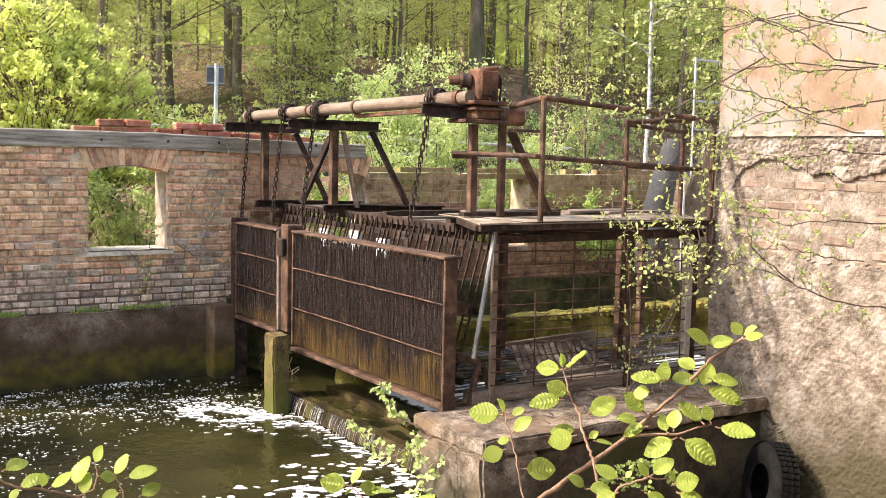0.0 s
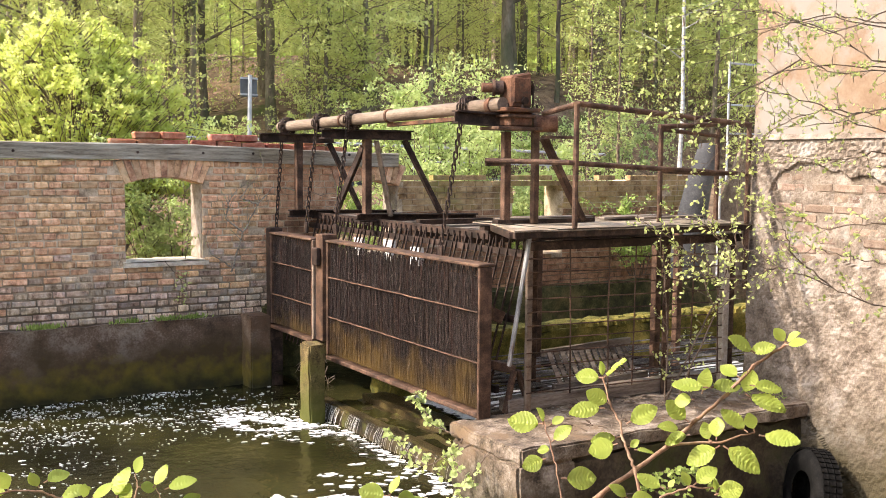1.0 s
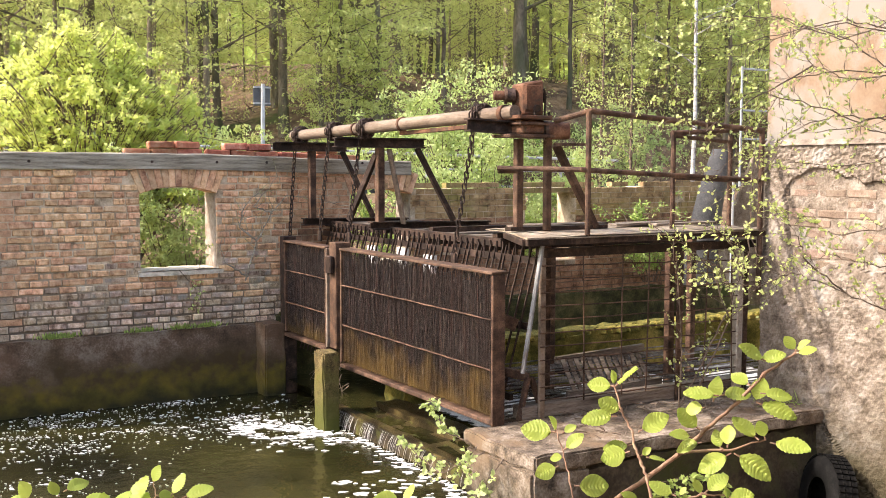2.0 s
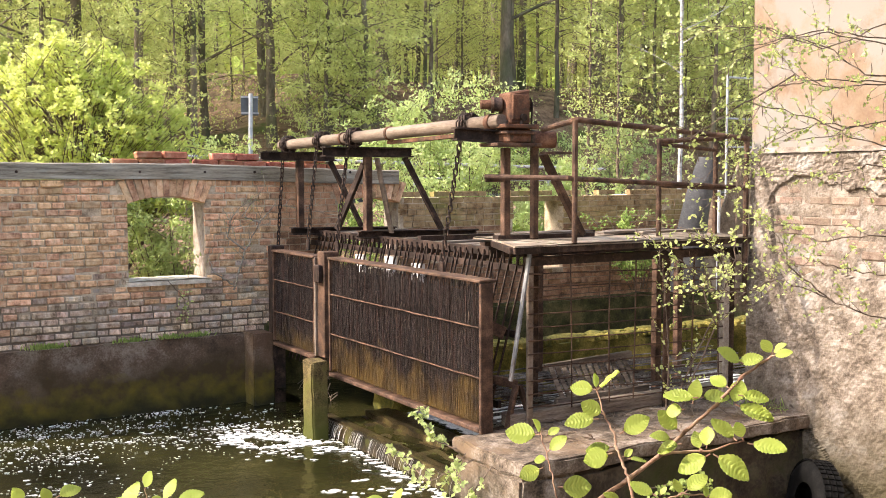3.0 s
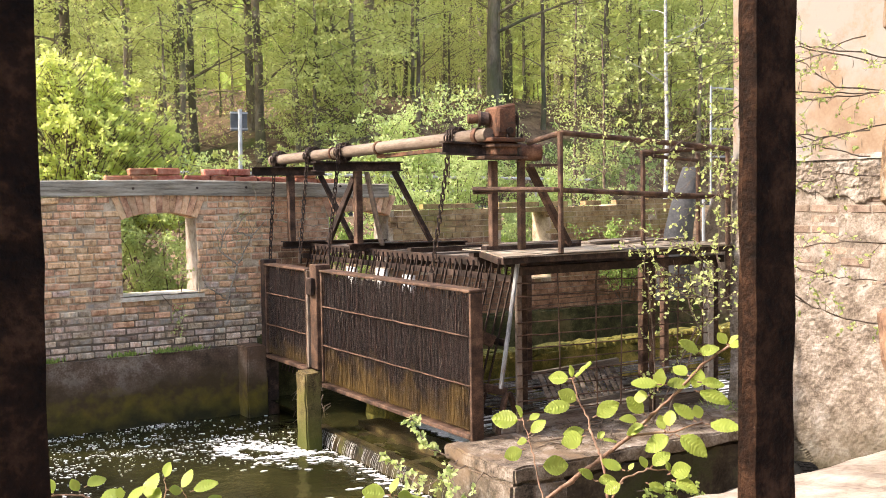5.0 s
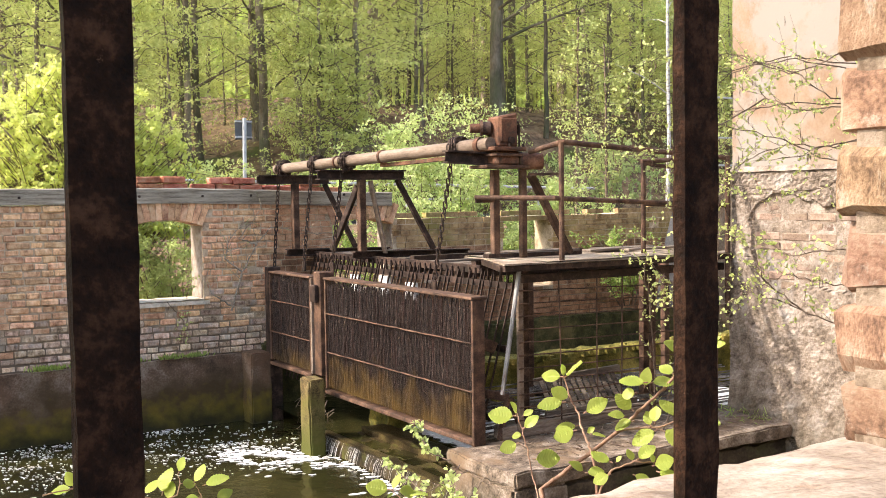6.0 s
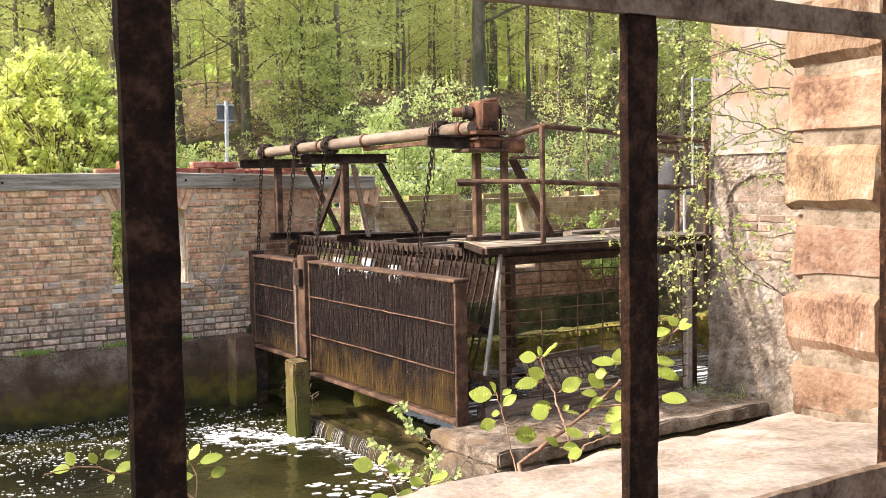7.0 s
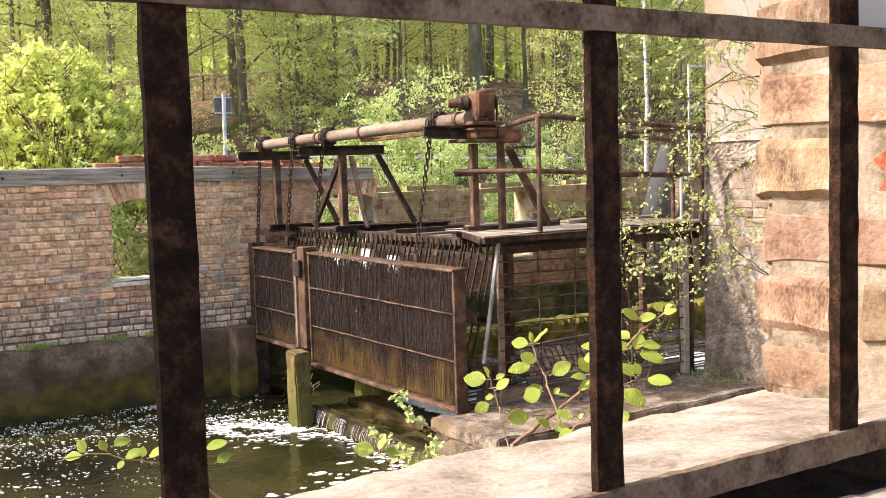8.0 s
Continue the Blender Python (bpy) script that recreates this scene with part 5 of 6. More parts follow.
shelter = thing("shelter_frame", "grey steel frame of a small glazed shelter", "shelter", (13.0, 12.2, 2.0))
for x, y in ((12.6, 12), (13.4, 12)):
    part("post", Acc().box((x - 0.016, y - 0.016, 1.0), (x + 0.016, y + 0.016, 3.9)), M_STEEL, shelter, bevel=0.005)
for z in (3.85, 3.2, 2.75):
    part("rail", Acc().box((12.58, 11.985, z), (13.42, 12.015, z + 0.03)), M_STEEL, shelter, bevel=0.004)


# ---------- vegetation ----------
def leaf_quad(acc, p, d, n, ln, wd, fold=0.25):
    """A small folded leaf at p along d, with its face towards n."""
    s = d.cross(n)
    if s.length < 1e-4:
        s = d.orthogonal()
    s.normalize()
    up = s.cross(d).normalized()
    mid = p + d * (ln * 0.5)
    acc.add([p, mid + s * wd * 0.5 + up * wd * fold, p + d * ln, mid - s * wd * 0.5 + up * wd * fold], [(0, 1, 2), (0, 2, 3)])


def leaf_oval(acc, p, d, n, ln, wd):
    """A rounder leaf of six corners."""
    s = d.cross(n)
    if s.length < 1e-4:
        s = d.orthogonal()
    s.normalize()
    up = s.cross(d).normalized()
    acc.add([p, p + d * ln * 0.3 + s * wd * 0.46 + up * wd * 0.12, p + d * ln * 0.72 + s * wd * 0.42 + up * wd * 0.1, p + d * ln,
             p + d * ln * 0.72 - s * wd * 0.42 + up * wd * 0.1, p + d * ln * 0.3 - s * wd * 0.46 + up * wd * 0.12],
            [(0, 1, 2, 3), (0, 3, 4, 5)])


def rand_dir(r):
    while True:
        v = Vector((r.uniform(-1, 1), r.uniform(-1, 1), r.uniform(-1, 1)))
        if 0.05 < v.length < 1:
            return v.normalized()


def spray(acc, r, c, rad, count, size, flat=0.45, lean=None):
    for k in range(count):
        v = rand_dir(r) * (rad * r.random() ** 0.5)
        v.z *= flat
        d = (rand_dir(r) + (lean or Vector((0, 0, -0.2)))).normalized()
        leaf_quad(acc, c + v, d, (Vector((0, 0, 1)) + rand_dir(r) * 0.8).normalized(), size * r.uniform(0.6, 1.3), size * r.uniform(0.4, 0.75))


def tree_parts(seed, height, rad, first, sprays, per, size, spread, trunk_m, leaf_m, bend=0.25, limbs=14, flat=0.4, name="tree", label="", category="tree"):
    """A tapered trunk with limbs and twigs that end in sprays of small leaves."""
    r = random.Random(seed)
    t = thing(name, label, category)
    wood, leaves = Acc(), Acc()
    pts, n = [], 12
    off = Vector((0, 0, 0))
    for k in range(n + 1):
        off += Vector((r.uniform(-1, 1), r.uniform(-1, 1), 0)) * bend / n
        pts.append(Vector((off.x, off.y, height * k / n)))
    wood.tube(pts, [rad * (1.25 if k == 0 else 1) * (1 - 0.85 * k / n) + 0.006 for k in range(n + 1)], 9)
    tips = []
    for i in range(limbs):
        h = first + (height * 0.97 - first) * (i + r.random()) / limbs
        k = min(int(h / height * n), n - 1)
        p = pts[k].lerp(pts[k + 1], h / height * n - k)
        a = r.random() * 6.283
        ln = spread * (1.1 - 0.6 * (h / height)) * r.uniform(0.6, 1.1)
        q, lp = p.copy(), [p.copy()]
        d = Vector((math.cos(a), math.sin(a), r.uniform(0.15, 0.7)))
        for j in range(4):
            q = q + d * (ln / 4)
            d = (d + Vector((r.uniform(-0.3, 0.3), r.uniform(-0.3, 0.3), r.uniform(-0.2, 0.15)))).normalized()
            lp.append(q.copy())
        w = rad * 0.28 * (1.1 - h / height) + 0.006
        wood.tube(lp, [w, w * 0.75, w * 0.5, w * 0.35, w * 0.15], 5)
        tips += lp[1:]
        for j in range(3):
            b = lp[r.randint(1, 4)]
            e = b + (rand_dir(r) * Vector((1, 1, 0.5))) * ln * 0.35
            wood.tube([b, (b + e) / 2 + rand_dir(r) * 0.03 * ln, e], [w * 0.3, w * 0.2, w * 0.08], 4)
            tips.append(e)
    for i in range(sprays):
        c = r.choice(tips) + rand_dir(r) * spread * 0.22
        spray(leaves, r, c, spread * r.uniform(0.12, 0.3), per, size, flat)
    part("trunk", wood, trunk_m, t, smooth=True)
    part("crown", leaves, leaf_m, t)
    return t


def place(src, x, y, s, rot, dz=0.0):
    src_copy = copy_thing(src, Matrix.LocRotScale((x, y, ground_z(x, y) - 0.05 + dz), Euler((0, 0, rot)), None))
    src_copy.scale = (s, s, s)
    return src_copy


def drop(src):
    for o in list(src.children_recursive) + [src]:
        bpy.data.objects.remove(o)


BEECH = "slender grey-barked beech with fresh spring leaves on the slope"
beeches = [tree_parts(40 + i, 15, 0.08 + 0.022 * i, 1.8, 170, 20, 0.11, 3.0, M_BARK, L_FOREST, 0.7, 24, 0.16, "beech_tree", BEECH) for i in range(4)]
saplings = [tree_parts(60 + i, 6.5, 0.05, 0.7, 170, 18, 0.085, 1.6, M_BARK, L_FOREST, 0.6, 22, 0.14, "young_beech",
                       "young beech in fresh yellow-green leaf under the tall trees") for i in range(4)]
r = random.Random(91)
spots = []
# trees whose place on the slope can be told
for x, y, k, s in ((7.7, 23.5, 0, 1.0), (8.4, 25.0, 1, 0.9), (9.8, 24.0, 2, 0.95), (10.5, 26.5, 1, 1.1), (14.4, 24.2, 0, 0.7), (17.0, 24.4, 2, 1.35), (17.7, 25.2, 2, 1.5),
                   (18.4, 24.0, 0, 0.8), (13.2, 27.0, 2, 1.0), (21.5, 26.0, 2, 1.1), (23.0, 28.0, 1, 1.1), (5.5, 25.5, 2, 1.1), (3.6, 27, 1, 1.0)):
    spots.append((x, y))
    tagged(place(beeches[k], x, y, s, r.random() * 6.28), group="forest trees")
n_try = 0
while len(spots) < 105 and n_try < 3000:
    n_try += 1
    y = 24 + 40 * r.random() ** 1.3
    x = r.uniform(-0.15 * y, 1.25 * y + 4)
    if all((x - a) ** 2 + (y - b) ** 2 > 2.6 for a, b in spots):
        spots.append((x, y))
        tagged(place(r.choice(beeches), x, y, r.uniform(0.7, 1.35), r.random() * 6.28), group="forest trees")
n_sap = 0
while n_sap < 185:
    y = 21.6 + 34 * r.random() ** 1.35
    x = r.uniform(-0.1 * y, 1.2 * y + 4)
    if y < 25.5 and 12 < x < 20 and r.random() < 0.8:
        continue
    n_sap += 1
    tagged(place(r.choice(saplings), x, y, r.uniform(0.6, 1.5), r.random() * 6.28), group="young trees under the forest")
for o in beeches + saplings:
    drop(o)
# far wood that closes the view
acc = Acc()
r = random.Random(19)
for i in range(22000):
    a = r.uniform(-0.35, 1.25)
    d = r.uniform(58, 78)
    c = Vector((d * math.sin(a), d * math.cos(a), 0))
    c.z = 6 + r.uniform(-3, 24)
    leaf_quad(acc, c, (rand_dir(r) + Vector((0, 0, -0.3))).normalized(), (Vector((-0.5, -0.8, 0.6)) + rand_dir(r) * 0.8).normalized(), r.uniform(0.5, 1.5), r.uniform(0.4, 1.1))
ob = part("far_wood", acc, L_FOREST, None)
tagged(ob, "distant spring-green foliage of the wood", "woodland", "", "stuff")
# hillside sheet gives off light of its own, to brighten the far view
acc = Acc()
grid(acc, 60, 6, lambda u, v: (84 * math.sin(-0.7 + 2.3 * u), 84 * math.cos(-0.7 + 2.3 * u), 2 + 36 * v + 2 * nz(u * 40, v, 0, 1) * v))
structure("backdrop", acc, mat("glowing_far_green", (0.06, 0.09, 0.015), (0.17, 0.22, 0.045), (0.34, 0.40, 0.10), 0.25, 2.5, 1.0, bump=0, glow=0.9),
          "self-lit sheet coloured as a distant wooded hillside in spring green", "backdrop", smooth=True)

# birch
birch = tree_parts(81, 11, 0.045, 2.8, 120, 16, 0.06, 1.6, M_BIRCH, L_SHRUB, 0.35, 16, 0.4, "birch_tree", "white-barked birch with tiny young leaves")
birch.matrix_basis = pose(16.35, 16.9, 1.6)

# bushes behind the ruined wall
def bush(seed, c, rx, ry, h, stems, sprays, per, size, leaf_m, label, name="bush", lean=None, flat=0.7, tufts=False):
    r = random.Random(seed)
    b = thing(name, label, "bush")
    wood, leaves = Acc(), Acc()
    tips = []
    for i in range(stems):
        a = r.random() * 6.283
        q = r.random() ** 0.5
        top = Vector((math.cos(a) * rx * q, math.sin(a) * ry * q, h * (1 - 0.45 * q * q) * r.uniform(0.7, 1.05)))
        base = Vector((top.x * 0.25, top.y * 0.25, 0))
        pts = [base.lerp(top, k / 6) + Vector((r.uniform(-1, 1), r.uniform(-1, 1), 0)) * 0.05 * h * (k / 6) * 0.6 for k in range(7)]
        wood.tube(pts, [0.013 * (1 - 0.85 * k / 6) * (h / 2.5) for k in range(7)], 5)
        tips += pts[2:] + [pts[-1]] * 2
        for k in range(3):
            p = r.choice(pts[2:])
            e = p + rand_dir(r) * 0.16 * h + Vector((0, 0, 0.08 * h))
            wood.tube([p, e], [0.006, 0.002], 4)
            tips.append(e)
    for i in range(sprays if tufts else 0):
        # a whorl of rounded leaves spreading from a twig tip
        a = r.random() * 6.283
        z = 1 - 0.95 * r.random() ** 0.8
        q = (1 - z * z) ** 0.5 * r.uniform(0.35, 1.06)
        c0 = Vector((math.cos(a) * rx * q, math.sin(a) * ry * q, h * (0.28 + 0.70 * z * r.uniform(0.8, 1.05)) * (1 + 0.14 * nz(math.cos(a) * 3, math.sin(a) * 3, z * 3, 1))))
        out = Vector((math.cos(a), math.sin(a), 0.5)).normalized()
        wood.tube([c0 - out * 0.3 - Vector((0, 0, 0.12)), c0], [0.005, 0.002], 4)
        for k in range(per):
            d = (rand_dir(r) + out * 0.5).normalized()
            leaf_oval(leaves, c0 + rand_dir(r) * 0.04, d, (Vector((-0.2, -0.3, 1)) + rand_dir(r) * 0.6).normalized(), size * r.uniform(0.7, 1.35), size * r.uniform(0.55, 0.95))
    for i in range(0 if tufts else sprays):
        spray(leaves, r, r.choice(tips) + rand_dir(r) * 0.1 * h * r.random(), r.uniform(0.06, 0.16) * h * 0.5, per, size, flat, lean)
    tagged(part("brushwood", wood, M_TWIG, b), kind="stuff")
    part("crown", leaves, leaf_m, b)
    b.location = c
    return b


bush(101, (2.85, 12.9, 0.9), 1.65, 1.1, 3.0, 30, 2100, 15, 0.05, L_MAPLE, "bright yellow-green maple bush behind the ruined wall", "maple_bush", tufts=True)
bush(102, (0.6, 14.2, 0.9), 1.4, 1.0, 2.2, 14, 700, 15, 0.055, L_MAPLE, "yellow-green maple bush beside the road", "maple_bush", tufts=True)
bush(103, (3.7, 11.7, 0.75), 1.5, 0.7, 1.75, 26, 700, 16, 0.06, L_WILLOW, "green shrub seen through the wall opening", "shrub")
bush(104, (4.9, 13.6, 1.2), 0.35, 0.3, 1.75, 8, 90, 16, 0.05, L_WILLOW, "small pale-leaved sapling by the road fence", "sapling")
bush(105, (7.7, 12.4, 0.7), 1.7, 0.9, 2.75, 34, 900, 18, 0.062, L_WILLOW, "willow bush with fresh pale green leaves behind the rack", "willow_bush", Vector((0, 0, 0.5)))
bush(106, (9.2, 12.1, 0.7), 1.2, 0.8, 2.0, 24, 480, 18, 0.058, L_WILLOW, "low willow bush with fresh pale green leaves", "willow_bush", Vector((0, 0, 0.4)))
bush(107, (5.8, 12.2, 0.7), 1.0, 0.7, 1.3, 18, 200, 16, 0.06, L_SHRUB, "green shrub behind the second wall opening", "shrub")
bush(108, (7.6, 11.3, 0.7), 1.1, 0.4, 1.15, 20, 220, 16, 0.055, L_SHRUB, "green shrub behind the third wall opening", "shrub")
bush(109, (8.9, 9.9, 0.9), 0.8, 0.35, 1.15, 14, 150, 14, 0.045, L_SHRUB, "straggling shrub before the low brick wall", "shrub")
bush(110, (12.5, 19.9, 1.9), 2.2, 1.0, 1.7, 26, 220, 16, 0.10, L_SHRUB, "roadside shrub at the foot of the slope", "shrub")
bush(111, (17.5, 20.4, 1.9), 2.5, 1.0, 1.9, 26, 200, 16, 0.10, L_WILLOW, "roadside shrub at the foot of the slope", "shrub")
bush(113, (8.6, 20.9, 1.9), 1.8, 0.8, 1.5, 22, 190, 16, 0.08, L_FOREST, "twiggy roadside shrub at the foot of the slope", "shrub")
bush(114, (10.8, 21.2, 2.0), 2.0, 0.9, 1.9, 22, 200, 16, 0.08, L_FOREST, "twiggy roadside shrub at the foot of the slope", "shrub")
bush(115, (14.8, 21.0, 2.0), 1.8, 0.9, 1.6, 22, 170, 16, 0.08, L_FOREST, "twiggy roadside shrub at the foot of the slope", "shrub")
bush(112, (5.2, 20.6, 1.9), 2.4, 0.8, 1.2, 26, 200, 16, 0.09, L_SHRUB, "roadside shrub at the foot of the slope", "shrub")
young = tree_parts(121, 4.3, 0.03, 1.0, 150, 11, 0.05, 0.75, M_TWIG, L_SPRIG, 0.25, 22, 0.6, "young_tree", "slim young tree with tiny yellow-green leaves")
young.matrix_basis = pose(10.6, 13.0, 0.85)
young2 = tree_parts(122, 4.0, 0.03, 1.2, 90, 10, 0.05, 0.7, M_TWIG, L_SPRIG, 0.25, 18, 0.6, "young_tree", "slim young tree with tiny yellow-green leaves")
young2.matrix_basis = pose(11.6, 13.4, 0.85)
# undergrowth on the slope
acc = Acc()
r = random.Random(56)
for i in range(2300):
    y = 20.3 + 14 * r.random() ** 1.5
    x = r.uniform(-1, 1.1 * y + 3)
    if nz(x, y, 2, 0.35) < -0.2:
        continue
    spray(acc, r, Vector((x, y, ground_z(x, y) + r.uniform(0.05, 0.9))), r.uniform(0.2, 0.65), 14, 0.075, 0.5)
ob = part("undergrowth", acc, L_FOREST, None)
tagged(ob, "low spring undergrowth on the slope", "undergrowth", "", "stuff")
# dead twigs on the forest floor
acc = Acc()
r = random.Random(55)
for i in range(700):
    x, y = r.uniform(3, 26), r.uniform(20.4, 28)
    p = Vector((x, y, ground_z(x, y)))
    d = Vector((r.uniform(-1, 1), r.uniform(-0.4, 0.4), r.uniform(0, 0.5))) * r.uniform(0.2, 0.8)
    acc.tube([p, p + d], [0.015, 0.005], 4)
ob = part("dead_twigs", acc, M_TWIG, None)
tagged(ob, "fallen dead twigs on the slope", "dead wood", "", "stuff")


# ---------- alder shoots before the window ----------
def alder_leaf(seed, ln):
    """A pleated, toothed alder leaf lying along +y."""
    r = random.Random(seed)
    nv, nu = 26, 9
    wd = ln * r.uniform(0.66, 0.82)
    curl, cup = r.uniform(-0.35, 0.1), r.uniform(0.05, 0.3)
    vs = []
    for j in range(nv + 1):
        v = j / nv
        half = wd / 2 * (math.sin(math.pi * v ** 0.8) ** 0.62) * (1 + 0.022 * ((j % 2) * 2 - 1))
        if j in (0, nv):
            half = 0.0008
        for i in range(nu):
            u = i / (nu - 1) * 2 - 1
            y = v * ln + abs(u) * half * 0.25 * (1 - v)
            pleat = 0.016 * ln / 0.04 * 0.30 * (1 - 0.75 * u * u) * math.sin((v * 8 - abs(u) * 1.6) * 2 * math.pi) * min(abs(u) * 2.5, 1)
            z = cup * abs(u) * half + curl * v * v * ln + pleat
            vs.append((u * half, y, z))
    fs = [(j * nu + i, j * nu + i + 1, (j + 1) * nu + i + 1, (j + 1) * nu + i) for j in range(nv) for i in range(nu - 1)]
    me = Acc().add(vs, fs).mesh("leaf", L_ALDER)
    me.shade_smooth()
    return me


LEAVES = [alder_leaf(i, 0.0235) for i in range(6)]


def shoot(plan, seed, label, root=None):
    """A shoot: stems along given points, and leaves that reach from a node to a tip."""
    stems, leaves = plan
    r = random.Random(seed)
    s = thing("alder_shoot", label, "alder shoot", stems[0][0][0], "alder shoots before the window")
    for i, (pts, w) in enumerate(stems):
        pts = [Vector(p) for p in pts]
        if root and i == 0:
            pts = [Vector(root), (Vector(root) + pts[0]) / 2 + Vector((0.05, 0.12, -0.1))] + pts
        fine = []
        for a, b in zip(pts, pts[1:]):
            fine += [a.lerp(b, k / 5) + rand_dir(r) * 0.0012 for k in range(5)]
        fine.append(pts[-1])
        n = len(fine) - 1
        part("stem", Acc().tube(fine, [w * 0.75 * (1 - 0.6 * k / n) * (1.25 if k % 5 == 0 and k else 1.0) for k in range(n + 1)], 8), M_SHOOT, s, smooth=True)
    for base, tip in leaves:
        base, tip = Vector(base), Vector(tip)
        d = tip - base
        ln = d.length
        d.normalize()
        n = Vector((r.uniform(-0.75, 0.0), r.uniform(-0.75, 0.0), r.uniform(0.35, 0.9)))
        x = d.cross(n).normalized()
        n = x.cross(d)
        stalk = base + d * ln * 0.18
        part("leaf_stalk", Acc().tube([base, stalk], 0.0011, 5), M_SHOOT, s)
        ob = part("leaf", r.choice(LEAVES), None, s)
        ob.matrix_basis = Matrix.Translation(stalk) @ Matrix((x, d, n)).transposed().to_4x4() @ Matrix.Scale(ln * 0.95 / 0.0235, 4)
    return s


MAIN_SHOOT = (
    [([(1.027, 1.347, 1.824), (1.060, 1.335, 1.846), (1.103, 1.316, 1.879), (1.142, 1.298, 1.910), (1.173, 1.284, 1.940), (1.209, 1.264, 1.976), (1.239, 1.248, 2.013), (1.271, 1.224, 2.042)], 0.0055),
     ([(1.133, 1.290, 1.914), (1.160, 1.270, 1.917), (1.186, 1.251, 1.920), (1.220, 1.225, 1.934)], 0.003)],
    [((1.270, 1.224, 2.043), (1.264, 1.236, 2.059)), ((1.272, 1.225, 2.043), (1.270, 1.211, 2.059)), ((1.254, 1.211, 2.044), (1.266, 1.192, 2.050)),
     ((1.238, 1.245, 2.030), (1.213, 1.262, 2.048)), ((1.234, 1.256, 2.030), (1.257, 1.234, 2.037)), ((1.240, 1.247, 2.013), (1.229, 1.250, 1.984)),
     ((1.212, 1.229, 1.994), (1.241, 1.209, 1.991)), ((1.231, 1.253, 1.976), (1.254, 1.215, 1.960)), ((1.229, 1.261, 1.996), (1.225, 1.287, 2.005)),
     ((1.167, 1.255, 1.991), (1.141, 1.285, 1.990)), ((1.189, 1.276, 1.985), (1.223, 1.260, 1.987)), ((1.181, 1.279, 1.977), (1.180, 1.272, 2.005)),
     ((1.157, 1.277, 1.943), (1.142, 1.299, 1.964))])
MAIN_SIDE = (
    [([(1.158, 1.240, 1.925), (1.162, 1.243, 1.926)], 0.002)],
    [((1.152, 1.264, 1.976), (1.146, 1.288, 1.969)), ((1.129, 1.262, 1.940), (1.108, 1.273, 1.948)), ((1.143, 1.260, 1.933), (1.124, 1.282, 1.924)),
     ((1.176, 1.258, 1.919), (1.175, 1.270, 1.940)), ((1.154, 1.227, 1.932), (1.168, 1.239, 1.953)), ((1.165, 1.231, 1.923), (1.141, 1.255, 1.899)),
     ((1.167, 1.228, 1.923), (1.183, 1.189, 1.906)), ((1.199, 1.218, 1.938), (1.189, 1.248, 1.958)), ((1.183, 1.193, 1.947), (1.180, 1.201, 1.966)),
     ((1.193, 1.195, 1.941), (1.212, 1.156, 1.938))])
UPRIGHT_SHOOT = (
    [([(1.084, 1.282, 1.851), (1.087, 1.299, 1.886), (1.089, 1.310, 1.902), (1.088, 1.323, 1.920), (1.091, 1.333, 1.939), (1.087, 1.349, 1.962), (1.087, 1.363, 1.991)], 0.0035)],
    [((1.061, 1.332, 2.000), (1.047, 1.362, 1.998)), ((1.086, 1.362, 1.992), (1.084, 1.364, 2.011)), ((1.081, 1.355, 1.993), (1.094, 1.332, 2.018)),
     ((1.091, 1.351, 1.959), (1.072, 1.372, 1.971)), ((1.081, 1.351, 1.955), (1.045, 1.370, 1.951)), ((1.082, 1.310, 1.943), (1.106, 1.288, 1.964)),
     ((1.096, 1.338, 1.918), (1.069, 1.356, 1.911)), ((1.075, 1.317, 1.917), (1.058, 1.345, 1.903)), ((1.100, 1.324, 1.906), (1.108, 1.316, 1.916)),
     ((1.082, 1.294, 1.914), (1.103, 1.286, 1.911))])
THIN_SHOOT = (
    [([(1.003, 1.323, 1.819), (1.006, 1.341, 1.853), (1.009, 1.357, 1.885), (1.010, 1.369, 1.907), (1.010, 1.382, 1.930), (1.011, 1.392, 1.945)], 0.0022)],
    [((0.990, 1.344, 1.924), (1.008, 1.333, 1.943)), ((1.013, 1.390, 1.934), (0.988, 1.424, 1.932)), ((0.990, 1.361, 1.944), (0.983, 1.355, 1.963)),
     ((1.016, 1.381, 1.934), (1.032, 1.376, 1.942)), ((0.987, 1.349, 1.903), (0.964, 1.362, 1.892)), ((0.988, 1.340, 1.916), (0.978, 1.355, 1.914)),
     ((1.008, 1.345, 1.875), (1.042, 1.326, 1.875))])
LOW_SHOOT = (
    [([(1.050, 1.244, 1.827), (1.079, 1.243, 1.869), (1.110, 1.224, 1.882), (1.136, 1.202, 1.880)], 0.003)],
    [((1.065, 1.222, 1.887), (1.049, 1.247, 1.896)), ((1.079, 1.231, 1.882), (1.086, 1.229, 1.892)), ((1.097, 1.212, 1.885), (1.097, 1.224, 1.900)),
     ((1.110, 1.220, 1.884), (1.132, 1.210, 1.905)), ((1.104, 1.180, 1.885), (1.120, 1.156, 1.897)), ((1.107, 1.179, 1.888), (1.105, 1.182, 1.901)),
     ((1.046, 1.264, 1.866), (1.030, 1.270, 1.883)), ((1.054, 1.272, 1.862), (1.073, 1.256, 1.867)), ((1.076, 1.238, 1.865), (1.058, 1.253, 1.852)),
     ((1.116, 1.235, 1.859), (1.132, 1.218, 1.849)), ((1.108, 1.175, 1.878), (1.119, 1.144, 1.874))])
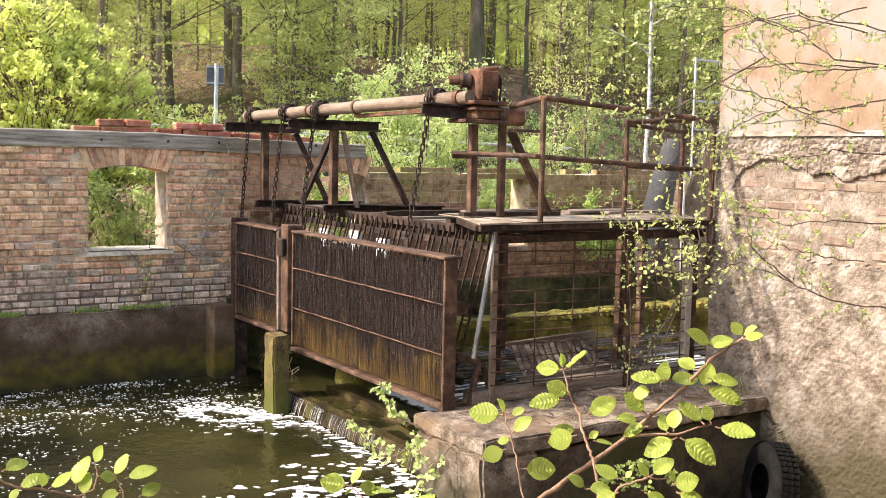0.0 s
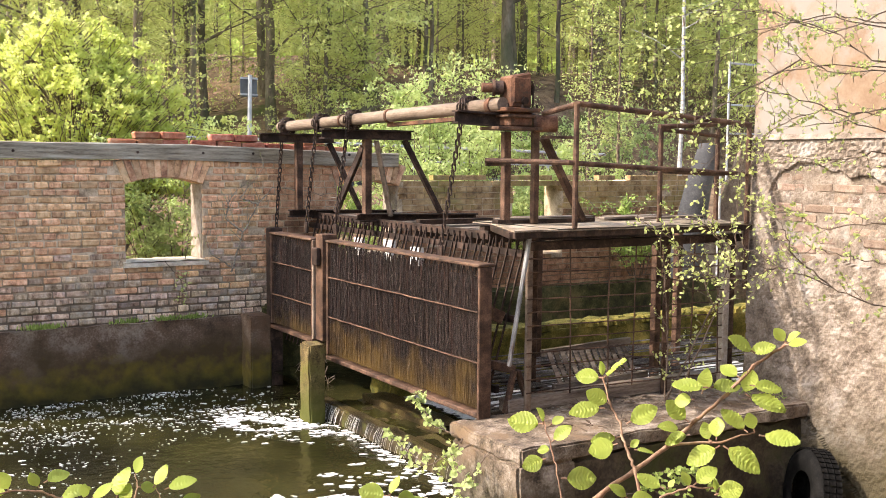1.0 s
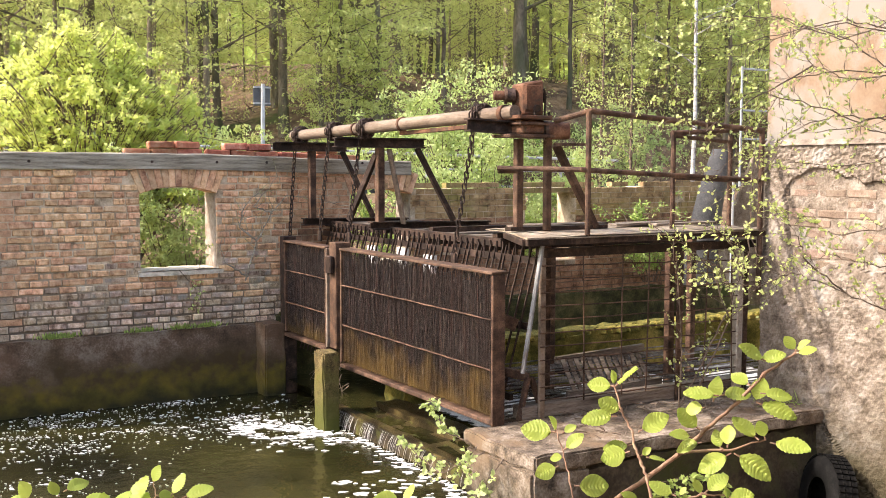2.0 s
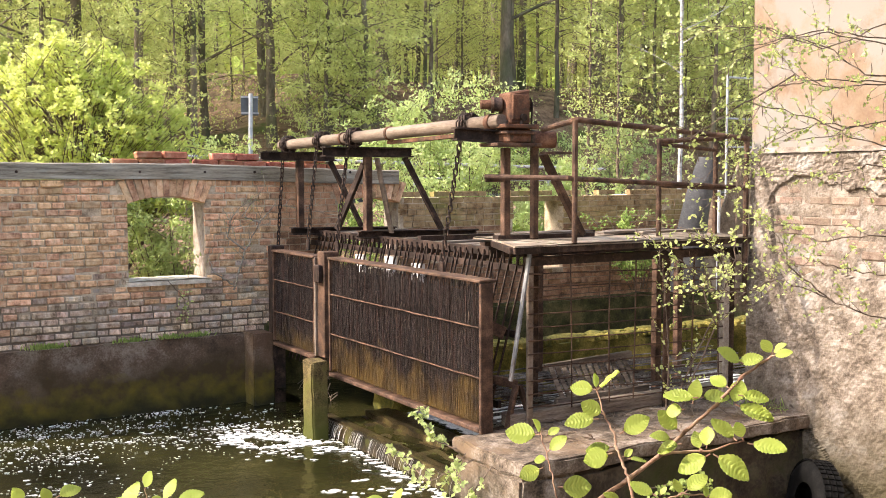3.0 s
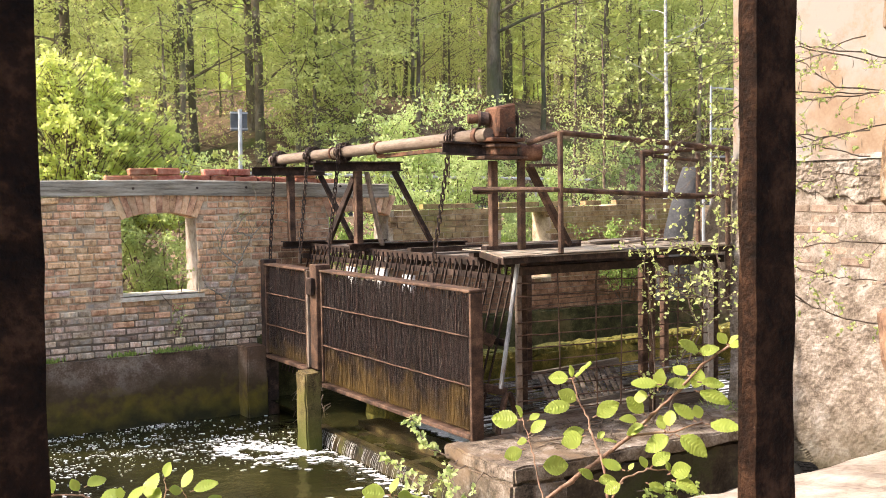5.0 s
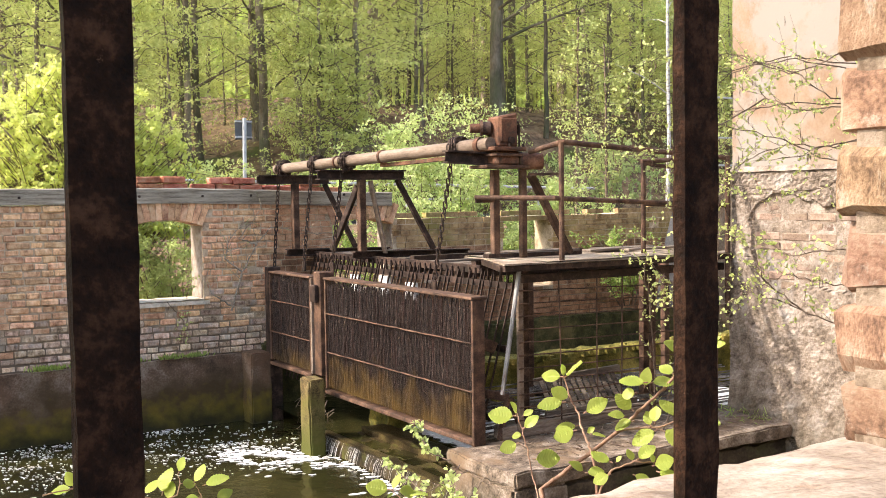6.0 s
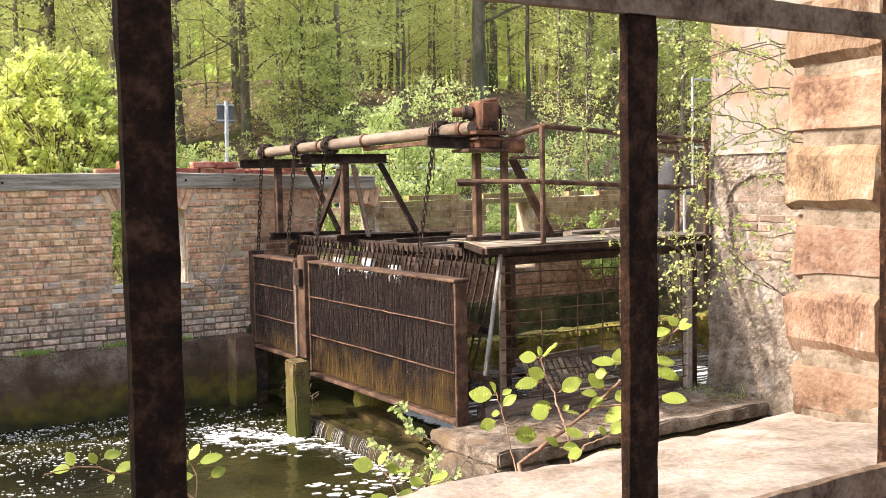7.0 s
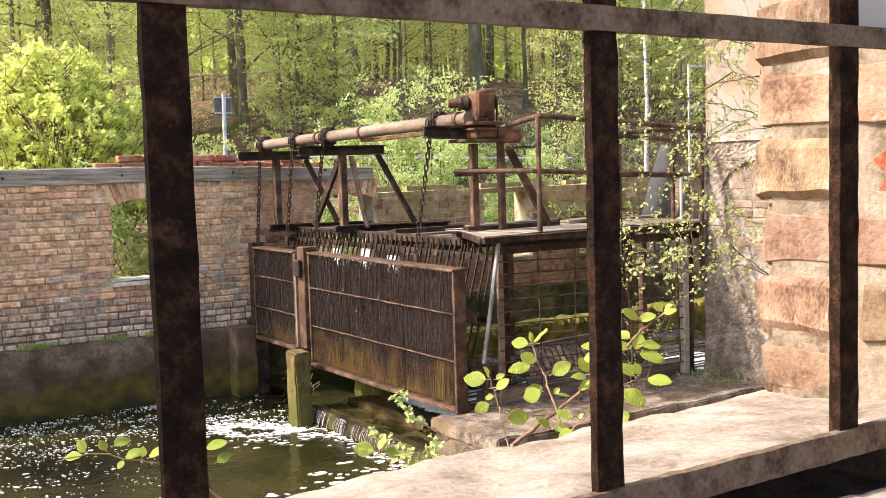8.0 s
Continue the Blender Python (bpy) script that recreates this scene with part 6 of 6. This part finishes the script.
POOL_SHOOT = (
    [([(0.716, 1.889, 1.634), (0.656, 1.926, 1.693), (0.606, 1.946, 1.727), (0.558, 1.958, 1.743), (0.523, 1.963, 1.751), (0.499, 1.967, 1.765), (0.453, 1.972, 1.771), (0.400, 1.973, 1.766)], 0.0035),
     ([(0.601, 1.928, 1.733), (0.627, 1.929, 1.742), (0.636, 1.937, 1.761), (0.634, 1.946, 1.775)], 0.002),
     ([(0.662, 1.899, 1.696), (0.669, 1.914, 1.733), (0.662, 1.928, 1.755)], 0.002)],
    [((0.522, 1.962, 1.749), (0.559, 1.955, 1.768)), ((0.527, 1.965, 1.750), (0.514, 1.963, 1.735)), ((0.500, 1.956, 1.781), (0.534, 1.961, 1.793)),
     ((0.551, 1.926, 1.755), (0.554, 1.925, 1.777)), ((0.561, 1.930, 1.752), (0.592, 1.925, 1.769)), ((0.606, 1.954, 1.736), (0.622, 1.974, 1.779)),
     ((0.617, 1.942, 1.725), (0.622, 1.955, 1.757)), ((0.624, 1.907, 1.786), (0.633, 1.905, 1.812)), ((0.634, 1.929, 1.761), (0.659, 1.933, 1.754)),
     ((0.653, 1.914, 1.760), (0.676, 1.918, 1.787)), ((0.677, 1.935, 1.748), (0.718, 1.922, 1.762)), ((0.693, 1.915, 1.722), (0.724, 1.914, 1.736)),
     ((0.666, 1.913, 1.734), (0.642, 1.922, 1.729)), ((0.453, 1.967, 1.772), (0.441, 1.965, 1.800)), ((0.456, 1.991, 1.765), (0.427, 2.008, 1.760)),
     ((0.498, 1.980, 1.766), (0.487, 1.984, 1.788))])
SHORT_SHOOT = (
    [([(1.082, 1.842, 1.623), (1.073, 1.872, 1.669), (1.058, 1.892, 1.690)], 0.003),
     ([(1.082, 1.842, 1.623), (1.136, 1.828, 1.653), (1.173, 1.813, 1.661)], 0.0025)],
    [((1.058, 1.891, 1.687), (1.081, 1.898, 1.712)), ((1.042, 1.863, 1.698), (1.007, 1.894, 1.703)), ((1.051, 1.859, 1.697), (1.089, 1.851, 1.689)),
     ((1.066, 1.856, 1.681), (1.111, 1.851, 1.690)), ((1.051, 1.868, 1.691), (1.039, 1.872, 1.682)), ((1.142, 1.838, 1.639), (1.130, 1.871, 1.656)),
     ((1.144, 1.831, 1.646), (1.186, 1.825, 1.666)), ((1.064, 1.840, 1.612), (1.037, 1.872, 1.632)), ((1.068, 1.837, 1.612), (1.107, 1.842, 1.639))])

shoot(MAIN_SHOOT, 7, "reddish alder shoot with fresh pleated leaves below the sill", (0.85, 0.74, 1.2))
shoot(MAIN_SIDE, 8, "side spray of fresh pleated alder leaves")
shoot(UPRIGHT_SHOOT, 9, "upright alder shoot with rounded fresh leaves below the sill", (0.80, 0.74, 1.25))
shoot(THIN_SHOOT, 10, "thin alder shoot with small fresh leaves below the sill", (0.72, 0.74, 1.25))
shoot(LOW_SHOOT, 11, "low alder shoot with broad fresh leaves below the sill", (0.88, 0.74, 1.15))
shoot(POOL_SHOOT, 12, "alder shoot with bright green leaves over the pool", (0.75, 0.74, 1.0))
shoot(SHORT_SHOOT, 13, "short alder shoot with rounded green leaves", (0.6, 0.74, 1.0))


# ---------- overhanging alder branches before the house ----------
def twiggy(stems, seed, name, label, wood_m, leaf_m, size, density, side_len, radius, catkins=0):
    r = random.Random(seed)
    b = thing(name, label, "branch")
    leaves = Acc()
    cat = Acc()
    for pts in stems:
        pts = [Vector(p) for p in pts]
        fine = []
        for a, c in zip(pts, pts[1:]):
            fine += [a.lerp(c, k / 6) + rand_dir(r) * 0.008 for k in range(6)]
        fine.append(pts[-1])
        n = len(fine)
        part("branch", Acc().tube(fine, [radius * (1 - 0.8 * k / (n - 1)) for k in range(n)], 6), wood_m, b)
        wood = Acc()
        for k in range(2, n):
            if r.random() < density:
                d = (fine[k] - fine[k - 1]).normalized()
                e = fine[k] + (d + rand_dir(r) * 0.9).normalized() * side_len * r.uniform(0.4, 1.1)
                m = (fine[k] + e) / 2 + rand_dir(r) * side_len * 0.08
                wood.tube([fine[k], m, e], [radius * 0.35, radius * 0.25, radius * 0.1], 4)
                for q in range(r.randint(5, 11)):
                    f = r.uniform(0.25, 1.0)
                    p = (fine[k].lerp(m, f * 2) if f < 0.5 else m.lerp(e, f * 2 - 1))
                    leaf_oval(leaves, p, (rand_dir(r) + Vector((0, 0, 0.15))).normalized(), (Vector((-0.3, -0.4, 0.8)) + rand_dir(r) * 0.7).normalized(),
                              size * r.uniform(0.5, 1.15), size * r.uniform(0.4, 0.75))
                for q in range(catkins):
                    p = e + rand_dir(r) * 0.03
                    if r.random() < 0.15:
                        cat.tube([p, p + Vector((r.uniform(-0.008, 0.008), 0, -0.03)), p + Vector((0, 0, -0.05))], [0.001, 0.0025, 0.001], 5)
        if wood.v:
            tagged(part("twig_spray", wood, wood_m, b), kind="stuff")
    ob = part("foliage", leaves, leaf_m, b)
    tagged(ob, kind="stuff")
    if cat.v:
        ob = part("catkin_tuft", cat, M_TWIG, b)
        tagged(ob, kind="stuff")
    return b


twiggy([[(5.042, 3.4, 1.533), (4.593, 3.5, 1.594), (4.434, 3.6, 1.675), (4.146, 3.7, 1.791), (3.982, 3.8, 1.885), (3.744, 3.9, 2.034)],
        [(4.434, 3.6, 1.675), (4.25, 3.7, 1.84), (4.18, 3.7, 1.97), (4.1, 3.75, 2.06)],
        [(4.146, 3.7, 1.791), (4.0, 3.75, 1.72), (3.85, 3.8, 1.74), (3.7, 3.9, 1.78)],
        [(5.1, 3.2, 1.98), (4.431, 3.4, 2.002), (4.294, 3.567, 1.97), (4.253, 3.733, 2.044), (4.15, 3.9, 2.065)]],
       201, "alder_branch", "dark alder branch with opening leaves before the house", M_TWIG, L_SPRIG, 0.026, 1.5, 0.22, 0.0042)
twiggy([[(4.951, 3.4, 2.759), (4.524, 3.5, 2.718), (4.378, 3.6, 2.705), (4.257, 3.7, 2.773), (4.21, 3.8, 2.914), (4.123, 3.9, 3.026)],
        [(4.961, 3.4, 2.623), (4.537, 3.5, 2.519), (4.306, 3.6, 2.53), (4.115, 3.7, 2.462), (4.081, 3.8, 2.289), (4.002, 3.9, 2.179)],
        [(5.1, 3.2, 2.70), (4.385, 3.4, 2.755), (4.271, 3.525, 2.889), (4.033, 3.65, 2.963), (3.91, 3.775, 2.994), (3.75, 3.9, 2.945)],
        [(4.137, 3.6, 2.759), (3.845, 3.7, 2.585), (3.666, 3.8, 2.455), (3.446, 3.9, 2.542)],
        [(5.2, 3.4, 2.9), (4.6, 3.5, 2.95), (4.3, 3.6, 2.98), (4.05, 3.7, 2.9), (3.8, 3.8, 2.75), (3.6, 3.85, 2.7)],
        [(5.1, 3.2, 2.3), (4.411, 3.4, 2.33), (4.357, 3.567, 2.291), (4.2, 3.733, 2.318), (4.05, 3.9, 2.348)]],
       202, "alder_branch", "overhanging alder branches with small leaves and catkins", M_TWIG, L_SPRIG, 0.025, 1.5, 0.24, 0.004, 2)
twiggy([[(4.608, 3.400, 2.889), (4.274, 3.520, 2.954), (4.035, 3.640, 2.910), (3.693, 3.760, 2.821), (3.399, 3.880, 2.700)],
        [(4.633, 3.400, 2.548), (4.356, 3.500, 2.503), (4.081, 3.600, 2.588), (3.855, 3.700, 2.635), (3.676, 3.800, 2.492), (3.489, 3.900, 2.592)],
        [(4.764, 3.500, 2.747), (4.269, 3.600, 2.740), (4.077, 3.700, 2.698), (3.973, 3.800, 2.435), (3.823, 3.900, 2.246)],
        [(4.598, 3.400, 3.018), (4.239, 3.520, 2.874), (3.920, 3.640, 2.965), (3.687, 3.760, 2.972), (3.493, 3.880, 2.908)],
        [(4.643, 3.400, 2.415), (4.358, 3.500, 2.477), (4.167, 3.600, 2.448), (4.087, 3.700, 2.514)],
        [(4.982, 3.600, 1.762), (4.754, 3.700, 1.792), (4.529, 3.800, 1.851), (4.357, 3.900, 1.763), (4.180, 4.000, 1.805)]],
       208, "alder_branch", "spreading alder twigs with many small fresh leaves before the house", M_TWIG, L_SPRIG, 0.023, 1.9, 0.22, 0.0034, 2)
# shrub rising from the slab in front of the cage
twiggy([[(5.471, 5.85, 0.48), (5.717, 5.85, 0.831), (5.995, 5.85, 1.236), (6.189, 5.85, 1.656), (6.2, 5.85, 2.128), (6.218, 5.85, 2.426)],
        [(5.498, 5.85, 0.48), (5.513, 5.85, 1.017), (5.473, 5.85, 1.435), (5.409, 5.85, 1.726)],
        [(5.534, 5.8, 0.48), (5.946, 5.8, 1.16), (5.757, 5.8, 1.55), (5.415, 5.8, 1.77), (5.144, 5.8, 1.898)],
        [(6.0, 5.82, 1.3), (5.85, 5.8, 1.55), (5.7, 5.8, 1.62), (5.45, 5.8, 1.60)],
        [(6.1, 5.82, 1.45), (5.95, 5.8, 1.72), (5.75, 5.75, 1.85)]],
       203, "slab_shrub", "leggy shrub with small pale leaves growing from the slab", M_TWIG, L_SPRIG, 0.028, 1.2, 0.24, 0.008)
# ivy-like weed at the slab edge by the gate foot
twiggy([[(3.80, 6.05, 0.47), (3.7, 6.158, 0.509), (3.7, 6.3, 0.60), (3.7, 6.387, 0.675)], [(3.80, 5.95, 0.45), (3.68, 5.872, 0.40), (3.66, 5.67, 0.30)],
        [(3.85, 5.9, 0.42), (3.6, 6.061, 0.277), (3.6, 6.366, 0.317), (3.6, 6.569, 0.368)], [(3.85, 5.7, 0.42), (3.66, 5.72, 0.2), (3.6, 5.75, 0.02)]],
       204, "slab_weed", "leafy weed trailing over the slab edge above the weir", M_TWIG, L_WILLOW, 0.045, 0.95, 0.12, 0.006)
twiggy([[(4.9, 5.36, 0.2), (5.0, 5.25, 0.25), (5.1, 5.2, 0.22)], [(4.7, 5.36, 0.1), (4.8, 5.25, 0.16), (4.95, 5.2, 0.1)], [(5.2, 5.36, 0.2), (5.3, 5.25, 0.2), (5.35, 5.2, 0.12)]],
       205, "slab_weed", "small green fern rooted in the slab front", M_TWIG, L_SHRUB, 0.04, 1.0, 0.14, 0.004)
# bare vine on the ruined wall
twiggy([[(3.764, 10.22, 1.151), (3.888, 10.22, 1.546), (4.042, 10.2, 1.829), (4.196, 10.2, 1.999), (4.54, 10.15, 1.966), (4.75, 10.1, 1.9)],
        [(3.888, 10.22, 1.546), (3.7, 10.2, 1.7), (3.75, 10.2, 1.9), (3.9, 10.2, 2.05)], [(4.042, 10.2, 1.829), (3.85, 10.2, 1.9), (4.1, 10.18, 2.2)],
        [(3.76, 10.22, 1.2), (3.55, 10.2, 1.35), (3.5, 10.2, 1.5)]],
       206, "wall_vine", "almost leafless vine climbing the ruined wall", M_TIMBER, L_SHRUB, 0.012, 0.45, 0.25, 0.010)
twiggy([[(3.1, 10.24, 1.28), (3.25, 10.2, 1.1), (3.27, 10.2, 0.95)], [(3.3, 10.24, 1.3), (3.32, 10.22, 1.45), (3.35, 10.24, 1.6)]],
       207, "wall_weed", "small weed growing from the window sill of the ruined wall", M_TWIG, L_SPRIG, 0.03, 0.8, 0.15, 0.004)
# weeds along the footing
acc = Acc()
r = random.Random(66)
for x0 in (1.9, 2.7, 3.1, 3.35, 2.0):
    for k in range(60):
        leaf_quad(acc, Vector((x0 + r.gauss(0, 0.07), 10.2 + r.uniform(-0.03, 0.03), 0.71)), Vector((r.uniform(-0.7, 0.7), -0.3, 1)).normalized(),
                  Vector((0, -1, 0.4)), r.uniform(0.03, 0.08), 0.014)
for k in range(140):
    x = r.uniform(6.2, 6.62)
    leaf_quad(acc, Vector((x, r.uniform(5.5, 6.1), 0.5)), (rand_dir(r) + Vector((0, 0, 0.5))).normalized(), rand_dir(r), r.uniform(0.03, 0.12), 0.008)
ob = part("weeds", acc, L_SHRUB, None)
tagged(ob, "tufts of grass and weed on footing and slab", "weeds", "", "stuff")
acc = Acc()
for k in range(140):
    p = Vector((r.uniform(4.3, 6.5), r.uniform(5.5, 6.15), 0.515))
    d = Vector((r.uniform(-1, 1), r.uniform(-1, 1), r.uniform(0, 0.25))) * r.uniform(0.05, 0.2)
    acc.tube([p, p + d], [0.005, 0.002], 4)
for k in range(34):
    p = Vector((4.32 + r.uniform(-0.1, 0.1), 9.4 + r.uniform(-0.3, 0.3), 0.35 + r.uniform(-0.25, 0.15)))
    acc.tube([p, p + Vector((r.uniform(-0.16, 0.04), r.uniform(-0.2, 0.2), r.uniform(-0.2, 0.06)))], [0.006, 0.002], 4)
ob = part("driftwood", acc, M_RUST_PALE, None)
tagged(ob, "dry twigs and driftwood caught on slab and under the gate", "driftwood", "", "stuff")


# ---------- single bricks ----------
r = random.Random(77)
for x, z, ln, damp, proud in BRICK_JOBS:
    me = r.choice(brick_mesh("wall", 0.25, 0.0565, 0.1, M_BRICK_DARK if damp else M_BRICK))
    ob = new("brick", me)
    ob.parent = ruin
    ob.matrix_basis = Matrix.LocRotScale((x, YW + 0.045 + proud, z), Euler((r.uniform(-0.02, 0.02), r.uniform(-0.012, 0.012), r.uniform(-0.02, 0.02))),
                                         (ln / 0.25, 1, r.uniform(0.94, 1.03)))
for y, z, ln, proud in HOUSE_BRICKS:
    me = r.choice(brick_mesh("house", 0.25, 0.066, 0.1, M_HBRICK))
    ob = new("brick", me)
    ob.parent = house
    ob.matrix_parent_inverse = Matrix.Translation(-house.location)
    ob.matrix_basis = Matrix.LocRotScale((HX + 0.045 + proud, y, z), Euler((0, 0, math.pi / 2 + r.uniform(-0.03, 0.03))), (ln / 0.25, 1, 1))
for x, y, z, ln, side, proud, red in JAMB:
    me = r.choice(brick_mesh("jamb", 0.25, 0.067, 0.11, M_JAMB_RED if red else M_JAMB, 6, 0.0035))
    ob = new("brick", me)
    ob.parent = front
    ob.matrix_basis = Matrix.LocRotScale((x + proud, y, z), Euler((r.uniform(-0.02, 0.02), 0, math.pi / 2 + r.uniform(-0.03, 0.03))), (ln / 0.25, 1, 1))
